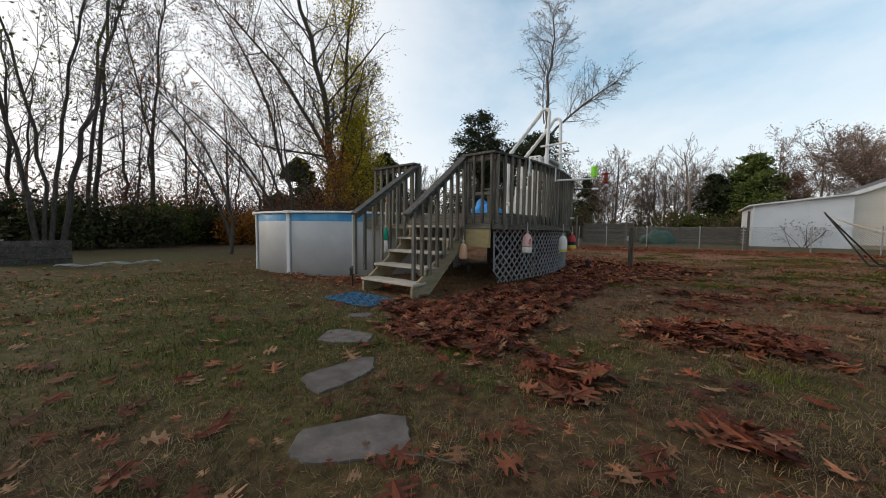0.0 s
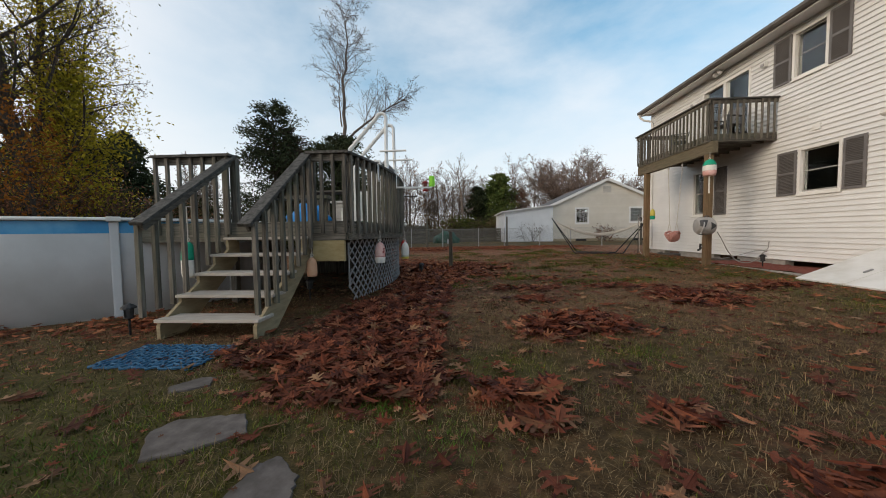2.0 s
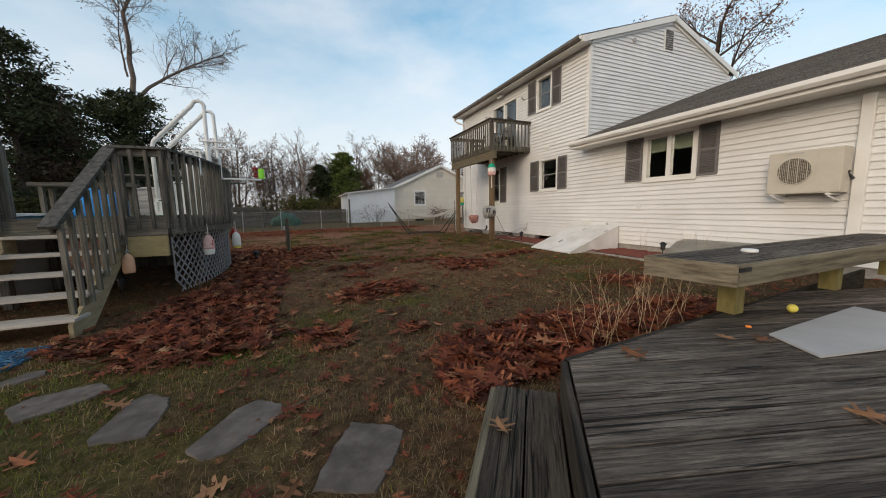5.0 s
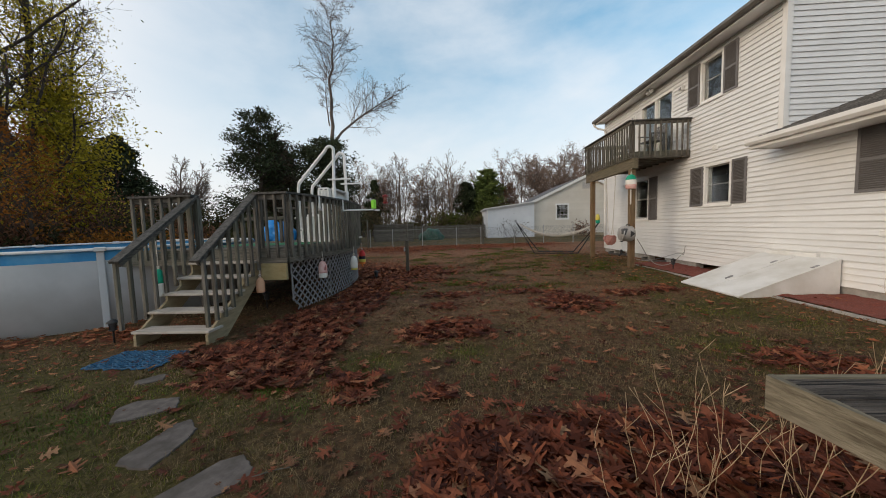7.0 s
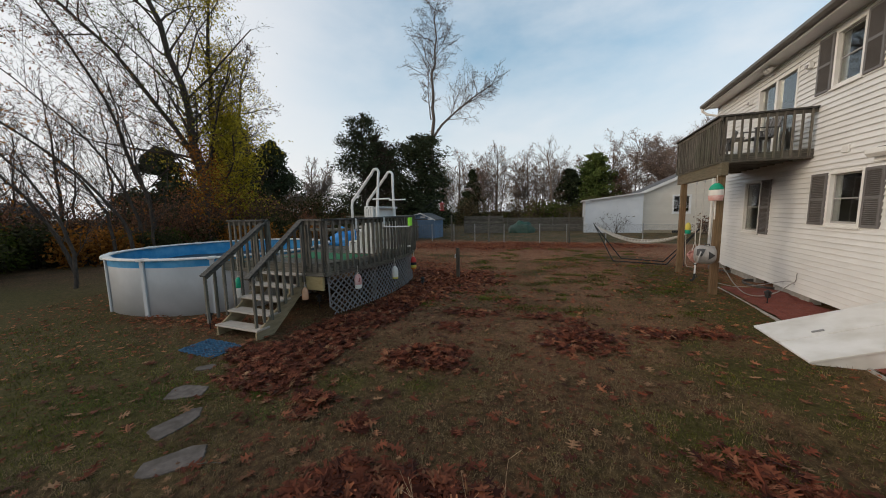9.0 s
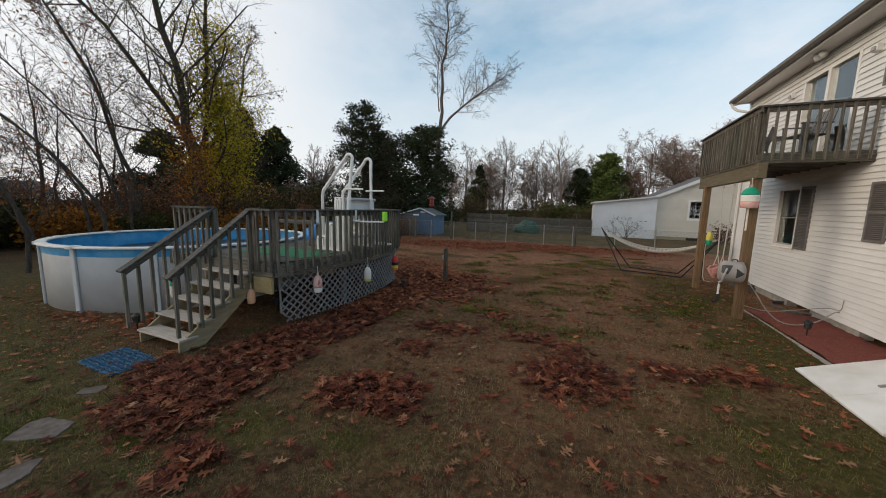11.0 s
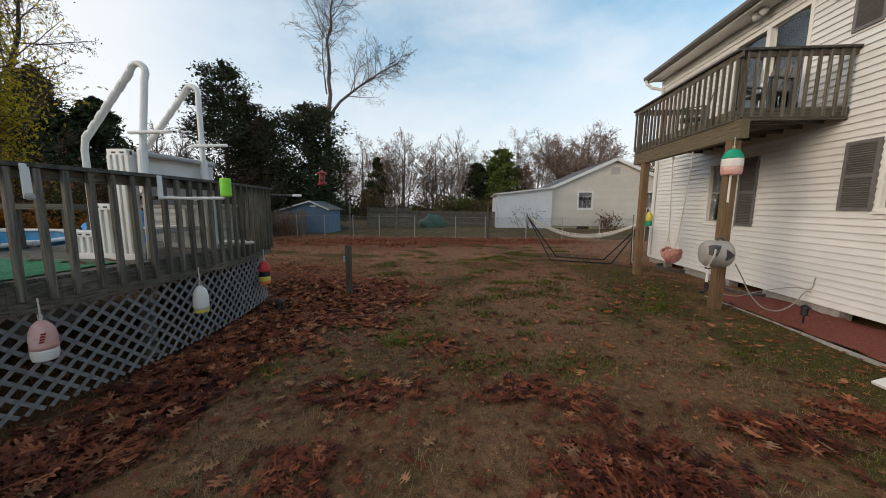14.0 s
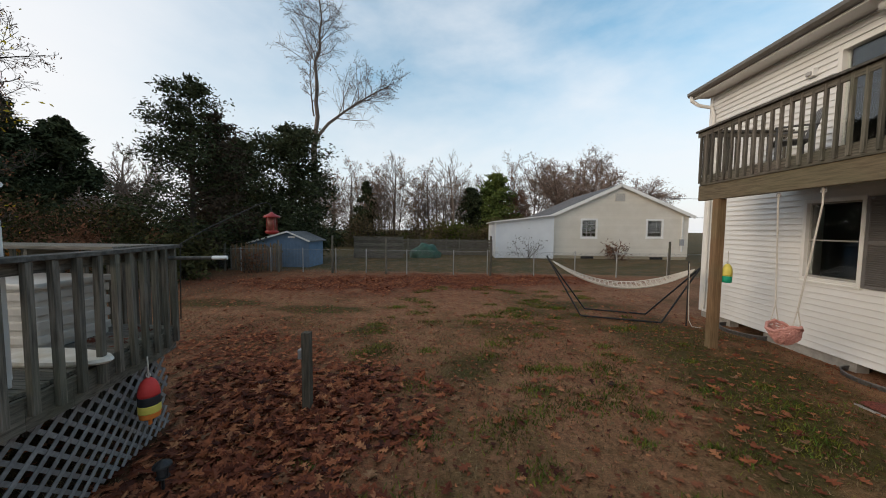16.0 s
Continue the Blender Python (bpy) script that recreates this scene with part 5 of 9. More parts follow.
def pool():
    root = thing("swimming_pool", "round above-ground pool with pale wall, blue liner and white rim", "pool")
    n = 12
    z0, z1 = -0.3, 1.16
    ang = [radians(-74.2) + 2 * math.pi * k / n for k in range(n)]

    def ring(bm, r, z, m=96):
        return [bm.verts.new((PC[0] + r * math.cos(2 * math.pi * k / m), PC[1] + r * math.sin(2 * math.pi * k / m), z)) for k in range(m)]

    def shell(name, prof, material, lab=""):
        bm = bmesh.new()
        rs = [ring(bm, r, z) for r, z in prof]
        for q, s in zip(rs, rs[1:]):
            for k in range(96):
                bm.faces.new((q[k], q[(k + 1) % 96], s[(k + 1) % 96], s[k]))
        return part(name, bm, material, root, lab, True)
    shell("wall", [(PR - 0.02, z1), (PR, z1), (PR, z1 - 0.2), (PR, z0), (PR - 0.02, z0)], PWALL, "pale grey embossed pool wall")
    shell("liner_band", [(PR + 0.004, z1 - 0.005), (PR + 0.006, z1 - 0.1), (PR + 0.004, z1 - 0.17)], PBLUE, "blue liner folded over the wall")
    shell("liner", [(PR - 0.025, z1), (PR - 0.03, 0.62), (PR - 0.03, 0.55)], PBLUE)
    bm = bmesh.new()
    m = 64
    rs = []
    for rr in (0.0, 0.4, 0.8, 1.2, 1.6, 2.0, 2.4, PR - 0.03):
        rs.append([bm.verts.new((PC[0] + rr * math.cos(2 * math.pi * k / m), PC[1] + rr * math.sin(2 * math.pi * k / m), 0.78 + 0.06 * noise.noise((rr * math.cos(2 * math.pi * k / m) * 1.4, rr * math.sin(2 * math.pi * k / m) * 1.4, 5)))) for k in range(m)])
    for q, s in zip(rs, rs[1:]):
        for k in range(m):
            if q is rs[0]:
                bm.faces.new((rs[0][0], s[k], s[(k + 1) % m])) if True else None
            else:
                bm.faces.new((q[k], q[(k + 1) % m], s[(k + 1) % m], s[k]))
    part("winter_cover", bm, PCOVER, root, "sagging dark winter cover in the pool", True)
    for k in range(n):
        a0, a1 = ang[k], ang[k] + 2 * math.pi / n
        bm = bmesh.new()
        prev = None
        for j in range(6):
            a = a0 + 0.012 + (a1 - a0 - 0.024) * j / 5
            cur = [bm.verts.new((PC[0] + r * math.cos(a), PC[1] + r * math.sin(a), z1 + h)) for r, h in ((PR - 0.09, 0.008), (PR - 0.09, 0.035), (PR - 0.07, 0.045), (PR + 0.075, 0.045), (PR + 0.09, 0.03), (PR + 0.09, 0.006))]
            if prev:
                for i in range(6):
                    bm.faces.new((prev[i], prev[(i + 1) % 6], cur[(i + 1) % 6], cur[i]))
            else:
                bm.faces.new(cur)
            prev = cur
        bm.faces.new(prev[::-1])
        bmesh.ops.recalc_face_normals(bm, faces=bm.faces[:])
        part("rim_segment", bm, PRIM, root)
        c = Matrix.Translation((PC[0] + PR * math.cos(a0), PC[1] + PR * math.sin(a0), 0)) @ Matrix.Rotation(a0, 4, "Z")
        part("rim_cap", cube(-0.10, 0.105, -0.075, 0.075, z1 - 0.012, z1 + 0.056, 0.014, c), PRIM, root)
        part("upright", cube(0.002, 0.05, -0.05, 0.05, z0, z1 - 0.014, 0.018, c), PWALL, root)


pool()


def deck():
    root = thing("pool_deck", "weathered grey raised wooden pool deck with curved railing", "deck")
    y0, y1 = 2.9, 7.36
    nb = 32
    w = (y1 - y0) / nb
    for i in range(nb):
        a = y0 + i * w
        m = a + w / 2
        xl = PC[0] + math.sqrt(max(0.1, (PR + 0.12) ** 2 - (m - PC[1]) ** 2))
        part("floor_board", cube(xl, side_x(m) - 0.03, a, a + w - 0.007, DZ - 0.032, DZ, 0.002), WX, root)
    seg = 14
    ys = [y0 + (y1 - y0) * i / seg for i in range(seg + 1)]
    for a, b in zip(ys, ys[1:]):
        pa, pb = Vector((side_x(a), a, 0)), Vector((side_x(b), b, 0))
        part("rim_board", beam(bmesh.new(), pa + Vector((0, 0, DZ - 0.15)), pb + Vector((0, 0, DZ - 0.15)), 0.036, 0.235, 0.002), WY, root)
        part("cap_rail", beam(bmesh.new(), pa + Vector((0.0, -0.02, RZ - 0.018)), pb + Vector((0.0, 0.02, RZ - 0.018)), 0.15, 0.036, 0.003), DARKC, root)
        part("sub_rail", beam(bmesh.new(), pa + Vector((-0.02, 0, RZ - 0.085)), pb + Vector((-0.02, 0, RZ - 0.085)), 0.036, 0.092, 0.002), WY, root)
    nbal = 27
    rnd = random.Random(5)
    for i in range(nbal):
        y = y0 + 0.04 + (y1 - y0 - 0.08) * i / (nbal - 1)
        t = Vector((side_x(y + 0.05) - side_x(y - 0.05), 0.1, 0)).normalized()
        o = Vector((t.y, -t.x, 0)) * 0.042
        p = Vector((side_x(y), y, 0)) + o
        lo = DZ - 0.16 - rnd.uniform(0, 0.03)
        part("baluster", beam(bmesh.new(), p + Vector((rnd.uniform(-.004, .004), rnd.uniform(-.008, .008), lo)), p + Vector((0, rnd.uniform(-.006, .006), RZ - 0.04)), 0.046, 0.046, 0.003, up=o), WZ, root)
    # front: rail right of the stair, and left of it
    part("front_rim", cube(-5.2, side_x(y0) - 0.02, y0 - 0.036, y0, DZ - 0.27, DZ - 0.033, 0.003), WX, root)
    part("new_board", cube(-2.63, side_x(y0) - 0.03, y0 - 0.06, y0 - 0.002, 0.56, DZ - 0.272, 0.004), NEWWOOD, root, "fresh yellow treated timber under the deck edge")
    for xa, xb, k in ((-2.68, side_x(y0) + 0.06, 4), (-4.9, -3.76, 7)):
        part("cap_rail", cube(xa, xb, y0 - 0.10, y0 + 0.045, RZ - 0.036, RZ, 0.003), DARKC, root)
        part("sub_rail", cube(xa + 0.02, xb - 0.03, y0 - 0.036, y0, RZ - 0.13, RZ - 0.038, 0.002), WX, root)
        for i in range(k):
            x = xa + 0.04 + (xb - xa - 0.10) * i / (k - 1)
            part("baluster", cube(x - 0.02, x + 0.02, y0 - 0.077, y0 - 0.037, DZ - 0.17, RZ - 0.038, 0.003), WZ, root)
    for x, y in ((-2.66, y0 - 0.0), (side_x(y0) - 0.03, y0 + 0.03), (-3.78, y0)):
        part("rail_post", cube(x - 0.045, x + 0.045, y + 0.003, y + 0.09, DZ, RZ - 0.038, 0.004), WZ, root)
    # rear rail
    part("cap_rail", cube(-4.6, side_x(y1) + 0.06, y1 - 0.045, y1 + 0.10, RZ - 0.036, RZ, 0.003), DARKC, root)
    part("rear_rim", cube(-5.2, side_x(y1) - 0.02, y1, y1 + 0.036, DZ - 0.27, DZ - 0.033, 0.003), WX, root)
    for i in range(15):
        x = -4.55 + (side_x(y1) + 4.5) * i / 14
        part("baluster", cube(x - 0.02, x + 0.02, y1 + 0.037, y1 + 0.077, DZ - 0.17, RZ - 0.038, 0.003), WZ, root)
    # unseen boards added at the rear to stop light reaching under the deck
    for i in range(16):
        x = -4.8 + i * 0.14
        part("skirt_board", cube(x, x + 0.132, y1 + 0.005, y1 + 0.03, -0.15, DZ - 0.275, 0.002), WZ, root)
    # legs and joists
    for x, y in ((-2.3, 4.9), (-2.5, 7.1), (-4.3, 3.6), (-3.9, 7.1), (-4.5, 5.0)):
        part("leg", cube(x - 0.05, x + 0.05, y - 0.05, y + 0.05, ground(x, y) - 0.2, DZ - 0.27, 0.004), WZ, root)
    for i in range(6):
        y = y0 + 0.4 + i * 0.72
        part("joist", cube(-4.6, side_x(y) - 0.05, y - 0.018, y + 0.018, DZ - 0.2, DZ - 0.034), WX, root)
    # lattice skirt: crossed laths on the curved side
    lat = thing("lattice_skirt", "", "")
    lat.parent = root
    zt = DZ - 0.27

    def at(s, z, off):
        y = y0 + 0.12 + s
        return Vector((side_x(y) - 0.085 + off, y, z))
    length = y1 - y0 - 0.16
    for dirn, off in ((1, 0.0), (-1, 0.008)):
        s = -1.1
        while s < length + 1.1:
            pts = []
            for k in range(9):
                z = zt + 0.02 - (zt + 0.05) * k / 8
                ss = s + dirn * (zt - z)
                if 0 <= ss <= length:
                    pts.append(at(ss, z, off))
            if len(pts) > 1:
                bm = bmesh.new()
                a, b = pts[0], pts[-1]
                mid = pts[len(pts) // 2]
                for p, q in ((a, mid), (mid, b)):
                    if (q - p).length > 0.02:
                        d = (q - p).normalized()
                        beam(bm, p, q + d * 0.004, 0.007, 0.034, 0, up=Vector((1, 0, 0)).cross(d))
                part("lath", bm, LATT, lat)
            s += 0.15
    part("top_strip", beam(bmesh.new(), at(0, zt - 0.03, 0.012), at(0.02, zt - 0.7, 0.012), 0.012, 0.035, 0), LATT, lat)


deck()


def stairs():
    root = thing("deck_stairs", "weathered wooden steps with pale treads up to the pool deck", "stairs")
    xl, xr = -3.72, -2.68
    tz = [0.07, 0.28, 0.49, 0.70, 0.91]
    ty = [1.60, 1.87, 2.14, 2.41, 2.66]
    for z, y in zip(tz, ty):
        part("tread", cube(xl - 0.06, xr + 0.03, y, y + 0.285, z - 0.036, z, 0.006), TREAD, root)
    for x in (xl - 0.03, xr - 0.02):
        bm = bmesh.new()
        pts = [(1.62, -0.16), (1.62, 0.0), (2.86, 0.855), (2.86, 0.58), (1.95, -0.16)]
        f = [bm.verts.new((x - 0.02, y, z)) for y, z in pts]
        g = [bm.verts.new((x + 0.02, y, z)) for y, z in pts]
        bm.faces.new(f), bm.faces.new(g[::-1])
        for i in range(5):
            bm.faces.new((f[i], g[i], g[(i + 1) % 5], f[(i + 1) % 5]))
        bmesh.ops.recalc_face_normals(bm, faces=bm.faces[:])
        for z, y in zip(tz, ty):
            part("tread_cleat", cube(x - 0.019, x + 0.019, y + 0.03, y + 0.25, max(-0.12, (y - 1.62) * 0.69 - 0.04), z - 0.037, 0.002), NEWSTR, root)
        part("stringer", bm, NEWSTR, root)
    for x, lo, hi in ((xr + 0.03, (xr - 0.03, 1.53, 1.035), (xr + 0.0, 2.86, 2.045)), (xl - 0.04, (xl - 0.0, 1.42, 1.06), (xl - 0.08, 2.95, 2.06))):
        a, b = Vector(lo), Vector(hi)
        part("handrail", beam(bmesh.new(), a, b, 0.14, 0.036, 0.004), DARKC, root, "cracked grey sloping handrail board")
        part("under_rail", beam(bmesh.new(), a + Vector((0, 0.05, -0.03)), b - Vector((0, 0.02, 0.06)), 0.036, 0.09, 0.003), WY, root)
        nb = 8
        for i in range(nb):
            f = 0.06 + 0.88 * i / (nb - 1)
            p = a.lerp(b, f)
            s = 1 if x > -3 else -1
            low = max(0.12, -0.10 + (p.y - 1.7) * 0.78)
            big = i in (0, nb - 1)
            w = 0.045
            part("newel_post" if big else "baluster", cube(p.x + s * 0.055 - (0.02 if s < 0 else 0) - w / 2, p.x + s * 0.055 - (0.02 if s < 0 else 0) + w / 2, p.y - w / 2, p.y + w / 2, low + (0 if big else 0.05), p.z - 0.03, 0.003), WZ, root)


stairs()


def buoy(name, x, y, zb, zt, r, bands, label, hang_to, rod=0.0):
    """A lobster-pot float: a turned foam body in colour bands, hung by a cord."""
    root = thing(name, label, "buoy", (x, y, 0), "hanging fishing buoys")
    h = zt - zb

    def rad(f):
        return r * (1.0 if f < 0.55 else math.sqrt(max(0.0, 1 - ((f - 0.55) / 0.47) ** 2))) * (0.90 + 0.1 * min(1, f / 0.15))
    for k, (f0, f1, m) in enumerate(bands):
        prof = [(max(0.012, rad(f0 + (f1 - f0) * i / 7)), zb + h * (f0 + (f1 - f0) * i / 7)) for i in range(8)]
        part("float_band", lathe(bmesh.new(), prof, 18), m, root, smooth=True)
    hook = bmesh.new()
    tube(hook, [(0, 0, zt - 0.01), (0.004, 0, (zt + hang_to) / 2), (0, 0, hang_to)], 0.006, 6)
    tube(hook, arc((0, 0, zt + 0.03), 0.022, 0, 360, 12, "xz"), 0.005, 5, False)
    part("cord", hook, ROPE, root)
    if rod:
        part("stick", tube(bmesh.new(), [(0, 0, zb + 0.01), (0, 0, zb - rod)], 0.016, 8), WFOAM if rod > 0.2 else OFOAM, root)
    return root


PINK_BUOY = buoy("buoy", -1.885, 3.65, 0.46, 0.79, 0.083, [(0, 0.28, WFOAM), (0.28, 1, PINKP)], "faded pink and white foam buoy hung on the deck", 0.98)
for k_ in range(4):
    part("marking", cube(0.0, 0.003, -0.014, 0.014, 0.62 + k_ * 0.022, 0.634 + k_ * 0.022, 0, Matrix.Rotation(radians(-40 + 3 * k_), 4, "Z") @ Matrix.Translation((0.0825, 0, 0))), REDP, PINK_BUOY, "worn dark red marks")
buoy("buoy", -1.715, 5.04, 0.42, 0.75, 0.083, [(0, 0.12, YFOAM), (0.12, 1, WFOAM)], "white foam buoy with yellow foot hung on the deck", 0.98)
buoy("buoy", -2.04, 6.78, 0.36, 0.76, 0.092, [(0, 0.14, OFOAM), (0.14, 0.34, YFOAM), (0.34, 0.56, BFOAM), (0.56, 1, RFOAM)], "red, black and orange buoy hung on the deck", 0.98, 0.08)
buoy("buoy", -2.62, 2.78, 0.36, 0.62, 0.068, [(0, 1, PEACH)], "faded peach foam buoy hung under the deck edge", 0.80)
STAIR_BUOY = buoy("buoy", -3.95, 2.281, 0.42, 0.86, 0.08, [(0, 0.5, WFOAM), (0.5, 1, GFOAM)], "green and white buoy hung beside the steps", 1.3)
part("nail", tube(bmesh.new(), [(-0.004, 0, 1.3), (0.105, 0, 1.29)], 0.004, 6), GALV, STAIR_BUOY)
buoy("buoy", 5.85, 7.31, 2.31, 2.72, 0.145, [(0, 0.3, PINKP), (0.3, 0.62, WFOAM), (0.62, 1, GFOAM)], "large green, white and pink buoy hung from the balcony beam", 2.91, 0.45)
buoy("buoy", 6.16, 10.35, 1.30, 1.66, 0.08, [(0, 0.35, GFOAM), (0.35, 1, YFOAM)], "yellow and green buoy on the balcony post", 1.9)


def pool_steps():
    root = thing("pool_steps", "white moulded plastic A-frame pool steps with tall handrails", "pool steps")
    ya, yb = 4.72, 5.80
    blocks = ((-2.34, -2.10, 1.22), (-2.62, -2.34, 0.63), (-2.88, -2.62, 0.32))
    for y, s in ((ya, -1), (yb, 1)):
        sd = None
        for x0, x1, h in blocks:
            bm = bmesh.new()
            box(bm, x0, x1, y - 0.012, y + 0.012, DZ + 0.01, DZ + h - 0.02, 0)
            box(bm, x0, x1, y - 0.045, y + 0.045, DZ + h - 0.07, DZ + h, 0.008)
            box(bm, x0, x1, y - 0.045, y + 0.045, DZ, DZ + 0.07, 0.008)
            sd = part("side_panel", bm, WPLAST, root)
            for k in range(4):
                x = x0 + 0.012 + (x1 - x0 - 0.024) * k / 3
                part("rib", cube(x - 0.022, x + 0.022, y - 0.044, y + 0.044, DZ + 0.06, DZ + h - 0.065, 0.006), WPLAST, sd)
            for k in range(2):
                part("slot", cube(x0 + 0.06 + 0.1 * k, x0 + 0.11 + 0.1 * k, y - 0.047, y + 0.047, DZ + h - 0.05, DZ + h - 0.03), DGREY, sd)
        y -= s * 0.19
        fl = -0.15 if s < 0 else -0.03
        pts = [(-2.90, y, DZ + 0.0), (-2.90, y, 2.36), (-2.875, y, 2.48)] + [(-2.875 + 0.66 * i / 6, y, 2.48 + 0.73 * i / 6) for i in range(1, 7)] + arc((-2.115, y, 3.20), 0.095, 150, 0, 8) + [(-2.02, y + fl * 0.15, 3.12), (-2.00, y + fl, 2.3), (-1.97, y + fl * 1.35, DZ + 0.02)]
        part("handrail", tube(bmesh.new(), pts, 0.034, 12), WPLAST, root, smooth=True)
        for i in range(7):
            p = Vector((-2.84, y, 2.53)).lerp(Vector((-2.25, y, 3.17)), i / 6)
            part("grip", lathe(bmesh.new(), [(0.036, -0.05), (0.0395, -0.042), (0.0395, 0.042), (0.036, 0.05)], 12, Matrix.Translation(p) @ Matrix.Rotation(radians(39.5), 4, "Y")), WPLAST, root)
        part("side_arm", tube(bmesh.new(), [(-2.12, y + fl * 0.85 - 0.04, 2.52), (-1.60, y + fl * 0.85 - 0.06, 2.52)], 0.019, 8), WPLAST, root)
        part("post_sleeve", tube(bmesh.new(), [(-1.985, y + fl * 1.2, DZ + 0.75), (-2.00, y + fl, DZ + 1.22)], 0.047, 12), WPLAST, root)
    for z, x0, x1 in ((0.32, -2.88, -2.60), (0.63, -2.62, -2.33)):
        part("tread", cube(x0, x1, ya + 0.046, yb - 0.046, DZ + z - 0.05, DZ + z, 0.01), WPLAST, root)
    part("platform", cube(-2.34, -2.06, ya + 0.046, yb - 0.046, DZ + 1.15, DZ + 1.20, 0.012), WPLAST, root)
    part("platform_edge", tube(bmesh.new(), [(-2.03, ya + 0.02, DZ + 1.18), (-2.03, yb - 0.02, DZ + 1.18)], 0.036, 10), GPLAST, root, "grey rounded platform edge")
    part("back_panel", cube(-2.10, -2.08, ya + 0.046, yb - 0.046, DZ + 0.72, DZ + 1.145, 0.004), WPLAST, root)
    for z in (0.28, 0.62):
        part("cross_bar", cube(-2.10, -2.06, ya + 0.046, yb - 0.046, DZ + z, DZ + z + 0.06, 0.006), GPLAST, root)


pool_steps()


def rail_brackets():
    root = thing("feeder_bracket", "white plastic pipe arm with lime green cup on the railing", "bracket")
    part("strap", cube(side_x(4.73) + 0.066, side_x(4.73) + 0.076, 4.70, 4.76, 1.80, 2.06, 0.004), WPLAST, root)
    part("arm", tube(bmesh.new(), [(side_x(4.73) + 0.08, 4.73, 1.82), (-1.5, 4.75, 1.815), (-1.15, 4.84, 1.82), (-1.13, 4.85, 1.85)], 0.017, 8), WPLAST, root)
    part("cup", lathe(bmesh.new(), [(0.05, 1.84), (0.056, 1.85), (0.056, 2.03), (0.05, 2.04)], 16, Matrix.Translation((-1.13, 4.86, 0))), LIME, root, "bright lime green cup")
    root = thing("rail_strap", "white perforated plastic strap on the railing", "bracket")
    part("strap", cube(side_x(3.7) + 0.066, side_x(3.7) + 0.076, 3.67, 3.73, 1.78, 2.06, 0.004), WPLAST, root)
    part("knob", lathe(bmesh.new(), [(0.03, 0), (0.03, 0.02), (0.015, 0.03)], 12, Matrix.Translation((side_x(3.7) + 0.076, 3.7, 1.80)) @ Matrix.Rotation(radians(90), 4, "Y")), GPLAST, root)
    root = thing("rail_pole", "white pole end sticking out from the deck railing", "pole")
    part("pole", tube(bmesh.new(), [(-2.6, 7.1, 1.93), (-1.62, 7.35, 1.93)], 0.02, 8), DARKC, root)
    part("tip", tube(bmesh.new(), [(-1.75, 7.316, 1.93), (-1.6, 7.355, 1.93)], 0.023, 8), WPLAST, root)


rail_brackets()


def bird_feeder():
    root = thing("bird_feeder", "red lantern bird feeder on a thin black hook", "bird feeder")
    x, y, z = -1.62, 8.28, 2.20
    part("roof", lathe(bmesh.new(), [(0.115, z + 0.22), (0.10, z + 0.245), (0.03, z + 0.28), (0.012, z + 0.30)], 18, Matrix.Translation((x, y, 0))), REDP, root, smooth=True)
    part("seed_tube", lathe(bmesh.new(), [(0.055, z + 0.04), (0.055, z + 0.22)], 16, Matrix.Translation((x, y, 0))), mat("amber_seed", (0.16, 0.05, 0.04), (0.24, 0.09, 0.06), 30, rough=0.3), root, smooth=True)
    part("tray", lathe(bmesh.new(), [(0.03, z - 0.02), (0.085, z + 0.0), (0.09, z + 0.03), (0.06, z + 0.04)], 18, Matrix.Translation((x, y, 0))), REDP, root, smooth=True)
    for k in range(4):
        a = math.pi / 4 + k * math.pi / 2
        part("bar", tube(bmesh.new(), [(x + 0.065 * math.cos(a), y + 0.065 * math.sin(a), z + 0.03), (x + 0.065 * math.cos(a), y + 0.065 * math.sin(a), z + 0.23)], 0.006, 6), REDP, root)
    hk = [(-2.20, 7.36, 1.2), (-2.19, 7.38, 2.08), (-2.05, 7.62, 2.26), (-1.72, 8.15, 2.60), (-1.66, 8.23, 2.63), (-1.63, 8.27, 2.60), (x, y, z + 0.30)]
    part("hook", tube(bmesh.new(), hk, 0.006, 6), BLACKM, root)


bird_feeder()


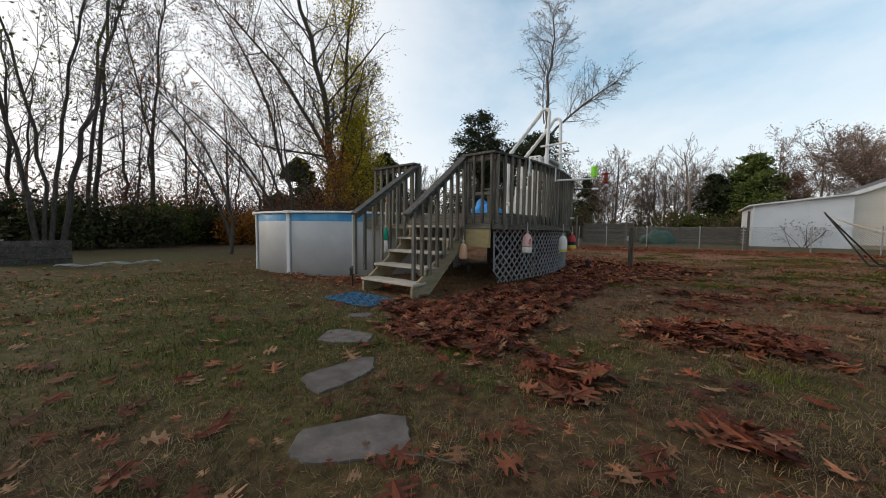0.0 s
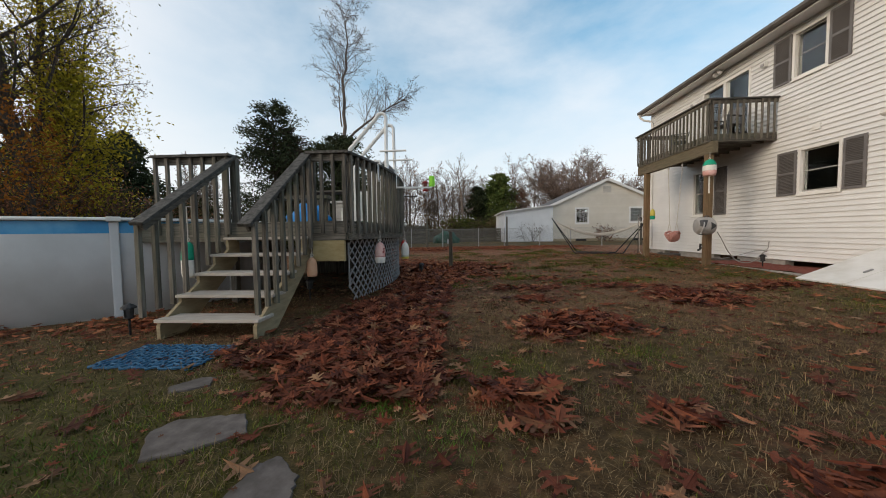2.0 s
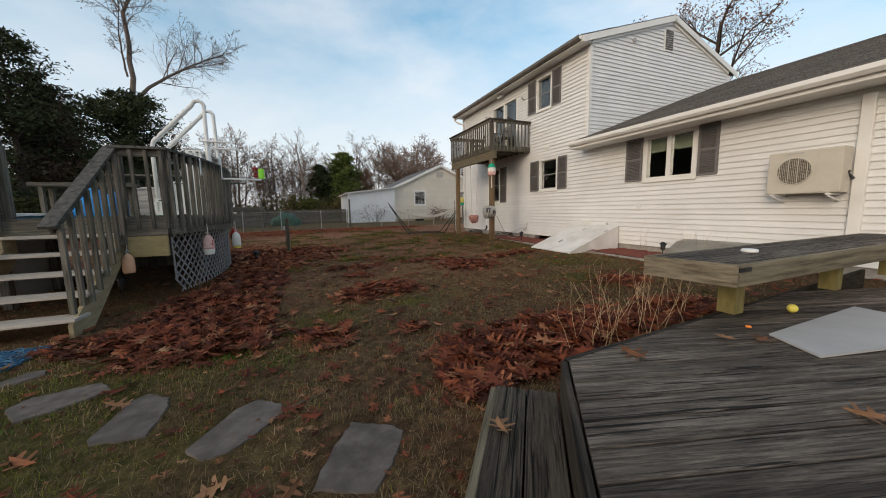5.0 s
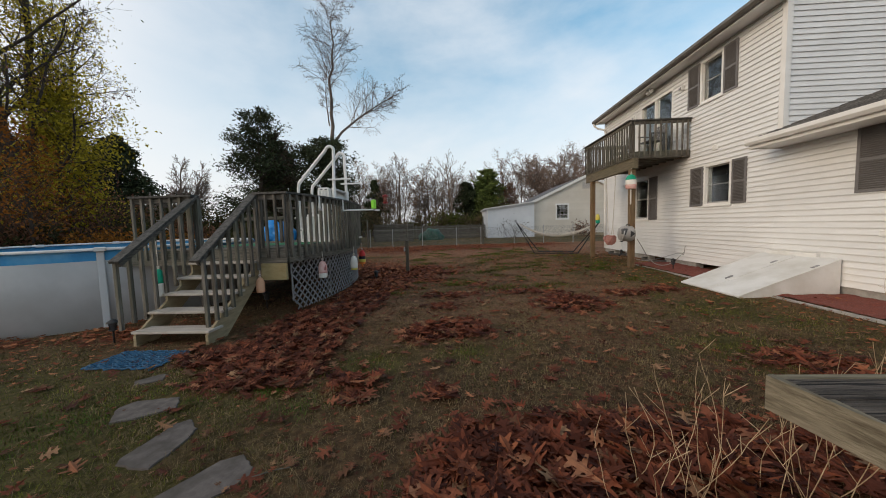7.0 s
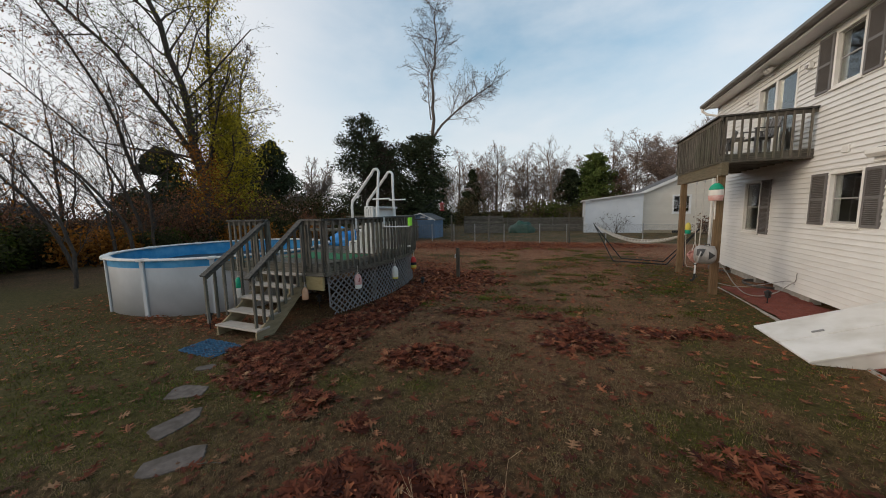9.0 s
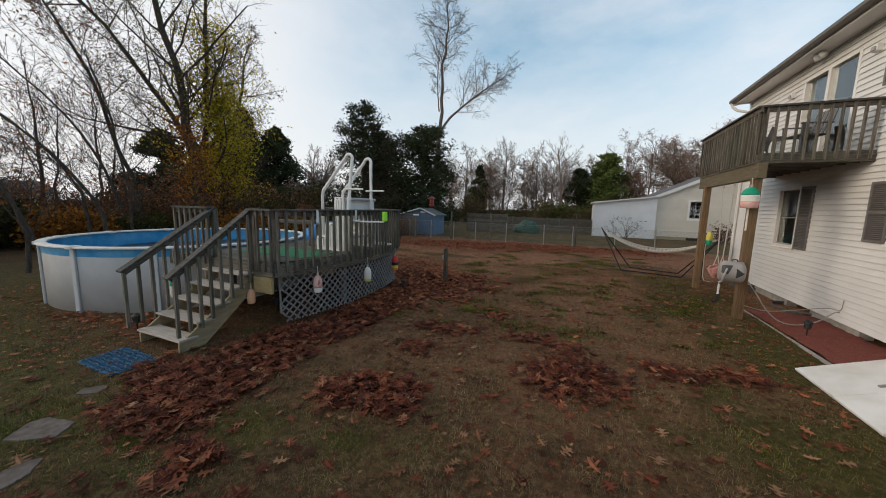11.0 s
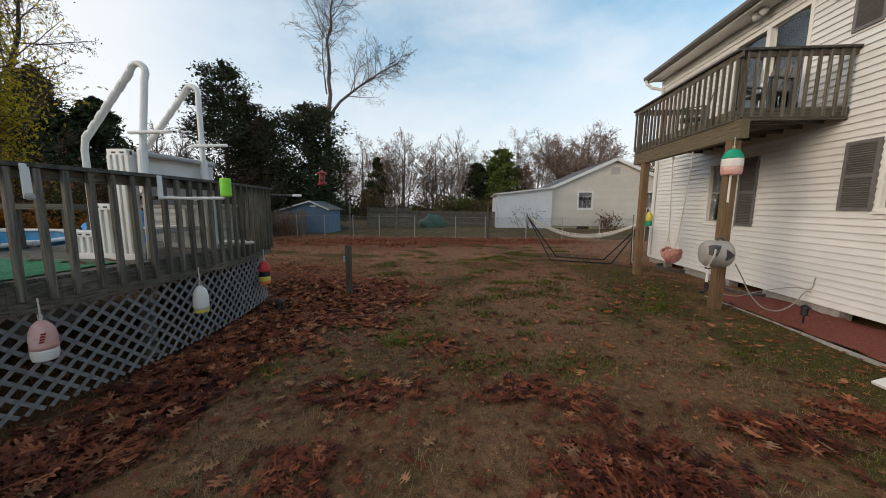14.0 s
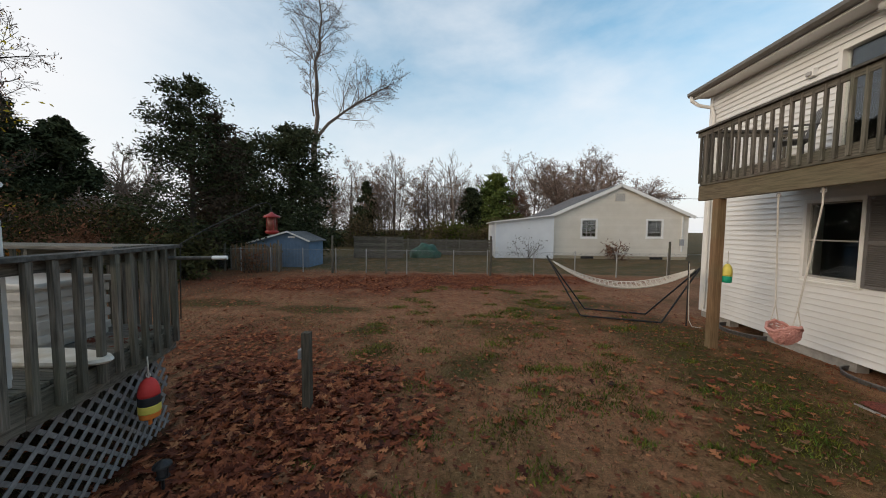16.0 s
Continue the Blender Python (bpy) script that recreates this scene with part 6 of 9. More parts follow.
def deck_clutter():
    root = thing("turf_mat", "green artificial turf mat on the deck boards", "mat")
    vs, fs = [], []
    for j in range(9):
        for i in range(13):
            x, y = -4.0 + 1.9 * i / 12, 3.5 + 1.0 * j / 8
            vs.append((x, y, DZ + 0.012 + 0.012 * noise.noise((x * 4, y * 4, 1))))
    fs = [(j * 13 + i, j * 13 + i + 1, (j + 1) * 13 + i + 1, (j + 1) * 13 + i) for j in range(8) for i in range(12)]
    raw("turf", vs, fs, TURF, root)
    part("backing", cube(-4.0, -2.1, 3.5, 4.5, DZ + 0.001, DZ + 0.006), DGREY, root)
    root = thing("tarp_bundle", "crumpled bright blue tarpaulin heap on the deck", "tarpaulin")
    bm = bmesh.new()
    bmesh.ops.create_icosphere(bm, subdivisions=4, radius=1)
    for v in bm.verts:
        n = 1 + 0.28 * noise.noise(v.co * 2.2) + 0.12 * noise.noise(v.co * 6)
        v.co = Vector((v.co.x * 0.55 * n, v.co.y * 0.38 * n, max(-0.02, v.co.z * 0.48 * n + 0.04)))
        v.co += Vector((-4.42, 6.5, DZ + 0.02))
    part("heap", bm, TARP, root, smooth=True)
    root = thing("storage_box", "white ribbed resin deck storage box with lid", "storage box")
    part("body", cube(-3.75, -2.75, 6.45, 7.05, DZ, DZ + 0.58, 0.02), BEIGEBOX, root)
    for i in range(4):
        part("rib", cube(-3.77, -2.73, 6.435, 7.065, DZ + 0.06 + i * 0.135, DZ + 0.15 + i * 0.135, 0.018), BEIGEBOX, root)
    part("lid", cube(-3.8, -2.7, 6.4, 7.1, DZ + 0.58, DZ + 0.64, 0.02), BEIGEBOX, root)
    root = thing("bench_table", "grey weathered plank shelf on posts by the pool", "table")
    part("top", cube(-4.7, -3.3, 5.0, 5.35, DZ + 0.55, DZ + 0.62, 0.006), WX, root)
    for x in (-4.55, -3.45):
        for y in (5.05, 5.3):
            part("leg", cube(x - 0.03, x + 0.03, y - 0.03, y + 0.03, DZ, DZ + 0.549, 0.003), WZ, root)
    root = thing("foam_board", "white scuffed foam board lying on the deck", "board")
    bm = bmesh.new()
    pts = [(0.75 * math.cos(2 * math.pi * k / 32), 0.17 * math.sin(2 * math.pi * k / 32)) for k in range(32)]
    rings = [[bm.verts.new((-2.50 + x * s * 0.85, 6.30 + y * s, DZ + z)) for x, y in pts] for s, z in ((0.96, 0.004), (1.0, 0.025), (0.97, 0.05))]
    for q, s in zip(rings, rings[1:]):
        for k in range(32):
            bm.faces.new((q[k], q[(k + 1) % 32], s[(k + 1) % 32], s[k]))
    bm.faces.new(rings[0][::-1]), bm.faces.new(rings[-1])
    part("board", bm, mat("scuffed_foam", (0.55, 0.52, 0.45), (0.70, 0.67, 0.60), 6, rough=0.7, stain=(0.45, 0.36, 0.2), stain_scale=5), root)

    root = thing("bar_shelf", "weathered grey plank shelf along the rear deck rail", "shelf")
    for i in range(3):
        part("plank", cube(-4.6, side_x(7.2) - 0.16, 6.82 + i * 0.155, 6.965 + i * 0.155, RZ - 0.03, RZ + 0.005, 0.004), WX, root)
    for x in (-4.5, -3.4, -2.5):
        part("bracket", cube(x - 0.02, x + 0.02, 6.85, 7.31, RZ - 0.12, RZ - 0.031, 0.003), WY, root)


deck_clutter()


def path_light(x, y, h=0.34):
    root = thing("solar_path_light", "small black lantern path light on a ground stake", "garden light", (x, y, ground(x, y)), "garden path lights")
    part("stake", tube(bmesh.new(), [(0, 0, -0.1), (0, 0, h - 0.17)], 0.012, 8), BLACKM, root)
    part("base", lathe(bmesh.new(), [(0.02, h - 0.18), (0.055, h - 0.16), (0.05, h - 0.15)], 12), BLACKM, root)
    part("glass", lathe(bmesh.new(), [(0.038, h - 0.15), (0.046, h - 0.06)], 12), DGREY, root)
    for k in range(4):
        a = k * math.pi / 2
        part("cage_bar", tube(bmesh.new(), [(0.045 * math.cos(a), 0.045 * math.sin(a), h - 0.15), (0.056 * math.cos(a), 0.056 * math.sin(a), h - 0.05)], 0.006, 5), BLACKM, root)
    part("cap", lathe(bmesh.new(), [(0.075, h - 0.055), (0.07, h - 0.04), (0.03, h - 0.01), (0.01, h)], 12), BLACKM, root)


for x_, y_, h_ in ((-4.28, 1.82, 0.36), (-3.1, 3.7, 0.36), (6.74, 6.75, 0.34), (6.9, 1.8, 0.40), (-1.55, 6.4, 0.33)):
    path_light(x_, y_, h_)


def door_mat():
    root = thing("rubber_mat", "blue openwork rubber mat on the ground before the steps", "mat")
    x0, x1, y0, y1 = -3.6, -2.72, 0.84, 1.36
    z = ground(-3.1, 1.1) + 0.02
    for i in range(9):
        y = y0 + (y1 - y0) * i / 8
        part("strand", tube(bmesh.new(), [(x0 + (x1 - x0) * k / 24, y + 0.018 * math.sin(k * 2.1 + i), z + 0.006 * math.sin(k * 1.3 + i * 2)) for k in range(25)], 0.011, 5), MATBLUE, root)
    for i in range(17):
        x = x0 + (x1 - x0) * i / 16
        part("cross_strand", tube(bmesh.new(), [(x + 0.012 * math.sin(k * 2.1 + i), y0 + (y1 - y0) * k / 12, z + 0.004) for k in range(13)], 0.009, 5), MATBLUE, root)


door_mat()
# ---- trees ----
class Plant:
    """Collects tapered limbs and leaf blades as plain lists."""

    def __init__(self, seed):
        self.v, self.f, self.lv, self.lf = [], [], [], []
        self.r = random.Random(seed)
        self.tips = []

    def limb(self, pts, r0, r1, n):
        base = len(self.v)
        ref = Vector((0.31, 0.87, 0.2)).normalized()
        m = len(pts)
        for i, p in enumerate(pts):
            d = (pts[min(i + 1, m - 1)] - pts[max(i - 1, 0)])
            d = d.normalized() if d.length > 1e-6 else Vector((0, 0, 1))
            a = d.cross(ref)
            a = a.normalized() if a.length > 1e-3 else d.orthogonal().normalized()
            b = d.cross(a)
            rr = r0 + (r1 - r0) * i / (m - 1)
            for k in range(n):
                t = 2 * math.pi * k / n
                q = p + rr * (math.cos(t) * a + math.sin(t) * b)
                self.v.append((q.x, q.y, q.z))
        for i in range(m - 1):
            for k in range(n):
                s = base + i * n
                self.f.append((s + k, s + (k + 1) % n, s + n + (k + 1) % n, s + n + k))

    def grow(self, p, d, length, r, level, prm):
        """A limb that wanders, and its side limbs."""
        rn = self.r
        seg = (9, 6, 4, 2, 2)[level]
        pts = [p.copy()]
        dirs = [d.copy()]
        wig = prm.get("wig", 0.12) * (0.6, 1, 1.4, 1.6, 1.6)[level]
        up = prm.get("up", (0.02, 0.06, 0.08, 0.06, 0.03))[level]
        for i in range(seg):
            d = (d + Vector((rn.gauss(0, wig), rn.gauss(0, wig), rn.gauss(0, wig) + up))).normalized()
            p = p + d * (length / seg)
            pts.append(p.copy())
            dirs.append(d.copy())
        self.limb(pts, r, max(r * (0.28 if level == 0 else 0.35), prm.get("rmin", 0.006)), (8, 6, 4, 3, 3)[level])
        if level >= prm.get("levels", 3):
            self.tips.append((pts[-1], dirs[-1]))
            self.tips.append((pts[len(pts) // 2], dirs[-1]))
            return
        cnt = prm["kids"][level]
        f0 = prm.get("start", (0.3, 0.2, 0.15, 0.1))[level]
        for k in range(cnt):
            f = f0 + (1 - f0) * (k + rn.random()) / cnt
            i = min(int(f * seg), seg - 1)
            q = pts[i].lerp(pts[i + 1], f * seg - i)
            dd = dirs[i + 1]
            a = dd.orthogonal().normalized()
            a = Matrix.Rotation(rn.uniform(0, 2 * math.pi) if level else (k * 2.4 + rn.uniform(-.5, .5)), 3, dd) @ a
            ang = radians(rn.uniform(*prm.get("angle", (28, 55))))
            nd = (dd * math.cos(ang) + a * math.sin(ang)).normalized()
            ln = length * prm["ratio"][level] * (1.15 - 0.65 * f) * rn.uniform(0.75, 1.2)
            self.grow(q, nd, ln, max(r * (0.62 - 0.25 * f) * prm.get("thin", 0.6), prm.get("rmin", 0.006)), level + 1, prm)
        self.tips.append((pts[-1], dirs[-1]))

    def blade(self, p, size, flat=0.0, long=1.5):
        rn = self.r
        a = Vector((rn.gauss(0, 1), rn.gauss(0, 1), rn.gauss(0, 1) * (1 - flat))).normalized()
        b = a.cross(Vector((rn.gauss(0, 1), rn.gauss(0, 1), rn.gauss(0, 1)))).normalized()
        s = size * rn.uniform(0.6, 1.3)
        k = len(self.lv)
        for q in (p - a * s * long * 0.5, p + b * s * 0.32, p + a * s * long * 0.5, p - b * s * 0.32):
            self.lv.append((q.x, q.y, q.z))
        self.lf.append((k, k + 1, k + 2, k + 3))

    def meshes(self, leafmat=None, bark=None):
        out = []
        me = bpy.data.meshes.new("branches")
        me.from_pydata(self.v, [], self.f)
        me.materials.append(bark or BARK)
        me.shade_smooth()
        out.append(("trunk", me))
        if self.lv:
            me = bpy.data.meshes.new("crown")
            me.from_pydata(self.lv, [], self.lf)
            me.materials.append(leafmat)
            out.append(("crown", me))
        return out


def plant_at(name, label, category, parts, x, y, z=None, s=1.0, turn=0.0, group="", sz=None):
    root = thing(name, label, category, (x, y, ground(x, y) if z is None else z), group)
    root.rotation_euler = (0, 0, turn)
    root.scale = (s, s, sz or s)
    for nm, me in parts:
        ob = new(nm, me)
        ob.parent = root
    return root


def bare(seed, h, r, lean=(0, 0), prm=None, leaves=0, leafmat=None, size=0.12, low=0.35, bark=None, fork=None):
    """A leafless or thinly leaved deciduous tree."""
    t = Plant(seed)
    p = {"kids": (11, 6, 5), "ratio": (0.48, 0.5, 0.5), "levels": 3, "wig": 0.09}
    p.update(prm or {})
    d = Vector((lean[0], lean[1], 1)).normalized()
    for k in range(fork or 1):
        dd = d if not fork else (d + Vector((t.r.uniform(-.35, .35), t.r.uniform(-.35, .35), 0))).normalized()
        t.grow(Vector((t.r.uniform(-.2, .2) if fork else 0, t.r.uniform(-.2, .2) if fork else 0, -0.3)), dd, h * (1 if not fork else t.r.uniform(0.75, 1)), r, 0, p)
    tips = [q for q in t.tips if q[0].z > h * low]
    for i in range(leaves):
        q, _ = t.r.choice(tips)
        t.blade(q + Vector((t.r.gauss(0, .22), t.r.gauss(0, .22), t.r.gauss(0, .22))), size)
    return t.meshes(leafmat, bark)


def conifer(seed, h, rad, leafmat, density=9000, droop=0.25, open_low=0.05, size=0.17, spire=1.0, gap=-0.2):
    """A dense evergreen: whorls of limbs clad in short sprays, ragged outline with gaps."""
    t = Plant(seed)
    rn = t.r
    t.limb([Vector((0, 0, -0.3)), Vector((rn.uniform(-.1, .1), rn.uniform(-.1, .1), h * 0.5)), Vector((0, 0, h))], 0.035 * h * 0.6, 0.015, 7)
    limbs = int(h * 17)
    per = max(4, int(density * 1.9) // limbs)
    for i in range(limbs):
        f = open_low + (1 - open_low) * (i + rn.random()) / limbs
        ln = rad * (1 - f) ** (0.72 * spire) * rn.uniform(0.55, 1.18) + 0.12
        az = rn.uniform(0, 2 * math.pi)
        if noise.noise((math.cos(az) * 1.3, math.sin(az) * 1.3, f * 4 + seed)) < gap:
            continue
        z = f * h
        tip = Vector((math.cos(az) * ln, math.sin(az) * ln, z + ln * (0.30 - droop)))
        root_ = Vector((0, 0, z - ln * 0.1))
        mid = root_.lerp(tip, 0.5) + Vector((0, 0, 0.08 * ln))
        t.limb([root_, mid, tip], 0.012 + 0.012 * ln, 0.004, 3)
        for k in range(per):
            g = rn.random() ** 0.55
            q = (root_.lerp(mid, g * 2) if g < 0.5 else mid.lerp(tip, g * 2 - 1))
            sp = 0.10 + 0.12 * ln * (1 - abs(g - 0.6))
            t.blade(q + Vector((rn.gauss(0, sp), rn.gauss(0, sp), rn.gauss(0, sp * 0.7))), size, 0.3, 1.7)
    return t.meshes(leafmat)


def shrub(seed, h, w, leafmat, n=2600, size=0.12, stems=14):
    t = Plant(seed)
    rn = t.r
    for i in range(stems):
        d = Vector((rn.gauss(0, 0.5), rn.gauss(0, 0.5), 1)).normalized()
        t.grow(Vector((rn.gauss(0, w * 0.18), rn.gauss(0, w * 0.18), -0.1)), d, h * rn.uniform(0.6, 1.0), 0.022, 2, {"kids": (5, 5, 5, 4), "ratio": (0.5, 0.5, 0.55, 0.5), "levels": 3, "wig": 0.14})
    for i in range(n):
        q, _ = rn.choice(t.tips)
        t.blade(q + Vector((rn.gauss(0, .16 * w), rn.gauss(0, .16 * w), rn.gauss(0, .12 * h))), size)
    return t.meshes(leafmat)


def ray_place(ex, ey, px, py, dist):
    d = math.hypot(px - ex, py - ey)
    return ex + (px - ex) * dist / d, ey + (py - ey) * dist / d


E9 = (2.65, -2.53)
GANGLY = {"kids": (9, 6, 5), "ratio": (0.50, 0.50, 0.5), "wig": 0.085, "angle": (22, 46), "up": (0.015, 0.07, 0.08, 0.05, 0.03)}
# tall trees behind the pool
def curved(t, x0, y0, h, r, lean, bend, prm, top=0.25, z0=-0.3):
    """A trunk whose sideways run grows with the square of its height, and its limbs."""
    rn = t.r
    n = 12
    pts = []
    for i in range(n + 1):
        z = z0 + (h - z0) * i / n
        w = 0.012 * h * min(1, i / 3)
        pts.append(Vector((x0 + lean[0] * z + bend[0] * z * z + rn.gauss(0, w) * 0.4, y0 + lean[1] * z + bend[1] * z * z + rn.gauss(0, w) * 0.4, z)))
    t.limb(pts[:5], r * 1.12, r * 0.86, 8)
    t.limb(pts[4:9], r * 0.86, r * 0.56, 7)
    t.limb(pts[8:], r * 0.56, max(0.02, r * top * 0.5), 6)
    cnt, f0 = prm["kids"][0], prm["start"][0]
    for k in range(cnt):
        f = f0 + (1 - f0) * (k + rn.random()) / cnt
        i = min(int(f * n), n - 1)
        q = pts[i].lerp(pts[i + 1], f * n - i)
        dd = (pts[i + 1] - pts[i]).normalized()
        a = Matrix.Rotation(k * 2.4 + rn.uniform(-.6, .6), 3, dd) @ dd.orthogonal().normalized()
        ang = radians(rn.uniform(*prm["angle"]))
        nd = (dd * math.cos(ang) + a * math.sin(ang)).normalized()
        ln = h * prm["ratio"][0] * (1.15 - 0.7 * f) * rn.uniform(0.6, 1.25)
        t.grow(q, nd, ln, max(0.014, r * (0.42 - 0.27 * f) * rn.uniform(0.6, 1.1)), 1, prm)
    t.tips.append((pts[-1], Vector((0, 0, 1))))
    return pts


LACE = {"kids": (16, 7, 5), "ratio": (0.34, 0.46, 0.5), "levels": 3, "wig": 0.12, "angle": (24, 52), "start": (0.25, 0.18, 0.12, 0.1), "up": (0.015, 0.06, 0.06, 0.04, 0.03), "thin": 0.5, "rmin": 0.0055}


def lace_tree(seed, stems, prm=None, leaves=0, leafmat=None, size=0.09, low=3.0, spread=0.2, bark=None):
    """One or more curved stems with a web of fine twigs and a few late leaves."""
    t = Plant(seed)
    for st in stems:
        curved(t, *st, {**LACE, **(prm or {})})
    tips = [q for q in t.tips if q[0].z > low]
    for i in range(leaves):
        q, _ = t.r.choice(tips)
        t.blade(q + Vector((t.r.gauss(0, spread), t.r.gauss(0, spread), t.r.gauss(0, spread))), size)
    return t.meshes(leafmat, bark)


plant_at("leaning_tree", "tall dark bare tree with two leaning stems and sparse olive leaves", "tree",
         lace_tree(11, ((0, 0, 21.5, 0.27, (-0.031, -0.046), (-0.0034, -0.0051)), (-0.21, 0.06, 16.2, 0.20, (0.046, 0.069), (-0.0202, -0.0302))), {"kids": (30, 9, 6), "ratio": (0.32, 0.48, 0.5), "angle": (28, 66)}, 5200, LGRN, 0.10, 4.0, 0.28), -20.59, 13.08)
plant_at("leaning_tree", "slender bare tree with a trunk bowed toward the pool's far side", "tree",
         lace_tree(12, ((0, 0, 14.5, 0.11, (-0.014, -0.027), (-0.0089, -0.0172)),), {"kids": (24, 8, 6), "angle": (28, 66)}, 1600, LRUS, 0.11, 6.0), -19.54, 8.98)
plant_at("yellow_tree", "upright tree clad in yellow and olive autumn leaves", "tree",
         lace_tree(15, ((0, 0, 20, 0.22, (-0.004, -0.006), (0.0014, 0.0021)), (0.3, 0.7, 13, 0.14, (0.0, 0.0), (0.0, 0.0))), {"kids": (26, 8, 4), "ratio": (0.24, 0.45, 0.45), "start": (0.12, 0.15, 0.1, 0.1), "angle": (32, 62)}, 15000, LYEL, 0.125, 2.4, 0.40), -21.33, 13.78)
plant_at("yellow_tree", "leafy understorey tree with yellow-green leaves", "tree",
         lace_tree(16, ((0, 0, 8.5, 0.11, (0.01, 0.01), (0.0, 0.0)),), {"kids": (18, 7, 4), "ratio": (0.3, 0.45, 0.45), "start": (0.12, 0.15, 0.1, 0.1)}, 5200, LYEL, 0.15, 1.0, 0.36), -20.2, 13.9)
plant_at("bare_tree", "broad bare grey tree behind the yellow one", "tree",
         lace_tree(17, ((0, 0, 17.5, 0.26, (0.082, 0.117), (0.0007, 0.001)),), {"kids": (26, 9, 6), "rmin": 0.013, "angle": (26, 64)}, 1500, LRUS, 0.12, 5.0), -30.15, 20.36)
for k, (x, y, h, r) in enumerate(((-38.6, 34.0, 12.8, 6.2), (-40.5, 30.5, 14.5, 5.6), (-36.5, 25.0, 11.0, 5.0), (-39.0, 20.0, 9.5, 5.0))):
    plant_at("dark_spruce", "dense dark spruce with drooping limbs in the row beyond the lot", "tree", conifer(181 + k, h, r, NEED, 20000, 0.25, 0.05, 0.27), x, y, group="spruce row")
BENT = {"kids": (10, 7, 6), "ratio": (0.5, 0.42, 0.45), "start": (0.2, 0.15, 0.1, 0.1), "wig": 0.13}
for k, (bx, by, hh, rr, ln, bd) in enumerate(((-15.51, 5.85, 7.0, 0.12, (0.055, 0.118), (-0.0477, -0.1035)), (-12.42, 2.83, 5.4, 0.09, (0.055, 0.155), (-0.033, -0.093)), (-18.07, 7.46, 9.0, 0.12, (0.065, 0.135), (-0.0296, -0.0613)),
                                               (-15.78, 4.1, 6.4, 0.11, (-0.049, -0.134), (-0.0205, -0.0564)), (-17.27, 5.77, 6.2, 0.12, (0.142, 0.333), (-0.0507, -0.1186)), (-16.5, 7.2, 8.5, 0.10, (0.02, 0.03), (-0.008, -0.016)))):
    plant_at("bent_tree", "low bent bare tree with a web of fine twigs", "tree", lace_tree(31 + k, ((0, 0, hh, rr * 0.62, ln, bd),), BENT, 260, LORA, 0.08, 1.5), bx, by, group="low bent trees")
x_, y_ = ray_place(*E9, -9.04, 5.06, 24)
plant_at("orange_tree", "small tree with orange autumn leaves", "tree", lace_tree(61, ((0, 0, 5.5, 0.09, (0, 0), (0, 0)),), {"ratio": (0.45, 0.45, 0.45), "start": (0.15, 0.2, 0.15, 0.1)}, 1700, LORA, 0.11, 0.6, 0.25), x_, y_)
# trees along the lot's edge
plant_at("bare_tree", "slender forked bare tree with thin rust leaves", "tree",
         lace_tree(41, ((0, 0, 13.5, 0.085, (0.005, 0.025), (0.0007, 0.003)), (0.05, 0.1, 12.5, 0.06, (0.0, 0.02), (-0.0028, -0.0105))), {"kids": (22, 9, 6), "ratio": (0.26, 0.42, 0.45), "start": (0.33, 0.15, 0.1, 0.1), "angle": (18, 38)}, 1500, LRUS, 0.08, 6.0), -20.32, 2.30)
PAIR = {"kids": (34, 6, 4), "ratio": (0.15, 0.42, 0.45), "start": (0.2, 0.15, 0.1, 0.1), "angle": (55, 85), "up": (0.0, 0.02, 0.03, 0.02, 0.02)}
plant_at("bare_tree", "straight bare tree with short level twigs", "tree", lace_tree(42, ((0, 0, 14, 0.07, (0.001, 0.015), (0.0006, 0.0064)),), PAIR, 0), -18.72, 0.08)
plant_at("bare_tree", "straight twin of the bare tree beside it", "tree", lace_tree(43, ((0, 0, 15, 0.08, (0.003, 0.032), (0.0004, 0.004)),), PAIR, 0), -19.2, 0.31)
plant_at("bare_tree", "many-stemmed tree with olive leaves low on its limbs", "tree",
         lace_tree(44, ((0, 0, 10.5, 0.06, (0.002, 0.048), (0.0004, 0.0086)), (0, -0.15, 9.5, 0.055, (0.004, 0.06), (-0.0015, -0.02)), (0.1, 0.2, 10, 0.08, (0.0, 0.14), (0.0, 0.006)), (0, -0.3, 8, 0.07, (0.02, -0.05), (0, -0.012))), {"kids": (10, 6, 5), "start": (0.3, 0.15, 0.1, 0.1), "angle": (18, 40)}, 1500, LGRN, 0.09, 2.0, 0.25), -15.79, -1.04)
plant_at("bare_tree", "bare tree with olive leaves past the planter", "tree", lace_tree(45, ((0, 0, 12, 0.085, (0.0, 0.03), (0, 0.004)), (0.1, -0.3, 11, 0.065, (0, -0.08), (0, -0.006))), {"kids": (11, 6, 4)}, 700, LGRN, 0.08, 2.0, 0.3), -15.5, -4.8)
plant_at("bare_tree", "tall bare tree at the lot's corner", "tree", lace_tree(46, ((0, 0, 15, 0.14, (0.0, 0.0), (0, 0.002)),), {"kids": (11, 6, 4)}, 500, LGRN, 0.08, 3.0, 0.3), -13.5, -9.0)
for k, (bx, by, hh) in enumerate(((-24.0, 4.6, 8), (-23.5, 6.6, 9), (-22.0, 1.6, 7.5), (-25.0, 9.5, 9), (-23.0, -1.8, 9))):
    plant_at("bare_tree", "thin bare tree in the woods beyond the lot", "tree", lace_tree(51 + k, ((0, 0, hh, 0.09, (0, 0.02), (0, -0.002)), (0.3, 0.2, hh * 0.8, 0.07, (0.05, 0.08), (0, 0))), None, 160, LRUS, 0.09, 2.0), bx, by, group="thin trees beyond the lot")

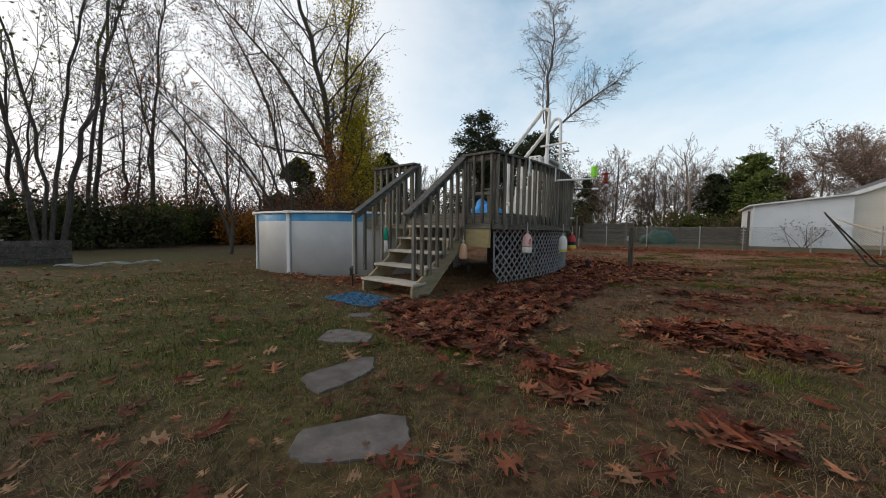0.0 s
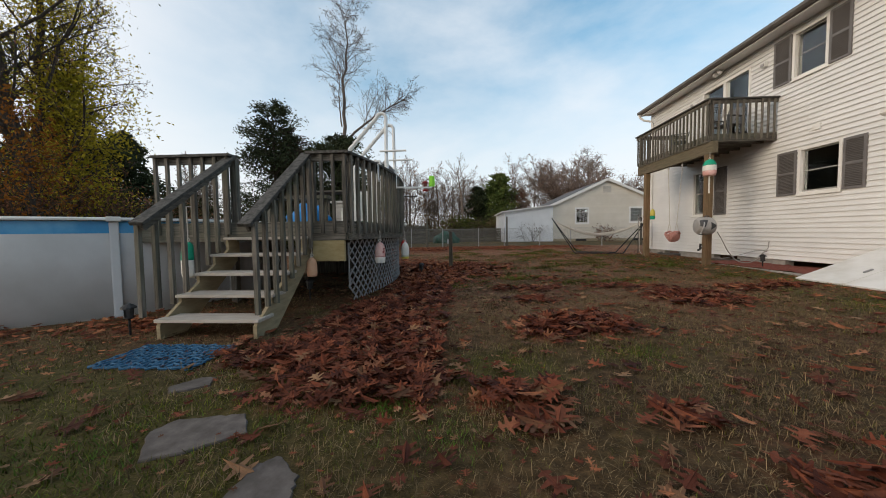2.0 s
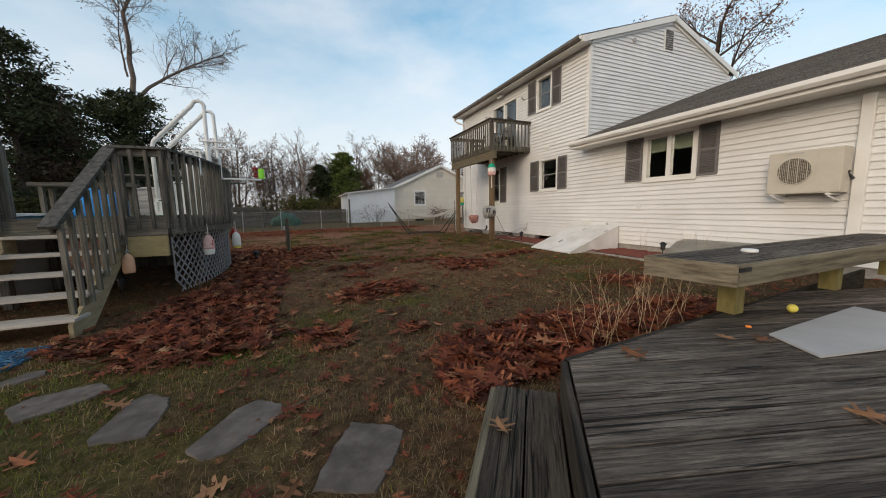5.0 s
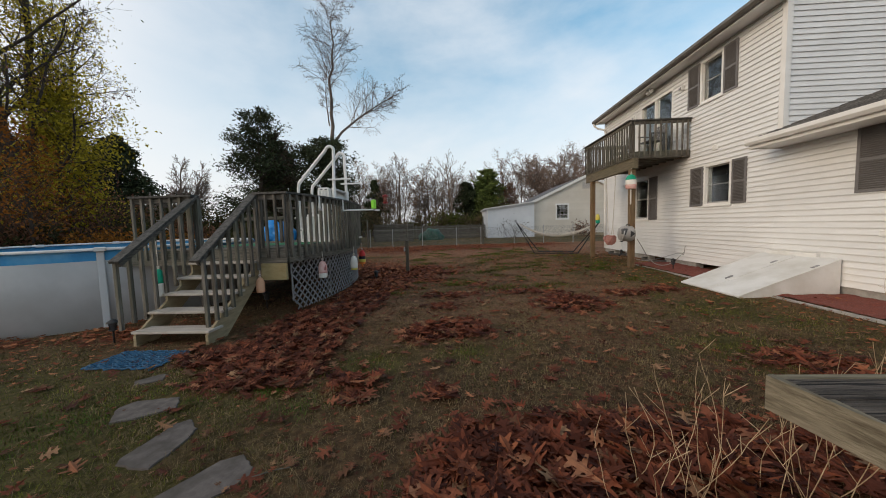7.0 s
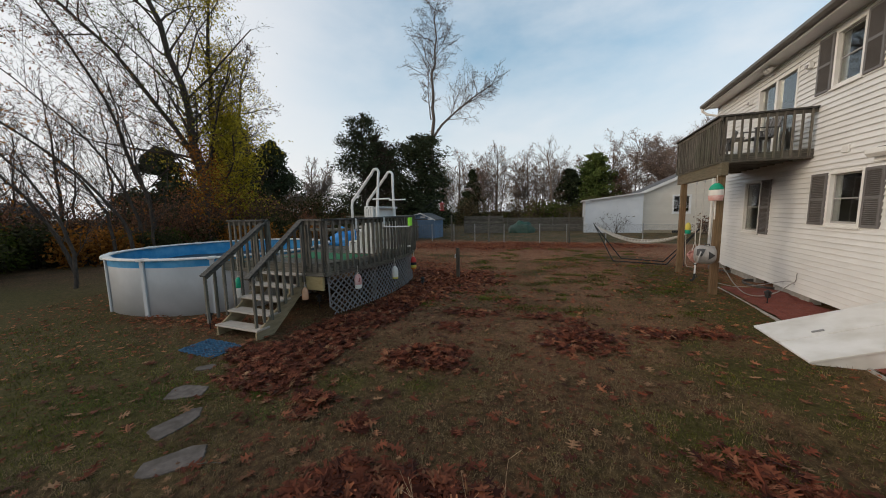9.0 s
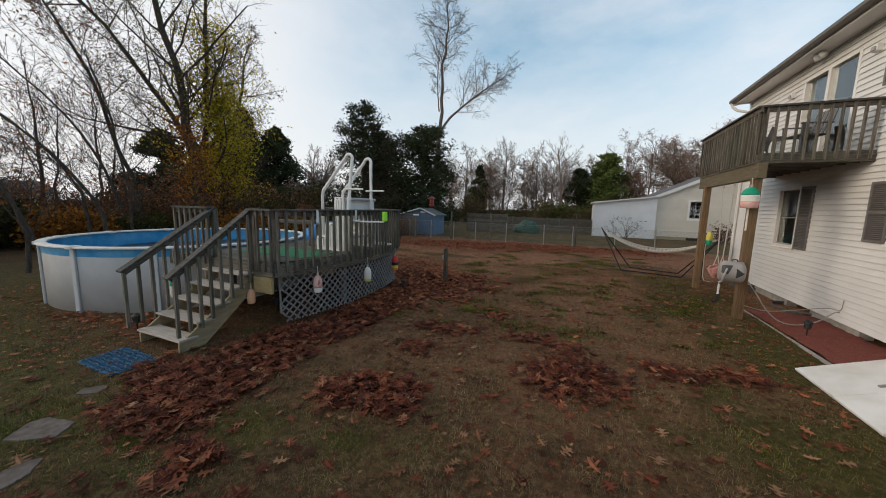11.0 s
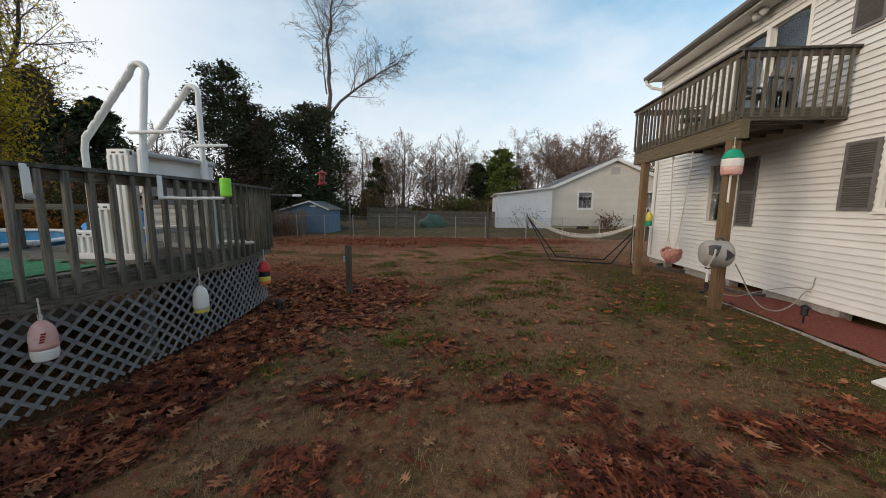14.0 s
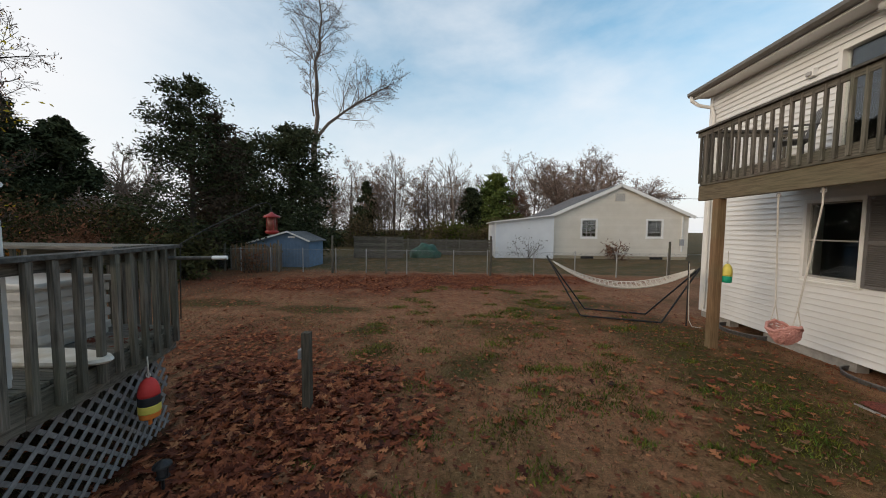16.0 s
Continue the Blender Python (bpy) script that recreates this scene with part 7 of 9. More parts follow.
# hedge of dark shrubs along the lot's edge
SH = [shrub(71 + k, 2.0, 1.5, (LDRK, LDRK, LGRN, LORA, LRUS)[k], 1700, 0.145) for k in range(5)]
rs_ = random.Random(9)
for k in range(46):
    a = radians(168 + k * 3.1 + rs_.uniform(-1, 1)) if k < 15 else radians(168 - (k - 15) * 1.55 + rs_.uniform(-1, 1))
    dd = rs_.uniform(17.5, 20) if k < 15 else rs_.uniform(20, 25)
    kind_ = rs_.choice((0, 0, 1, 1, 0, 1, 2, 4)) if k < 15 else rs_.choice((0, 1, 2, 3, 0, 4))
    sc = rs_.uniform(0.75, 1.2) if k < 15 else rs_.uniform(0.6, 1.05)
    plant_at("shrub", ("dense dark green shrub", "dense dark green shrub", "olive green shrub", "orange-leaved shrub", "rust-brown shrub")[kind_] + " in the boundary hedge", "shrub", SH[kind_], 0.2 + dd * math.cos(a), -1.7 + dd * math.sin(a), None, sc, rs_.uniform(0, 6), "boundary shrubs")

THICK = shrub(76, 3.4, 2.2, LDRK, 2200, 0.135, 16)
THICKR = shrub(77, 3.0, 2.2, LRUS, 1500, 0.09, 26)
for k in range(22):
    a = radians(152 + k * 2.3 + rs_.uniform(-.8, .8))
    dd = rs_.uniform(20.5, 24)
    plant_at("shrub", ("tall dark thicket", "twiggy brown thicket")[k % 3 == 2] + " at the lot's edge", "shrub", THICKR if k % 3 == 2 else THICK, 0.2 + dd * math.cos(a), -1.7 + dd * math.sin(a), None, rs_.uniform(0.35, 0.6), rs_.uniform(0, 6), "tall thickets")

for k in range(16):
    x, y = -27.5 + 0.35 * k + rs_.uniform(-1, 1), 4.5 + k * 0.95 + rs_.uniform(-.8, .8)
    plant_at("shrub", ("tall dark thicket", "twiggy brown thicket")[k % 3 == 2] + " under the yellow trees", "shrub", THICKR if k % 3 == 2 else THICK, x, y, None, rs_.uniform(0.55, 0.9), rs_.uniform(0, 6), "undergrowth below the tall trees")

for k in range(16):
    a = radians(141 + k * 2.6 + rs_.uniform(-1, 1))
    dd = rs_.uniform(22.5, 26)
    plant_at("shrub", "tall tangled brown thicket of bare twigs", "shrub", THICKR, 0.2 + dd * math.cos(a), -1.7 + dd * math.sin(a), None, rs_.uniform(0.9, 1.4), rs_.uniform(0, 6), "twiggy thickets in the woods")

# evergreens and the tall bare tree behind the shed
x_, y_ = -13.1, 20.2
plant_at("red_cedar", "tall ragged dark red cedar", "tree", conifer(81, 9.6, 3.1, NEED, 15000, 0.06, 0.06, 0.12, 0.5, -0.05), x_, y_)
plant_at("red_cedar", "rust-tinged open red cedar", "tree", conifer(82, 8.4, 1.9, NEEDR, 8000, 0.08, 0.08, 0.11, 0.5), x_ + 0.6, y_ + 1.2)
plant_at("arborvitae", "broad dense dark evergreen behind the shed", "tree", conifer(83, 9.0, 3.3, NEED, 17000, 0.02, 0.03, 0.15, 0.30, -0.5), -11.2, 26.4)
plant_at("arborvitae", "dense dark evergreen beside the broad one", "tree", conifer(84, 8.0, 2.4, NEED, 12000, 0.02, 0.03, 0.15, 0.36, -0.4), -14.4, 25.4)
def forked_tree(seed):
    """A tall trunk that splits high up into an upright leader and a slanting limb."""
    t = Plant(seed)
    fan = {"kids": (16, 8, 5), "ratio": (0.30, 0.5, 0.55), "levels": 3, "wig": 0.17, "angle": (28, 62), "start": (0.2, 0.12, 0.1, 0.1), "up": (0.0, 0.02, 0.02, 0.01, 0.01), "thin": 0.55, "rmin": 0.0095}
    t.limb([Vector((0, 0, -0.3)), Vector((0.1, 0, 4)), Vector((0.0, 0.1, 8)), Vector((0.1, 0, 10.6))], 0.36, 0.25, 9)
    curved(t, 0.3, 0, 25.5, 0.19, (-0.03, 0), (0.0026, 0), {**fan, "kids": (30, 9, 6), "ratio": (0.19, 0.5, 0.55), "start": (0.42, 0.12, 0.1, 0.1)}, 0.25, 10.2)
    t.grow(Vector((0.1, 0, 12.8)), Vector((-0.22, -0.1, 1)).normalized(), 5.5, 0.08, 0, {**fan, "kids": (14, 8, 5)})
    t.grow(Vector((0.15, 0, 10.4)), Vector((0.56, 0.1, 0.80)).normalized(), 9.8, 0.16, 0, {**fan, "start": (0.3, 0.12, 0.1, 0.1), "kids": (20, 9, 6), "ratio": (0.46, 0.5, 0.5), "wig": 0.15, "up": (-0.02, 0.10, 0.04, 0.02, 0.02)})
    for i in range(500):
        q, _ = t.r.choice(t.tips)
        t.blade(q + Vector((t.r.gauss(0, .2), t.r.gauss(0, .2), t.r.gauss(0, .2))), 0.11)
    return t.meshes(LRUS, BARKM)


plant_at("tall_bare_tree", "tall pale bare tree forking high above the evergreens", "tree", forked_tree(91), -15.0, 38.3, None, 1.1)

# distant tree line beyond the fence
FAR = [lace_tree(101 + k, ((0, 0, 10.5, 0.15, (0.01 * k, 0), (0, 0)), (0.3, 0.2, 8.5, 0.09, (0.09, 0.03 * k), (0, 0))), {"kids": (15, 7, 5), "ratio": (0.46 + 0.08 * (k % 2), 0.5, 0.5), "angle": (30, 60 + 10 * (k % 2)), "rmin": 0.015, "start": (0.2, 0.15, 0.1, 0.1)}, 900, (LRUS, LPINK, LORA)[k], 0.11, 2.0, bark=(BARKP, BARKM, BARKM)[k]) for k in range(3)]
rf_ = random.Random(12)
for k in range(26):
    x = -22 + k * 1.28 + rf_.uniform(-.6, .6)
    plant_at("bare_tree", "distant bare tree in the far tree line", "tree", FAR[k % 3], x, rf_.uniform(46, 60), 0, rf_.uniform(0.75, 1.15), rf_.uniform(0, 6), "far tree line")
FSH = shrub(131, 2.6, 2.2, LBRN, 2200, 0.13, 20)
FSG = shrub(132, 2.2, 2.2, LGRN, 2200, 0.14, 18)
for k in range(34):
    plant_at("shrub", "brown undergrowth shrub in the far tree line", "shrub", FSH if k % 2 else FSG, -30 + k * 1.5 + rf_.uniform(-.5, .5), rf_.uniform(41, 47), 0, rf_.uniform(0.8, 1.5), rf_.uniform(0, 6), "far undergrowth")
plant_at("small_spruce", "small dark pointed spruce in the distance", "tree", conifer(141, 8.2, 3.0, NEED, 8000, 0.35, 0.04, 0.2, 1.3), -11.6, 46)
plant_at("dark_pine", "dark pine in the far distance", "tree", conifer(142, 7.8, 2.9, NEED, 7000, 0.05, 0.1, 0.22, 0.8), 2.0, 49.5)
plant_at("green_pine", "sunlit green pine beyond the neighbour's lean-to", "tree", conifer(143, 9.9, 3.5, NEEDG, 13000, 0.0, 0.06, 0.22, 0.6), 5.4, 50.5)
plant_at("brown_tree", "small russet-leaved tree far off", "tree", bare(144, 6.5, 0.14, (0, 0), {**GANGLY, "start": (0.1, 0.2, 0.1, 0.1)}, 4000, LRUS, 0.15, 0.1), 9.0, 50)
def dome_tree(seed, rx, h, limbs, leaves, leafmat, bark):
    """A broad old tree: a short trunk and many long limbs that end on a dome, with fine twigs."""
    t = Plant(seed)
    rn = t.r
    prm = {"kids": (13, 8, 6), "ratio": (0.40, 0.5, 0.5), "levels": 3, "wig": 0.10, "angle": (22, 52), "start": (0.25, 0.15, 0.1, 0.1), "up": (0.03, 0.05, 0.05, 0.03, 0.02), "thin": 0.55, "rmin": 0.013}
    t.limb([Vector((0, 0, -0.3)), Vector((0.05, 0, 1.0)), Vector((0, 0.05, 2.4))], 0.5, 0.4, 9)
    for k in range(limbs):
        az, el = k * 2.4 + rn.uniform(-0.3, 0.3), radians(18 + 66 * ((k * 0.618) % 1.0))
        d = Vector((math.cos(az) * math.cos(el), math.sin(az) * math.cos(el), math.sin(el)))
        ln = 0.86 / math.sqrt((math.cos(el) / rx) ** 2 + (math.sin(el) / (h - 2)) ** 2)
        t.grow(Vector((0, 0, rn.uniform(1.4, 2.4))), d, ln * rn.uniform(0.88, 1.05), 0.17, 0, prm)
    for i in range(leaves):
        q, _ = rn.choice(t.tips)
        t.blade(q + Vector((rn.gauss(0, .25), rn.gauss(0, .25), rn.gauss(0, .25))), 0.10)
    return t.meshes(leafmat, bark)


plant_at("maple", "broad round-headed bare tree with russet leaves behind the house", "tree", dome_tree(145, 9.0, 13.2, 19, 24000, LPINK, BARKP), 16.3, 48.5, None, 1.28, 0.0, "", 1.02)
plant_at("bare_tree", "round-headed bare grey tree in the distance", "tree", dome_tree(92, 3.4, 9.6, 15, 0, None, BARKP), -27.3, 29.7)
plant_at("stark_tree", "stark bare tree with upright limbs in the distance", "tree", bare(146, 11.0, 0.2, (0, 0), {"kids": (8, 6, 4), "ratio": (0.42, 0.45, 0.5), "angle": (20, 45), "start": (0.4, 0.2, 0.1, 0.1), "rmin": 0.014}, 0, None, bark=BARKP), -0.4, 47)
plant_at("oak", "russet-leaved oak rising behind the house", "tree", bare(147, 15.5, 0.4, (0, 0), {"kids": (13, 8, 6), "ratio": (0.55, 0.5, 0.5), "angle": (30, 62), "wig": 0.1}, 3600, LRUS, 0.13, 0.3), 31.0, 15.5)
for k in range(5):
    plant_at("bare_tree", "bare tree far behind the house", "tree", FAR[k % 3], 42 - k * 2.0 + rf_.uniform(-3, 3), 10 + k * 9, 0, rf_.uniform(0.9, 1.3), rf_.uniform(0, 6), "trees east of the house")

# dark evergreens and brush between the pool and the shed
for k in range(10):
    x = -20.5 + k * 0.85
    plant_at("shrub", ("rust-brown leafy brush", "dark tangled brush")[k % 2] + " behind the yard fence", "shrub", SH[4 if k % 2 == 0 else 0], x, 21.5 + rs_.uniform(-1, 2.0) - 0.25 * abs(x + 12), None, rs_.uniform(0.7, 1.1), rs_.uniform(0, 6), "brush behind the fence")

for k in range(12):
    plant_at("shrub", ("tall dark thicket", "twiggy brown thicket")[k % 3 == 1] + " beyond the yard", "shrub", THICKR if k % 3 == 1 else THICK, -27.5 + k * 1.2 + rs_.uniform(-.5, .5), 22.5 + rs_.uniform(-1, 3.0), None, rs_.uniform(0.9, 1.3), rs_.uniform(0, 6), "thickets beyond the yard")
# ---- yard things ----
def stepping_stone(pts, z=None):
    cx, cy = sum(p[0] for p in pts) / len(pts), sum(p[1] for p in pts) / len(pts)
    root = thing("stepping_stone", "flat grey slate stepping stone sunk in the lawn", "stepping stone", group="stepping stones")
    bm = bmesh.new()
    out = []
    n = len(pts)
    for i in range(n):
        a, b = pts[i], pts[(i + 1) % n]
        for k in range(5):
            f = k / 5
            out.append((a[0] + (b[0] - a[0]) * f + random.uniform(-.008, .008), a[1] + (b[1] - a[1]) * f + random.uniform(-.008, .008)))
    zt = ground(cx, cy) + 0.012
    rings = [[bm.verts.new((cx + (x - cx) * s, cy + (y - cy) * s, zz)) for x, y in out] for s, zz in ((1.0, zt - 0.06), (1.0, zt - 0.008), (0.975, zt))]
    for q, s in zip(rings, rings[1:]):
        for k in range(len(out)):
            bm.faces.new((q[k], q[(k + 1) % len(out)], s[(k + 1) % len(out)], s[k]))
    bm.faces.new(rings[-1])
    part("slab", bm, STONE, root)


STONES = [[(-1.03, -0.93), (-0.92, -1.06), (-0.81, -1.05), (-0.69, -0.95), (-0.54, -0.74), (-0.57, -0.66), (-0.72, -0.54), (-0.83, -0.60)],
          [(-1.58, -0.58), (-1.55, -0.65), (-1.34, -0.69), (-1.27, -0.67), (-1.27, -0.36), (-1.30, -0.25), (-1.44, -0.12), (-1.53, -0.18), (-1.55, -0.42)],
          [(-2.26, 0.02), (-2.10, -0.20), (-1.94, -0.13), (-1.72, 0.04), (-1.85, 0.21), (-2.02, 0.18), (-2.20, 0.14)],
          [(-2.63, 0.53), (-2.54, 0.45), (-2.35, 0.56), (-2.40, 0.69), (-2.50, 0.69)],
          [(-0.40, -1.51), (-0.14, -1.64), (0.00, -1.47), (0.10, -1.29), (0.02, -1.19), (-0.17, -1.09), (-0.28, -1.25)]]
for st in STONES:
    stepping_stone(st)

st_ = thing("stick", "pale broken stick lying on the grass", "stick")
part("wood", tube(bmesh.new(), [(-0.57, -0.80, ground(-.6, -.84) + 0.02), (-0.50, -0.77, ground(-.5, -.8) + 0.025), (-0.41, -0.71, ground(-.4, -.74) + 0.022), (-0.31, -0.68, ground(-.3, -.7) + 0.018)], 0.006, 7, True, 0.004), WX, st_)


def near_deck():
    root = thing("patio_deck", "low dark weathered plank deck with a step", "deck")
    z = 0.31
    c = Vector((0.94, -1.655, 0))
    diag = Vector((-0.615, -0.79, 0)).normalized()
    nd = Vector((-0.79, 0.615, 0)).normalized()
    rot = Matrix.Translation((1.5, -2.2, 0)) @ Matrix.Rotation(radians(-17), 4, "Z")
    for i in range(-9, 26):
        bm = cube(-4.5, 6, -i * 0.142 + 0.0, -i * 0.142 + 0.134, z - 0.035, z, 0.004)
        inv = rot.inverted()
        for co, no in ((c, Vector((-0.07, 1, 0)).normalized()), (c, nd), (Vector((6, 0, 0)), Vector((1, 0, 0))), (Vector((0, -5.5, 0)), Vector((0, -1, 0)))):
            r = bmesh.ops.bisect_plane(bm, geom=bm.verts[:] + bm.edges[:] + bm.faces[:], plane_co=inv @ co, plane_no=inv.to_3x3() @ no, clear_outer=True)
            es = [e for e in r["geom_cut"] if isinstance(e, bmesh.types.BMEdge)]
            if es:
                bmesh.ops.edgeloop_fill(bm, edges=es)
        if len(bm.faces) > 3:
            part("deck_board", bm, DARKX, root).matrix_world = rot
        else:
            bm.free()
    far = c + diag * 4.6
    o = nd * 0.027
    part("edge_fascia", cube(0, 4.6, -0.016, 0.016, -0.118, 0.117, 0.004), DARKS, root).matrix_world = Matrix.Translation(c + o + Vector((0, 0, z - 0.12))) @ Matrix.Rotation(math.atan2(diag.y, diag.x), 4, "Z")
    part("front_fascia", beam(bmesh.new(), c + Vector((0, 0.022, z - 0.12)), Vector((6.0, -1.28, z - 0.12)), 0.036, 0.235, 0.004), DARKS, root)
    # lower step along the slanting side
    turn = Matrix.Rotation(math.atan2(diag.y, diag.x), 4, "Z")
    for k in range(2):
        w = 0.165
        off = nd * (0.055 + w * (k + 0.5) + 0.008 * k)
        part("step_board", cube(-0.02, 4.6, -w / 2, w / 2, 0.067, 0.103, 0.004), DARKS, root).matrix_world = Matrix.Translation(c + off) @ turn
    off = nd * 0.41
    part("step_fascia", cube(0, 4.6, -0.018, 0.018, -0.103, 0.102, 0.004), BENCHW, root).matrix_world = Matrix.Translation(c + off) @ turn
    part("step_end", beam(bmesh.new(), c + nd * 0.05 - diag * 0.04 + Vector((0, 0, -0.02)), c + nd * 0.40 - diag * 0.04 + Vector((0, 0, -0.02)), 0.036, 0.17, 0.004), WX, root)
    bench = thing("deck_bench", "weathered wooden bench along the patio deck edge", "bench")
    zt = 0.755
    x0, x1 = 2.17, 6.0
    for k in range(3):
        y = -1.745 + 0.163 * k
        part("seat_plank", cube(x0 + 0.02 - 0.05 * k / 2, x1, y, y + 0.157, zt - 0.036, zt, 0.004), DARKX, bench)
    part("front_skirt", cube(x0 + 0.06, x1, -1.79, -1.752, zt - 0.15, zt - 0.002, 0.004), BENCHW, bench)
    part("rear_skirt", cube(x0 - 0.03, x1, -1.253, -1.215, zt - 0.15, zt - 0.002, 0.004), BENCHW, bench)
    part("end_skirt", beam(bmesh.new(), (x0 + 0.035, -1.79, zt - 0.076), (x0 - 0.05, -1.215, zt - 0.076), 0.036, 0.15, 0.004), BENCHY, bench)
    part("corner_bracket", cube(x0 + 0.03, x0 + 0.16, -1.80, -1.79, zt - 0.05, zt - 0.02, 0.002), BLACKM, bench)
    for x in (2.66, 4.3, 5.7):
        part("leg", cube(x - 0.06, x + 0.06, -1.60, -1.48, z, zt - 0.037, 0.005), MOSSY, bench)
    dish = thing("jar_lid", "white round jar lid on the bench", "lid")
    part("disc", lathe(bmesh.new(), [(0.05, zt + 0.001), (0.055, zt + 0.006), (0.055, zt + 0.02), (0.048, zt + 0.026)], 18, Matrix.Translation((2.95, -1.5, 0))), WPLAST, dish)
    sheet = thing("panel_sheet", "pale loose sheet lying on the patio deck", "sheet")
    bm = bmesh.new()
    vs = [bm.verts.new((x, y, z + 0.004)) for x, y in ((2.32, -1.92), (2.16, -2.2), (3.5, -2.5), (3.6, -1.9))]
    bm.faces.new(vs)
    r = bmesh.ops.extrude_face_region(bm, geom=bm.faces[:])
    bmesh.ops.translate(bm, verts=[v for v in r["geom"] if isinstance(v, bmesh.types.BMVert)], vec=(0, 0, 0.012))
    bmesh.ops.recalc_face_normals(bm, faces=bm.faces[:])
    part("sheet", bm, GPLAST, sheet)
    for nm, lab, x, y, r_, m in (("tennis_ball", "yellow-green ball under the bench", 3.05, -1.75, 0.033, YFOAM), ("bottle_cap", "small orange cap on the deck boards", 2.35, -1.80, 0.017, OFOAM)):
        b = thing(nm, lab, "ball" if "ball" in nm else "cap")
        bm = bmesh.new()
        bmesh.ops.create_uvsphere(bm, u_segments=16, v_segments=10, radius=r_, matrix=Matrix.Translation((x, y, z + r_ * 0.98)) @ Matrix.Diagonal((1, 1, 1 if "ball" in nm else 0.6, 1)))
        part("body", bm, m, b, smooth=True)


near_deck()


def dry_weeds(cx, cy, n, seed):
    root = thing("dry_weed_clump", "clump of tall pale dead weed stalks among leaves", "weeds", (cx, cy, ground(cx, cy)), "dead weed clumps")
    rn = random.Random(seed)
    for i in range(n):
        x, y = rn.gauss(0, 0.16), rn.gauss(0, 0.10)
        h = rn.uniform(0.35, 0.78)
        dx, dy, bow, ph = rn.gauss(0, 0.15), rn.gauss(0, 0.15), rn.gauss(0, 0.05), rn.uniform(0, 6.28)
        pts = [(x + dx * f * h * 1.3 + bow * math.sin(f * 3.4) * math.cos(ph) + rn.gauss(0, 0.004), y + dy * f * h * 1.3 + bow * math.sin(f * 3.4) * math.sin(ph), h * f) for f in [i / 8 for i in range(9)]]
        bm = bmesh.new()
        tube(bm, pts, 0.0026, 6, True, 0.0012)
        for k in range(rn.randint(1, 4)):
            q = Vector(pts[rn.randint(3, 8)])
            tube(bm, [q, q + Vector((rn.gauss(0, .05), rn.gauss(0, .05), rn.uniform(.03, .14)))], 0.0014, 4)
        part("stalk", bm, mat("dead_stalk", (0.28, 0.19, 0.11), (0.50, 0.37, 0.23), 8, rough=0.9, bump=0), root)


for k_, (wx_, wy_, wn_) in enumerate(((1.70, -0.98, 4), (2.0, -1.0, 9), (2.35, -0.95, 9), (2.75, -0.9, 7), (3.2, -0.75, 5), (6.6, 0.7, 6), (7.2, 2.3, 4))):
    dry_weeds(wx_, wy_, wn_, 300 + k_)


def yard_post():
    root = thing("yard_post", "short grey wooden post standing in the lawn", "post")
    x, y = -0.865, 7.73
    part("post", cube(x - 0.05, x + 0.05, y - 0.05, y + 0.05, -0.3, 0.96, 0.006), POSTD, root)
    part("outlet_box", cube(x - 0.10, x - 0.052, y - 0.045, y + 0.035, 0.62, 0.74, 0.006), GALV, root)


yard_post()


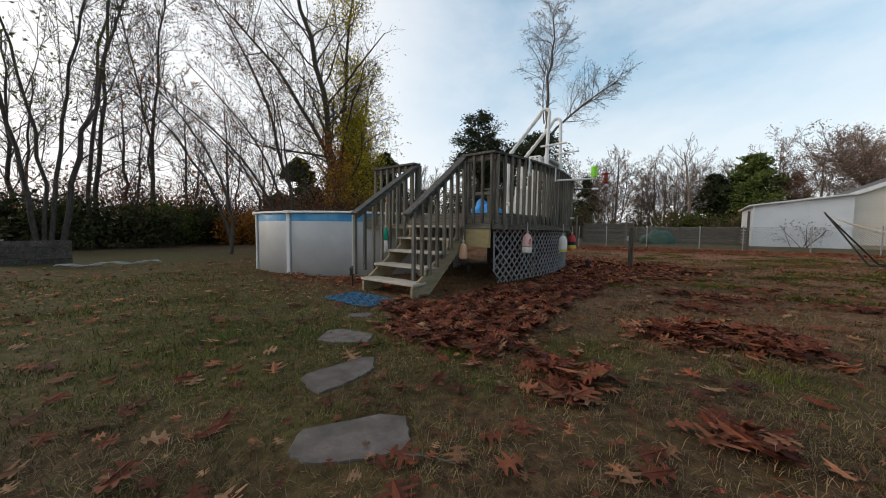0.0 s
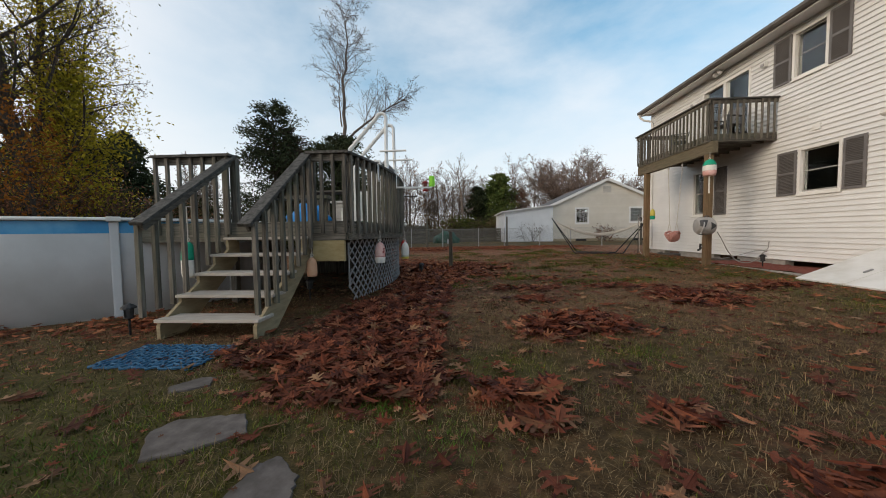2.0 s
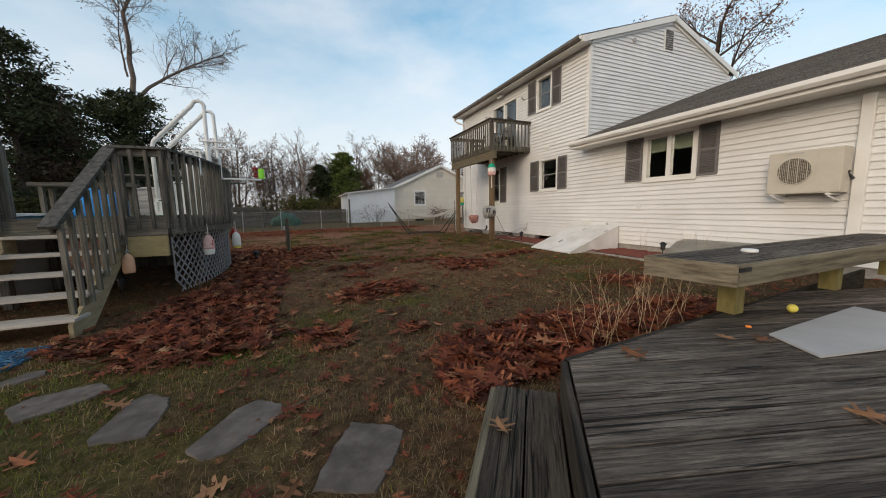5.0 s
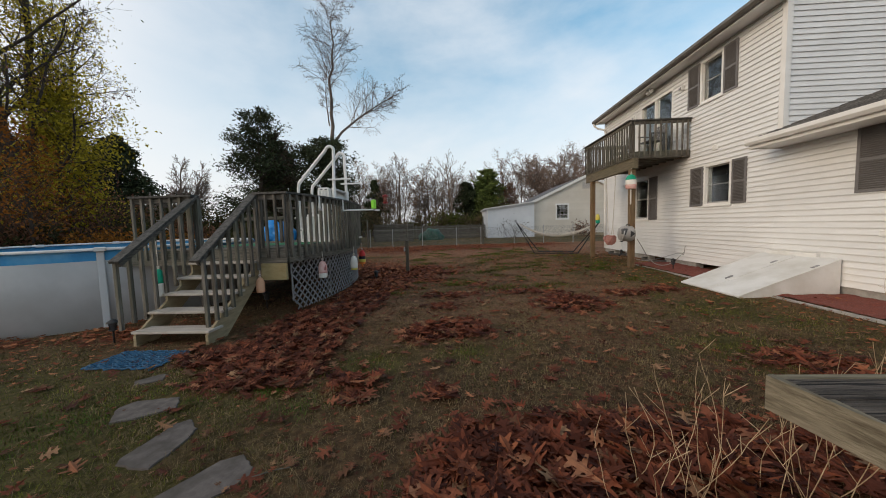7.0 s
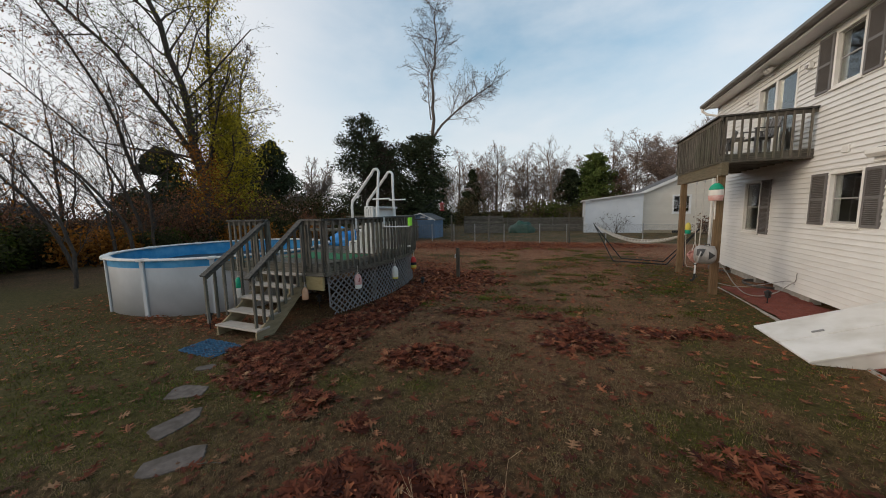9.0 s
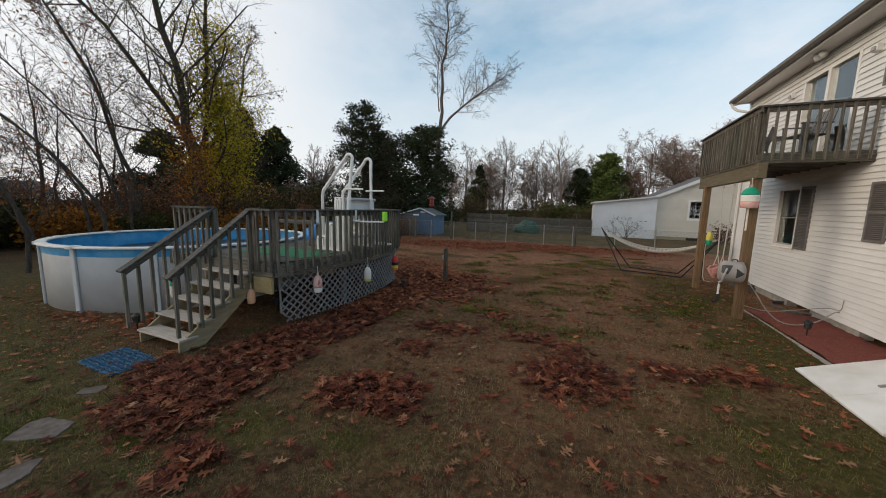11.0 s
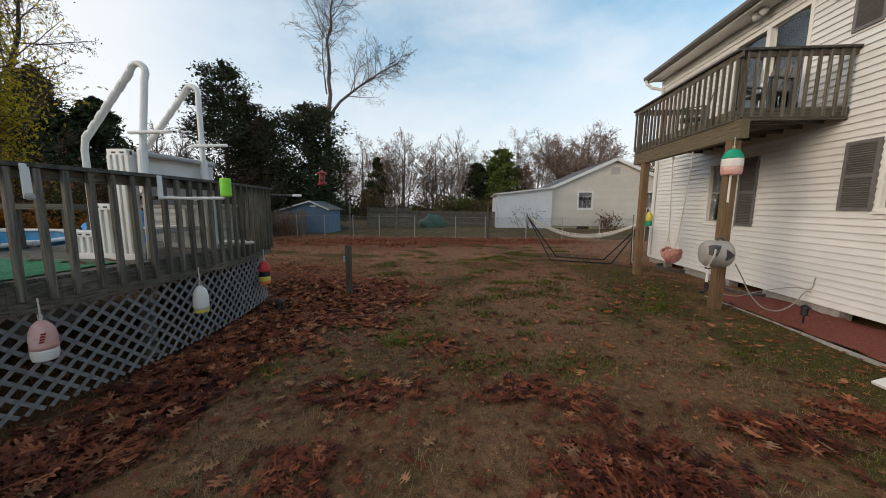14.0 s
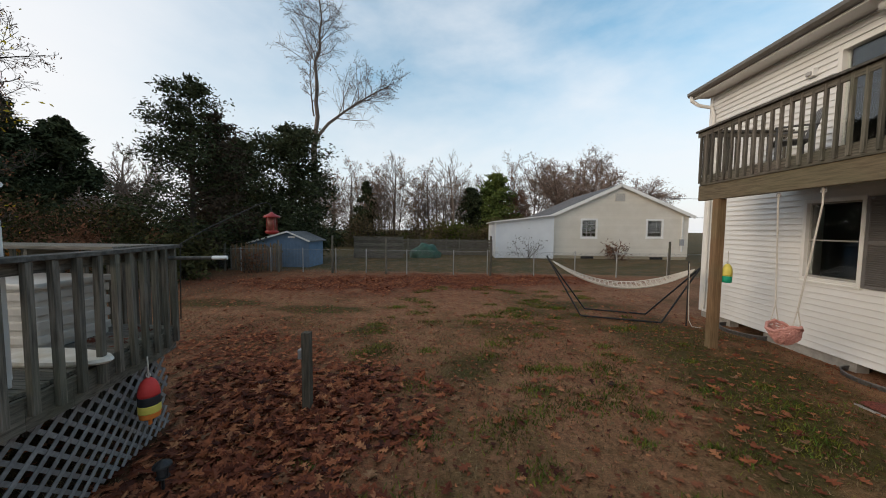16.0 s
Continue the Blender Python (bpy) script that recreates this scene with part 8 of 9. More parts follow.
def hose_reel():
    root = thing("hose_reel", "grey barrel-shaped plastic hose reel on the post", "hose reel")
    cx, cy, cz = 5.68, 7.19, 1.01
    tilt = Matrix.Translation((cx, cy, cz)) @ Matrix.Rotation(radians(-9), 4, "Z")

    def barrel(u, ang, lift=0.0):
        """A point of the drum: u along its axis from -1 to 1, ang round it from the front."""
        r = 0.225 * (1 - abs(u) ** 5 * 0.36) + lift
        return tilt @ Vector((u * 0.205, -math.cos(ang) * r * 0.94, math.sin(ang) * r))

    def patch(corners, lift, k=8):
        """A curved panel on the drum between four (u, ang) corners."""
        bm = bmesh.new()
        g = []
        for i in range(k + 1):
            row = []
            for j in range(k + 1):
                p, q = i / k, j / k
                u = (corners[0][0] * (1 - p) + corners[1][0] * p) * (1 - q) + (corners[3][0] * (1 - p) + corners[2][0] * p) * q
                w = (corners[0][1] * (1 - p) + corners[1][1] * p) * (1 - q) + (corners[3][1] * (1 - p) + corners[2][1] * p) * q
                row.append(bm.verts.new(barrel(u, w, lift)))
            g.append(row)
        for i in range(k):
            for j in range(k):
                bm.faces.new((g[i][j], g[i + 1][j], g[i + 1][j + 1], g[i][j + 1]))
        return bm
    bm = bmesh.new()
    rows = [[bm.verts.new(barrel(-1 + 2 * i / 16, 2 * math.pi * j / 32)) for j in range(32)] for i in range(17)]
    for p, q in zip(rows, rows[1:]):
        for j in range(32):
            bm.faces.new((p[j], p[(j + 1) % 32], q[(j + 1) % 32], q[j]))
    bm.faces.new(rows[0][::-1]), bm.faces.new(rows[-1])
    bmesh.ops.recalc_face_normals(bm, faces=bm.faces[:])
    body = part("housing", bm, HOUSING, root, smooth=True)
    # dark patches laid on the drum stand in for the shade inside its openings
    part("side_opening", patch(((0.22, -0.42), (0.28, -0.40), (0.86, 0.02), (0.22, 0.46)), 0.004), DGREY, body)
    part("hose_slot", patch(((-0.90, -0.02), (-0.40, -0.10), (-0.05, 0.72), (-0.86, 0.80)), 0.004), DGREY, body)
    for u, w in ((0.06, 0.010), (-0.93, 0.006)):
        part("seam", tube(bmesh.new(), [barrel(u + (0.06 * math.sin(3 * math.pi * i / 36) if u > 0 else 0), 2 * math.pi * i / 36, 0.002) for i in range(37)], w * 0.6, 5, False), HOUSING, body)
    part("carry_handle", tube(bmesh.new(), [barrel(-0.1, 1.45, 0.0), barrel(-0.02, 1.45, 0.035), barrel(0.3, 1.45, 0.035), barrel(0.38, 1.45, 0.0)], 0.014, 7), DGREY, body)
    part("mount", cube(5.78, 5.94, 7.38, 7.46, 0.80, 1.20, 0.01), GPLAST, root)
    part("hose_end", tube(bmesh.new(), smooth([barrel(-0.5, 0.40, 0.0), barrel(-0.60, 0.15, 0.03), barrel(-0.72, -0.2, 0.05), barrel(-0.80, -0.75, 0.055), (5.44, 6.98, 0.82)]), 0.015, 8), GPLAST, root)
    part("guide_ring", tube(bmesh.new(), arc((5.44, 6.98, 0.80), 0.035, 0, 360, 14, "xy"), 0.012, 6, False), BLACKM, root)
    part("nozzle_grip", tube(bmesh.new(), [(5.44, 6.98, 0.82), (5.435, 6.975, 0.56)], 0.019, 8), WPLAST, root)
    part("nozzle", tube(bmesh.new(), [(5.435, 6.975, 0.57), (5.43, 6.97, 0.47), (5.40, 6.95, 0.42), (5.35, 6.93, 0.41)], 0.024, 8), BLACKM, root)
    part("trigger", tube(bmesh.new(), [(5.46, 6.98, 0.56), (5.49, 6.985, 0.50), (5.455, 6.975, 0.44)], 0.008, 6), BLACKM, root)
    part("supply_hose", tube(bmesh.new(), smooth([(5.93, 7.1, 0.86), (6.12, 7.16, 0.6), (6.28, 7.2, 0.35), (6.5, 7.2, 0.12), (6.8, 7.25, 0.05), (7.2, 7.45, 0.12), (7.5, 7.6, 0.30), (7.57, 7.58, 0.32)]), 0.011, 8), HOUSING, root)
    cable = thing("wall_cable", "thin grey cable on the white siding", "cable")
    part("cable", tube(bmesh.new(), smooth([(6.05, 7.7, 0.25), (6.6, 7.9, 0.12), (7.2, 8.2, 0.14), (7.57, 7.95, 0.31), (7.575, 7.6, 0.36), (7.575, 7.54, 0.58)]), 0.008, 6), GPLAST, cable)


hose_reel()


def swing():
    root = thing("basket_swing", "pink wicker basket hung on two ropes as a swing", "swing")
    for y, yb in ((9.24, 9.22), (8.60, 8.87)):
        part("rope", tube(bmesh.new(), [(6.0, y, 2.898), (6.0, y, 2.65), (6.03, (y + yb) / 2, 1.9), (6.05, yb, 1.14)], 0.012, 7), ROPE, root)
        for dx in (-0.06, 0.06):
            part("rope_leg", tube(bmesh.new(), [(6.05, yb, 1.15), (6.05 + dx * 0.5, yb, 1.0), (6.05 + dx, yb, 0.86)], 0.009, 6), ROPE, root)
        part("snap_hook", tube(bmesh.new(), arc((6.0, y, 2.85), 0.035, 0, 360, 12, "yz"), 0.008, 6, False), GALV, root)
    cx, cy, zr, rr, dp = 6.05, 9.05, 0.82, 0.19, 0.27

    def bowl(az, f):
        """A point of the sagging rope bowl: f runs from the rim to the bottom."""
        lift = 0.055 * math.cos(2 * (az - math.pi / 2))
        r = rr * (math.cos(f * math.pi / 2) ** 0.55) * (1 + 0.09 * math.sin(3 * az + 5 * f) + 0.05 * math.sin(7 * az))
        return (cx + r * math.cos(az), cy + r * math.sin(az), zr + lift * (1 - f) - dp * f ** 0.9 + 0.012 * math.sin(9 * az + 11 * f))
    for k in range(22):
        az = 2 * math.pi * k / 22
        part("wicker_strand", tube(bmesh.new(), [bowl(az + 0.9 * f * (1 if k % 2 else -1), f) for f in [i / 9 * 0.96 for i in range(10)]], 0.011, 5), BASKET, root)
    for k in range(9):
        f = 0.06 + 0.1 * k
        part("wicker_hoop", tube(bmesh.new(), [bowl(2 * math.pi * i / 28, f + 0.03 * math.sin(i * 0.9 + k)) for i in range(29)], 0.012, 5, False), BASKET, root)
    part("basket_rim", tube(bmesh.new(), [bowl(2 * math.pi * i / 32, 0.0) for i in range(33)], 0.022, 7, False), BASKET, root)


swing()


def hammock():
    root = thing("hammock", "white rope hammock on a black steel stand", "hammock")
    a, b = Vector((3.57, 13.42, 1.43)), Vector((7.08, 12.40, 1.35))
    ax = (b - a).normalized()
    sd = Vector((-ax.y, ax.x, 0)).normalized()
    mid = (a + b) / 2
    fl, fr_ = mid - ax * 0.95 - sd * 0.55, mid + ax * 0.9 - sd * 0.55
    bl, br = mid - ax * 0.8 + sd * 0.35, mid + ax * 0.75 + sd * 0.35
    for p in (fl, fr_, bl, br):
        p.z = ground(p.x, p.y) + 0.03
    for nm, p, q in (("arm", a, fl), ("arm", a, bl), ("arm", b, fr_), ("arm", b, br), ("base_bar", fl, fr_), ("base_bar", bl, br)):
        part(nm, tube(bmesh.new(), [p, q], 0.022, 8), BLACKM, root)
    part("hook", tube(bmesh.new(), [a, a + Vector((-0.05, 0.02, 0.10))], 0.02, 6), BLACKM, root)
    n, m = 30, 13
    e0, e1 = a + ax * 0.12 - Vector((0, 0, 0.05)), b - ax * 0.12 - Vector((0, 0, 0.05))

    def pt(i, j):
        f, g = i / n, j / (m - 1) * 2 - 1
        w = 0.52 * math.sin(math.pi * min(1, max(0, f))) ** 0.5
        p = e0.lerp(e1, f) - Vector((0, 0, (0.62 - 0.10 * g * g) * 4 * f * (1 - f)))
        return p + sd * (w * g)
    for j in range(m):
        part("rope", tube(bmesh.new(), [pt(i, j) for i in range(n + 1)], 0.009 if 0 < j < m - 1 else 0.013, 5), ROPE, root)
    for i in range(2, n - 1):
        part("cross_rope", tube(bmesh.new(), [pt(i + (0.5 if j % 2 else 0), j) for j in range(m)], 0.008, 4), ROPE, root)


hammock()
line_ = thing("hanging_line", "thin white rope loop hanging beside the balcony post", "rope")
part("rope", tube(bmesh.new(), [(6.55, 12.0, 1.5), (6.56, 11.98, 0.7), (6.57, 11.95, 0.12), (6.62, 11.9, -0.02), (6.78, 11.85, -0.03)], 0.008, 6), ROPE, line_)
part("stake", tube(bmesh.new(), [(6.55, 12.0, -0.2), (6.55, 12.02, 1.55)], 0.015, 7), BLACKM, line_)


def fence():
    root = thing("chain_link_fence", "galvanised chain-link fence along the back of the yard", "fence")
    Y = 20.3
    xs = [-12.6, -10.62, -9.0, -7.26, -5.5, -3.9, -1.79, 0.6, 2.3, 4.6, 6.6, 8.6, 11.0, 13.4, 16]
    for x in xs:
        part("fence_post", tube(bmesh.new(), [(x, Y, -0.3), (x, Y, 1.22)], 0.026, 7), GALV, root)
    for a, b in zip(xs, xs[1:]):
        part("top_wire", tube(bmesh.new(), [(a, Y, 1.15), (b, Y, 1.15)], 0.006, 4), GALV, root)
        vs, fs = [], []
        h = 1.15
        s = a - h
        while s < b:
            for d in (1, -1):
                p0, p1 = (s, s + h) if d == 1 else (s + h, s)
                lo, hi = max(a, min(p0, p1)), min(b, max(p0, p1))
                if hi - lo > 0.03:
                    def zz(x):
                        return (x - p0) / (p1 - p0) * h
                    k = len(vs)
                    for x in (lo, hi):
                        for dx, dy in ((-0.003, -0.002), (0.003, -0.002), (0.0, 0.003)):
                            vs.append((x + dx, Y + dy + 0.002 * d, zz(x)))
                    fs += [(k, k + 1, k + 4, k + 3), (k + 1, k + 2, k + 5, k + 4), (k + 2, k, k + 3, k + 5)]
            s += 0.085
        raw("chain_mesh", vs, fs, WIRE, root, kind="stuff")
    for x, h in ((-5.63, 1.88), (-2.83, 1.84), (2.45, 1.93), (11.0, 1.75), (-11.43, 1.48), (-8.5, 1.62)):
        p = thing("wooden_post", "tall pale weathered wooden fence post", "post", group="tall fence posts")
        part("post", tube(bmesh.new(), [(x, Y - 0.12, -0.3), (x, Y - 0.12, h)], 0.06, 9, True, 0.05), WZ, p)
    pick = thing("picket_panel", "old brown picket fence section with dead vines", "fence")
    rn = random.Random(3)
    for i in range(34):
        x = -11.4 + i * 0.085
        part("picket", cube(x, x + 0.06, Y + 0.25, Y + 0.27, -0.2, 1.35 + rn.uniform(-.14, .12)), POSTW if i % 3 else WZ, pick)
    part("rail", cube(-11.45, -8.5, Y + 0.271, Y + 0.31, 0.95, 1.05), WX, pick)
    gate = thing("board_gate", "grey weathered plank gate leaning by the deck", "gate")
    for i in range(5):
        part("plank", cube(-12.5 + i * 0.21, -12.3 + i * 0.21, 18.2, 18.24, -0.2, 1.35 + rn.uniform(-.1, .1), 0.004), WZ, gate)
    # garden plot beyond the fence
    plot = thing("board_fence", "grey board fence round a garden plot", "fence")
    for i in range(8):
        part("board", cube(-7.43, -3.6, 28.8, 28.84, -0.2 + i * 0.222, -0.2 + i * 0.222 + 0.212, 0.004), WX, plot)
    for x in (-7.43, -5.5, -3.64):
        part("fence_post", cube(x - 0.05, x + 0.05, 28.85, 28.95, -0.2, 1.66), WZ, plot)
    part("cap", cube(-7.5, -3.55, 28.76, 28.9, 1.581, 1.62), WX, plot)
    low = thing("low_board_fence", "long low grey board fence behind the garden plot", "fence")
    for i in range(6):
        part("board", cube(-5.2, 4.2, 33.0, 33.03, -0.1 + i * 0.24, 0.12 + i * 0.24), WX, low)
    for i in range(9):
        part("fence_post", cube(-5.1 + i * 1.15, -5.0 + i * 1.15, 32.9, 32.99, -0.2, 1.45), WZ, low)
    tarp = thing("garden_tarp", "green tarpaulin over a heap in the garden plot", "tarpaulin")
    bm = bmesh.new()
    bmesh.ops.create_icosphere(bm, subdivisions=3, radius=1)
    for v in bm.verts:
        n = 1 + 0.3 * noise.noise(v.co * 2)
        v.co = Vector((v.co.x * 1.25 * n - 2.0, v.co.y * 0.8 * n + 30, max(-0.2, v.co.z * 1.05 * n)))
    part("heap", bm, mat("green_tarp", (0.012, 0.045, 0.028), (0.03, 0.10, 0.06), 4, rough=0.5, bump=0.4, bump_scale=8), tarp, smooth=True)


fence()


def shed():
    root = thing("garden_shed", "small blue wooden garden shed with pale roof edges", "shed")
    x0, x1, y0, d, zl, zr, zp, m = -11.55, -7.95, 22.4, 1.9, 1.34, 1.50, 1.98, -9.15
    bm = bmesh.new()
    pts = [(x0, -0.2), (x1, -0.2), (x1, zr), (m, zp), (x0, zl)]
    f = [bm.verts.new((a, y0, c)) for a, c in pts]
    g = [bm.verts.new((a, y0 + d, c)) for a, c in pts]
    bm.faces.new(f[::-1]), bm.faces.new(g)
    for i in range(5):
        bm.faces.new((f[i], f[(i + 1) % 5], g[(i + 1) % 5], g[i]))
    bmesh.ops.recalc_face_normals(bm, faces=bm.faces[:])
    part("wall", bm, BLUESH, root)
    for i in range(18):
        x = x0 + 0.08 + i * 0.2
        part("batten", cube(x, x + 0.025, y0 - 0.015, y0 - 0.001, -0.15, zl), BLUESH, root)
    for s, ze in ((x0 - 0.15, zl), (x1 + 0.15, zr)):
        part("roof_panel", beam(bmesh.new(), (s, y0 + d / 2, ze - 0.03), (m, y0 + d / 2, zp + 0.05), d + 0.4, 0.05, 0), SHINGLE, root)
        part("rake_board", beam(bmesh.new(), (s, y0 - 0.21, ze - 0.03), (m, y0 - 0.21, zp + 0.05), 0.02, 0.09, 0), TRIM, root)
    part("sign", cube(m - 0.05, m + 0.38, y0 - 0.03, y0 - 0.016, 1.66, 1.76, 0.004), TRIM, root, "pale sign plate")


shed()
plant_at("bare_shrub", "leggy bare shrub against the white lean-to", "shrub", shrub(171, 2.0, 1.2, LDRK, 160, 0.1, 7), 6.0, 29.6)
plant_at("bare_shrub", "brown dried shrub by the neighbour's wall", "shrub", shrub(172, 1.5, 1.2, LRUS, 500, 0.12, 10), 12.6, 29.8)
plant_at("bare_shrub", "thin bare shrub beside the fence", "shrub", shrub(173, 1.2, 1.2, LRUS, 300, 0.1, 9), -9.6, 19.7)
plant_at("bramble", "tangled bare bramble by the shed", "shrub", shrub(174, 1.8, 2.2, LDRK, 300, 0.1, 12), -13.2, 19.4)
for k_, (ax_, ay_, az_, bx_, by_, bz_) in enumerate(((13.6, 31.2, 5.0, 60, 52, 8.5), (18.5, 32, 3.4, 62, 55, 6.5))):
    w_ = thing("overhead_cable", "thin black overhead cable to the house", "cable", group="overhead cables")
    part("cable", tube(bmesh.new(), sag((ax_, ay_, az_), (bx_, by_, bz_), 0.8), 0.02, 5), BLACKM, w_)
    part("insulator", lathe(bmesh.new(), [(0.05, -0.06), (0.05, 0.06)], 8, Matrix.Translation((ax_, ay_, az_))), BLACKM, w_)
box_ = thing("wooden_planter", "dark wooden planter box at the lot's edge", "planter")
for k_ in range(4):
    part("plank", cube(-13.2, -11.6, -1.95, -1.9, ground(-12, -2) + k_ * 0.14, ground(-12, -2) + k_ * 0.14 + 0.13, 0.005), DARKX, box_)
    part("plank", cube(-11.6, -11.55, -1.95, -0.9, ground(-12, -2) + k_ * 0.14, ground(-12, -2) + k_ * 0.14 + 0.13, 0.005), DARKX, box_)
edg_ = thing("plastic_edging", "wavy pale strips of garden edging on the ground", "edging")
for k_ in range(3):
    part("strip", tube(bmesh.new(), [(-10.6 + 0.02 * k_, -1.25 + i * 0.11 + k_ * 0.03, ground(-10.5, -1) + 0.05 + 0.03 * math.sin(i * 0.9 + k_)) for i in range(17)], 0.009, 5), GPLAST, edg_)


# ---- leaves and grass ----
def on_hard(x, y):
    if x > 5.8 and 3.45 < y < 5.0 or x > HX - 0.02:
        return True
    if x > 0.9 and y < -1.63 + 0.07 * (x - 0.94) or y < -1.62 and x > 0.94 - 0.778 * (-1.655 - y) - 0.02 or (x - PC[0]) ** 2 + (y - PC[1]) ** 2 < (PR + 0.05) ** 2:
        return True
    cx, cy = x - 0.94, y + 1.655
    al, ac = cx * -0.614 + cy * -0.789, cx * -0.789 + cy * 0.614
    if al > -0.02 and -0.02 < ac < 0.43:
        return True
    return False


def on_stone(x, y):
    for p in STONES:
        inside = True
        for i in range(len(p)):
            a, b = p[i], p[(i + 1) % len(p)]
            if (b[0] - a[0]) * (y - a[1]) - (b[1] - a[1]) * (x - a[0]) < -0.004:
                inside = False
                break
        if inside:
            return True
    return False


HALF = [(0, 0), (0.20, 0.015), (0.27, 0.19), (0.33, 0.20), (0.36, 0.06), (0.45, 0.07), (0.55, 0.38), (0.62, 0.36), (0.61, 0.11), (0.70, 0.10), (0.84, 0.29), (0.88, 0.25), (0.86, 0.07), (1, 0)]


def leaf(vs, fs, x, y, z, size, yaw, tilt, roll, curl, fine=True):
    m = Matrix.Translation((x, y, z)) @ Matrix.Rotation(yaw, 4, "Z") @ Matrix.Rotation(tilt, 4, "Y") @ Matrix.Rotation(roll, 4, "X")
    half = HALF if fine else HALF[0:1] + HALF[2:3] + HALF[4:5] + HALF[6:7] + HALF[8:9] + HALF[10:11] + HALF[12:]
    k = len(vs)
    n = len(half)
    for s in (1, -1):
        for t, w in half:
            if s == -1 and (t == 0 or t == 1):
                continue
            q = m @ Vector(((t - 0.5) * size, s * w * size * 1.22, curl * size * ((t - 0.5) ** 2 * 1.2 + w * w * 1.3 - 0.1)))
            vs.append((q.x, q.y, q.z))
    fs.append(tuple(range(k, k + n)))
    fs.append((k,) + tuple(range(k + n, k + 2 * n - 2)) + (k + n - 1,))


def scatter_leaves():
    rn = random.Random(77)
    groups = {"near": ([], []), "pale": ([], []), "far": ([], [])}
    cell = 0.25
    for iy in range(int(25.5 / cell)):
        for ix in range(int(20 / cell)):
            x0, y0 = -10.5 + ix * cell, -4.2 + iy * cell
            if not (-12 + max(0, (y0 - 12)) * 0 < x0 < 9):
                continue
            lit = litter_at(x0 + cell / 2, y0 + cell / 2)
            near = -4 < x0 < 5.5 and y0 < 9
            dens = (520 if near else 260) * min(1.0, max(0, lit)) ** 1.15 + (62.0 if near else 60.0)
            exp = dens * cell * cell
            n = int(exp) + (rn.random() < exp - int(exp))
            for _ in range(n):
                x, y = x0 + rn.random() * cell, y0 + rn.random() * cell
                hard = on_hard(x, y)
                if hard:
                    continue
                if on_stone(x, y) and rn.random() < 0.85:
                    continue
                pile = min(1, max(0, lit))
                under = y > 2.95 and x > -5 and x < side_x(y) and y < 7.3
                if under and rn.random() < 0.5:
                    continue
                z = ground(x, y) + 0.012 + rn.random() * 0.075 * pile
                key = "far" if not near or (y > 4.5 and rn.random() < 0.55) else ("pale" if rn.random() < (0.08 if lit > 0.3 else 0.3) else "near")
                vs, fs = groups[key]
                size = (rn.uniform(0.09, 0.175) if lit > 0.3 or rn.random() < 0.16 else rn.uniform(0.025, 0.065)) if near else (rn.uniform(0.06, 0.13) if lit > 0.3 or rn.random() < 0.2 else rn.uniform(0.03, 0.07))
                if y < 0.3 and lit > 0.3:
                    size *= 1.35
                sp = 0.15 + 0.19 * pile
                leaf(vs, fs, x, y, z + 0.012, size, rn.uniform(0, 6.28), rn.gauss(0, sp), rn.gauss(0, sp), rn.uniform(-0.15, 0.55), near and y < 5.5)
    # a few blown onto the patio deck and its step
    vs, fs = groups["pale"]
    for x, y, z in ((2.0, -1.85, 0.32), (2.15, -1.95, 0.32), (1.3, -1.75, 0.32), (0.45, -1.75, 0.115), (1.6, -2.5, 0.32), (2.6, -2.7, 0.32)):
        leaf(vs, fs, x, y, z + 0.012, rn.uniform(0.12, 0.17), rn.uniform(0, 6.28), 0.1, 0.1, 0.3)
    # swept up against the rails of the pool deck
    for _ in range(170):
        y = rn.uniform(4.3, 7.2)
        x = side_x(y) - 0.1 - abs(rn.gauss(0, 0.7))
        if x < -4.2 or (4.65 < y < 5.9 and -2.95 < x < -1.9) or (y > 6.35 and x < -2.65) or (5.9 < y < 6.6 and x < -1.85):
            continue
        leaf(*groups["near"], x, y, DZ + 0.018, rn.uniform(0.05, 0.11), rn.uniform(0, 6.28), rn.gauss(0, 0.2), rn.gauss(0, 0.2), 0.2)
    for key, m, lab in (("near", LITTER, "red-brown fallen oak leaves on the lawn"), ("pale", LITTERP, "pale tan fallen oak leaves on the lawn"), ("far", LITTERF, "rust-coloured fallen leaves by the back fence")):
        vs, fs = groups[key]
        tagged(raw("fallen_leaves", vs, fs, m, None, lab, "stuff"), category="leaves")


scatter_leaves()


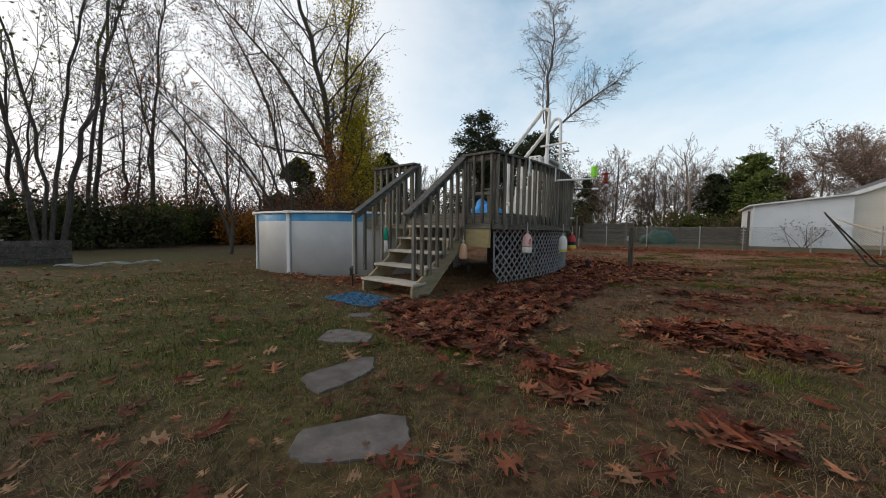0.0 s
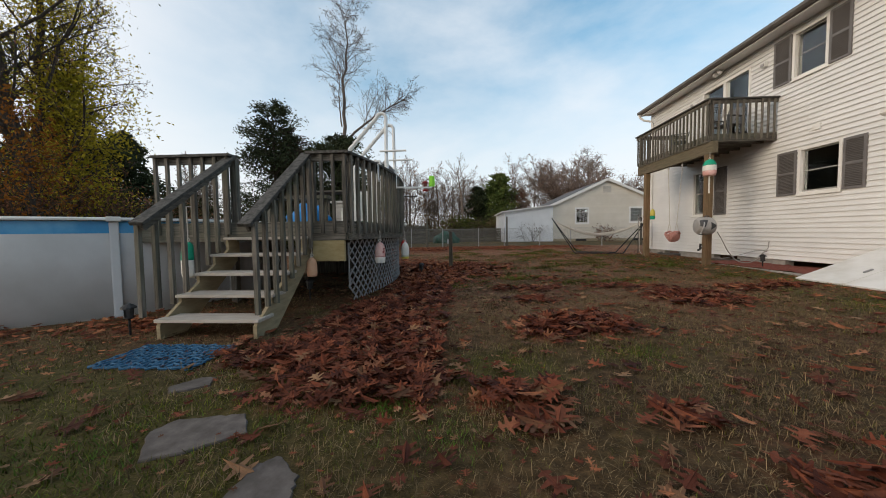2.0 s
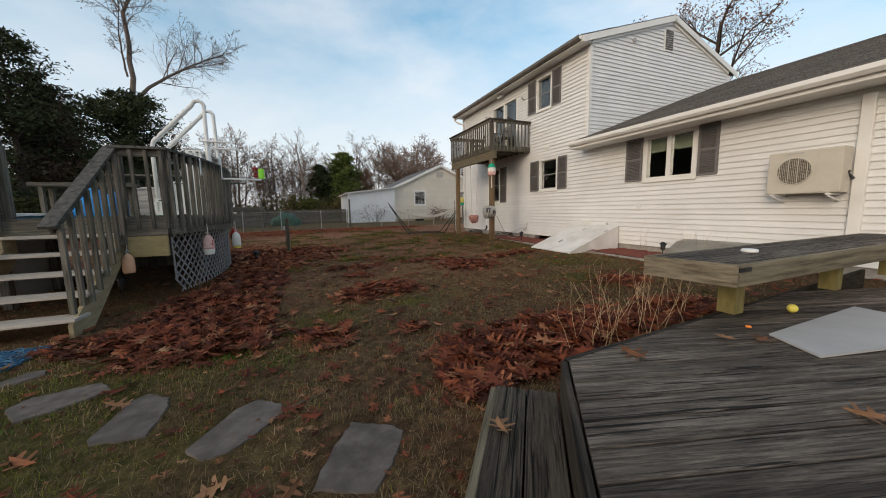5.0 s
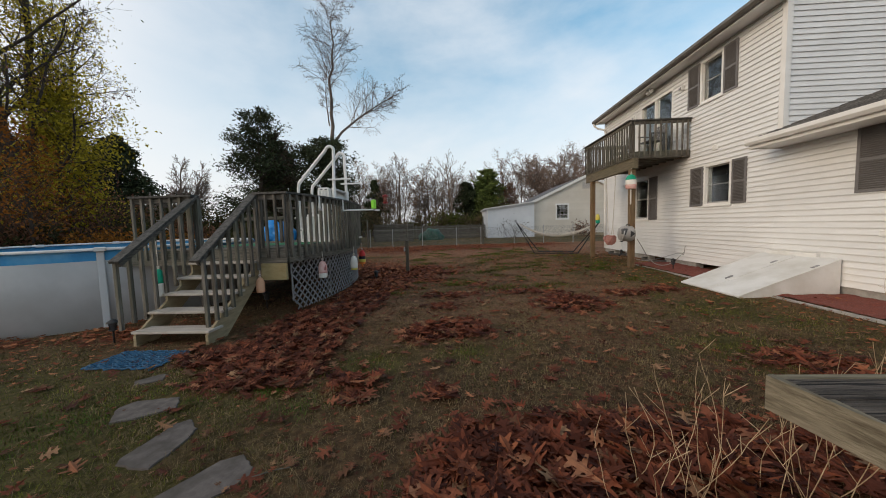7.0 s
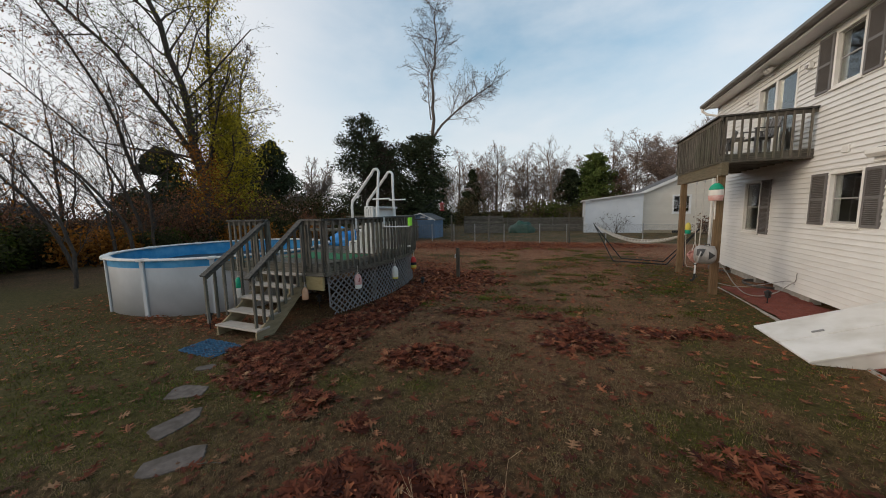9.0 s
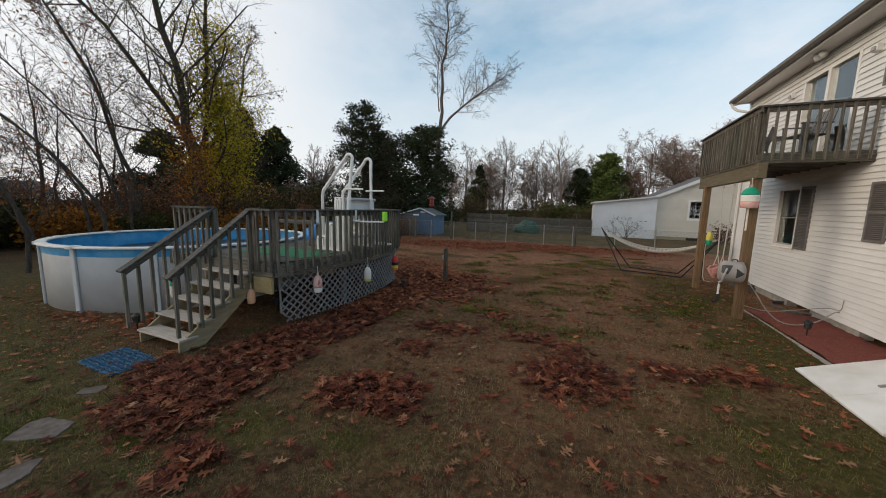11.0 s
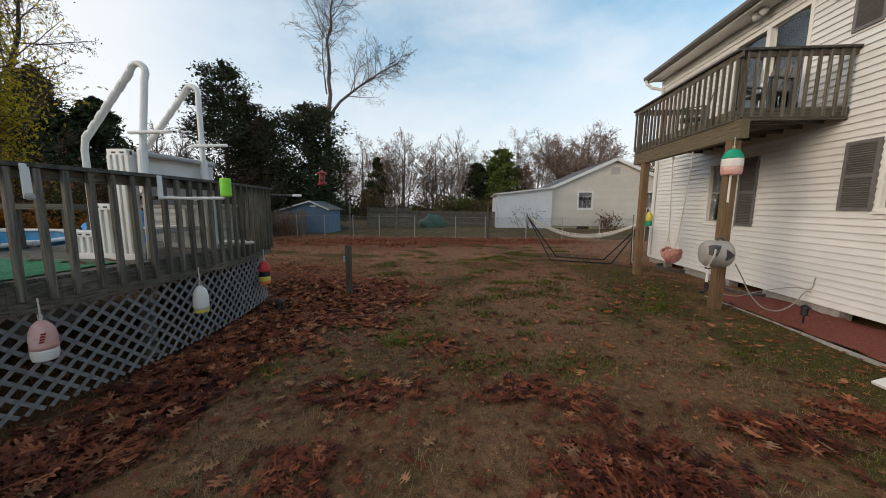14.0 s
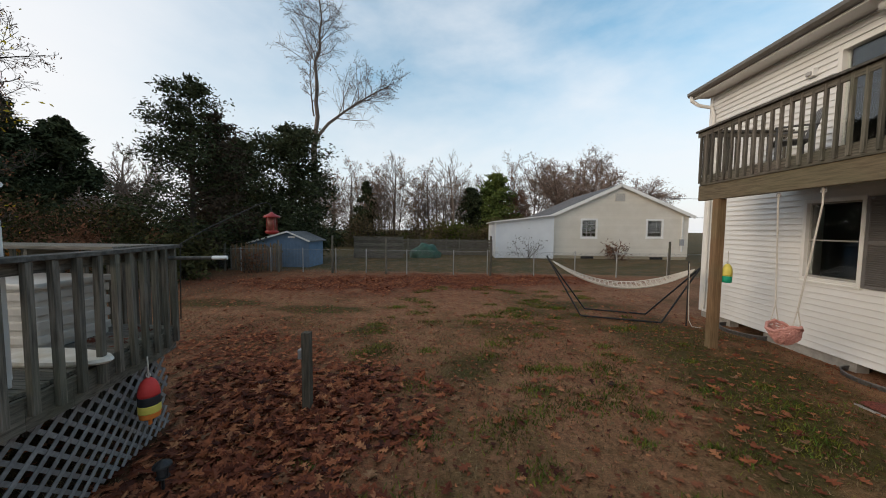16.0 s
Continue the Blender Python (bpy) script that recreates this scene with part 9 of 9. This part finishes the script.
def scatter_grass():
    rn = random.Random(5)
    sets = {"green": ([], []), "dry": ([], []), "fresh": ([], [])}
    cell = 0.2
    for iy in range(int(16 / cell)):
        for ix in range(int(16 / cell)):
            x0, y0 = -8.5 + ix * cell, -4.0 + iy * cell
            dx, dy = max(-1.5 - x0, 0, x0 - 3.2), max(0, y0 - 2.0)
            d = math.hypot(dx, dy)
            dens = 5200 if d < 0.4 else 3600 if d < 1.5 else 2500 if d < 4 else 1100
            lit = min(1, litter_at(x0, y0))
            if lit > 0.75:
                dens *= 0.15
            g = green_at(x0 + 0.1, y0 + 0.1)
            patch = 0.35 + 1.5 * max(0, noise.noise((x0 * 2.1, y0 * 2.1, 11)) + 0.25)
            n = int(dens * cell * cell * patch)
            for _ in range(n):
                x, y = x0 + rn.random() * cell, y0 + rn.random() * cell
                if on_hard(x, y) or on_stone(x, y):
                    continue
                isg = rn.random() < min(0.85, 0.04 + g * 0.8)
                vs, fs = sets["green" if isg else "dry"]
                h = rn.uniform(0.015, 0.042) * (1.0 + 0.4 * min(1, g)) if isg else rn.uniform(0.025, 0.075)
                w = rn.uniform(0.0008, 0.0019) * (1 + 0.4 * min(d, 6))
                a = rn.uniform(0, 6.28)
                lean = abs(rn.gauss(0.85, 0.35)) if isg else abs(rn.gauss(1.15, 0.45))
                ca, sa = math.cos(a), math.sin(a)
                z = ground(x, y) - 0.004
                hx, hz = h * math.sin(min(1.5, lean)), h * math.cos(min(1.45, lean)) + 0.006
                k = len(vs)
                if d > 1.5:
                    vs += [(x - sa * w, y + ca * w, z), (x + sa * w, y - ca * w, z), (x + ca * hx, y + sa * hx, z + hz)]
                    fs.append((k, k + 1, k + 2))
                    continue
                vs += [(x - sa * w, y + ca * w, z), (x + sa * w, y - ca * w, z), (x + ca * hx * 0.45 + sa * w * 0.8, y + sa * hx * 0.45 - ca * w * 0.8, z + hz * 0.65), (x + ca * hx * 0.45 - sa * w * 0.8, y + sa * hx * 0.45 + ca * w * 0.8, z + hz * 0.65), (x + ca * hx * 1.1, y + sa * hx * 1.1, z + hz)]
                fs += [(k, k + 1, k + 2, k + 3), (k + 3, k + 2, k + 4)]
    for _ in range(120):
        tx, ty = rn.uniform(-1.0, 5.6), rn.uniform(4.5, 17)
        rad = rn.uniform(0.05, 0.24)
        for _ in range(int(220 * rad / 0.15)):
            x, y = tx + rn.gauss(0, rad), ty + rn.gauss(0, rad * 0.7)
            if on_hard(x, y):
                continue
            vs, fs = sets["green" if rn.random() < 0.7 else "fresh"]
            a, h, w = rn.uniform(0, 6.28), rn.uniform(0.04, 0.10), rn.uniform(0.004, 0.009)
            ca, sa = math.cos(a), math.sin(a)
            z = ground(x, y) - 0.004
            k = len(vs)
            vs += [(x - sa * w, y + ca * w, z), (x + sa * w, y - ca * w, z), (x + ca * h * 0.7, y + sa * h * 0.7, z + h * 0.7)]
            fs += [(k, k + 1, k + 2)]
    for tx, ty, rad, cnt in ((-1.03, 0.32, 0.10, 420), (-0.62, 0.02, 0.14, 260), (-2.3, -0.1, 0.3, 900), (-2.9, -0.6, 0.35, 900), (0.9, 1.1, 0.14, 120), (-1.6, 0.2, 0.12, 90), (-3.0, 12.8, 0.9, 700), (-6.0, 13.2, 0.8, 400), (-1.1, 11.0, 0.35, 200), (-0.6, 9.6, 0.3, 200), (2.3, 8.6, 0.2, 120), (5.6, 8.5, 0.6, 500), (5.0, 13.5, 0.8, 400)):
        for _ in range(cnt):
            x, y = tx + rn.gauss(0, rad), ty + rn.gauss(0, rad * 0.6)
            if on_hard(x, y) or on_stone(x, y):
                continue
            vs, fs = sets["fresh"]
            a, h, w = rn.uniform(0, 6.28), rn.uniform(0.02, 0.06), rn.uniform(0.002, 0.004) * (1 if ty < 3 else 2.2)
            ca, sa = math.cos(a), math.sin(a)
            z = ground(x, y) - 0.004
            k = len(vs)
            vs += [(x - sa * w, y + ca * w, z), (x + sa * w, y - ca * w, z), (x + ca * h * 0.6, y + sa * h * 0.6, z + h * 0.8)]
            fs += [(k, k + 1, k + 2)]
    for key, m, lab in (("fresh", GFRESH, "bright green tufts of fresh grass"), ("green", GGREEN, "short green grass blades in patches"), ("dry", GDRY, "dormant straw-coloured grass blades")):
        vs, fs = sets[key]
        tagged(raw("grass", vs, fs, m, None, lab, "stuff"), category="grass")


scatter_grass()
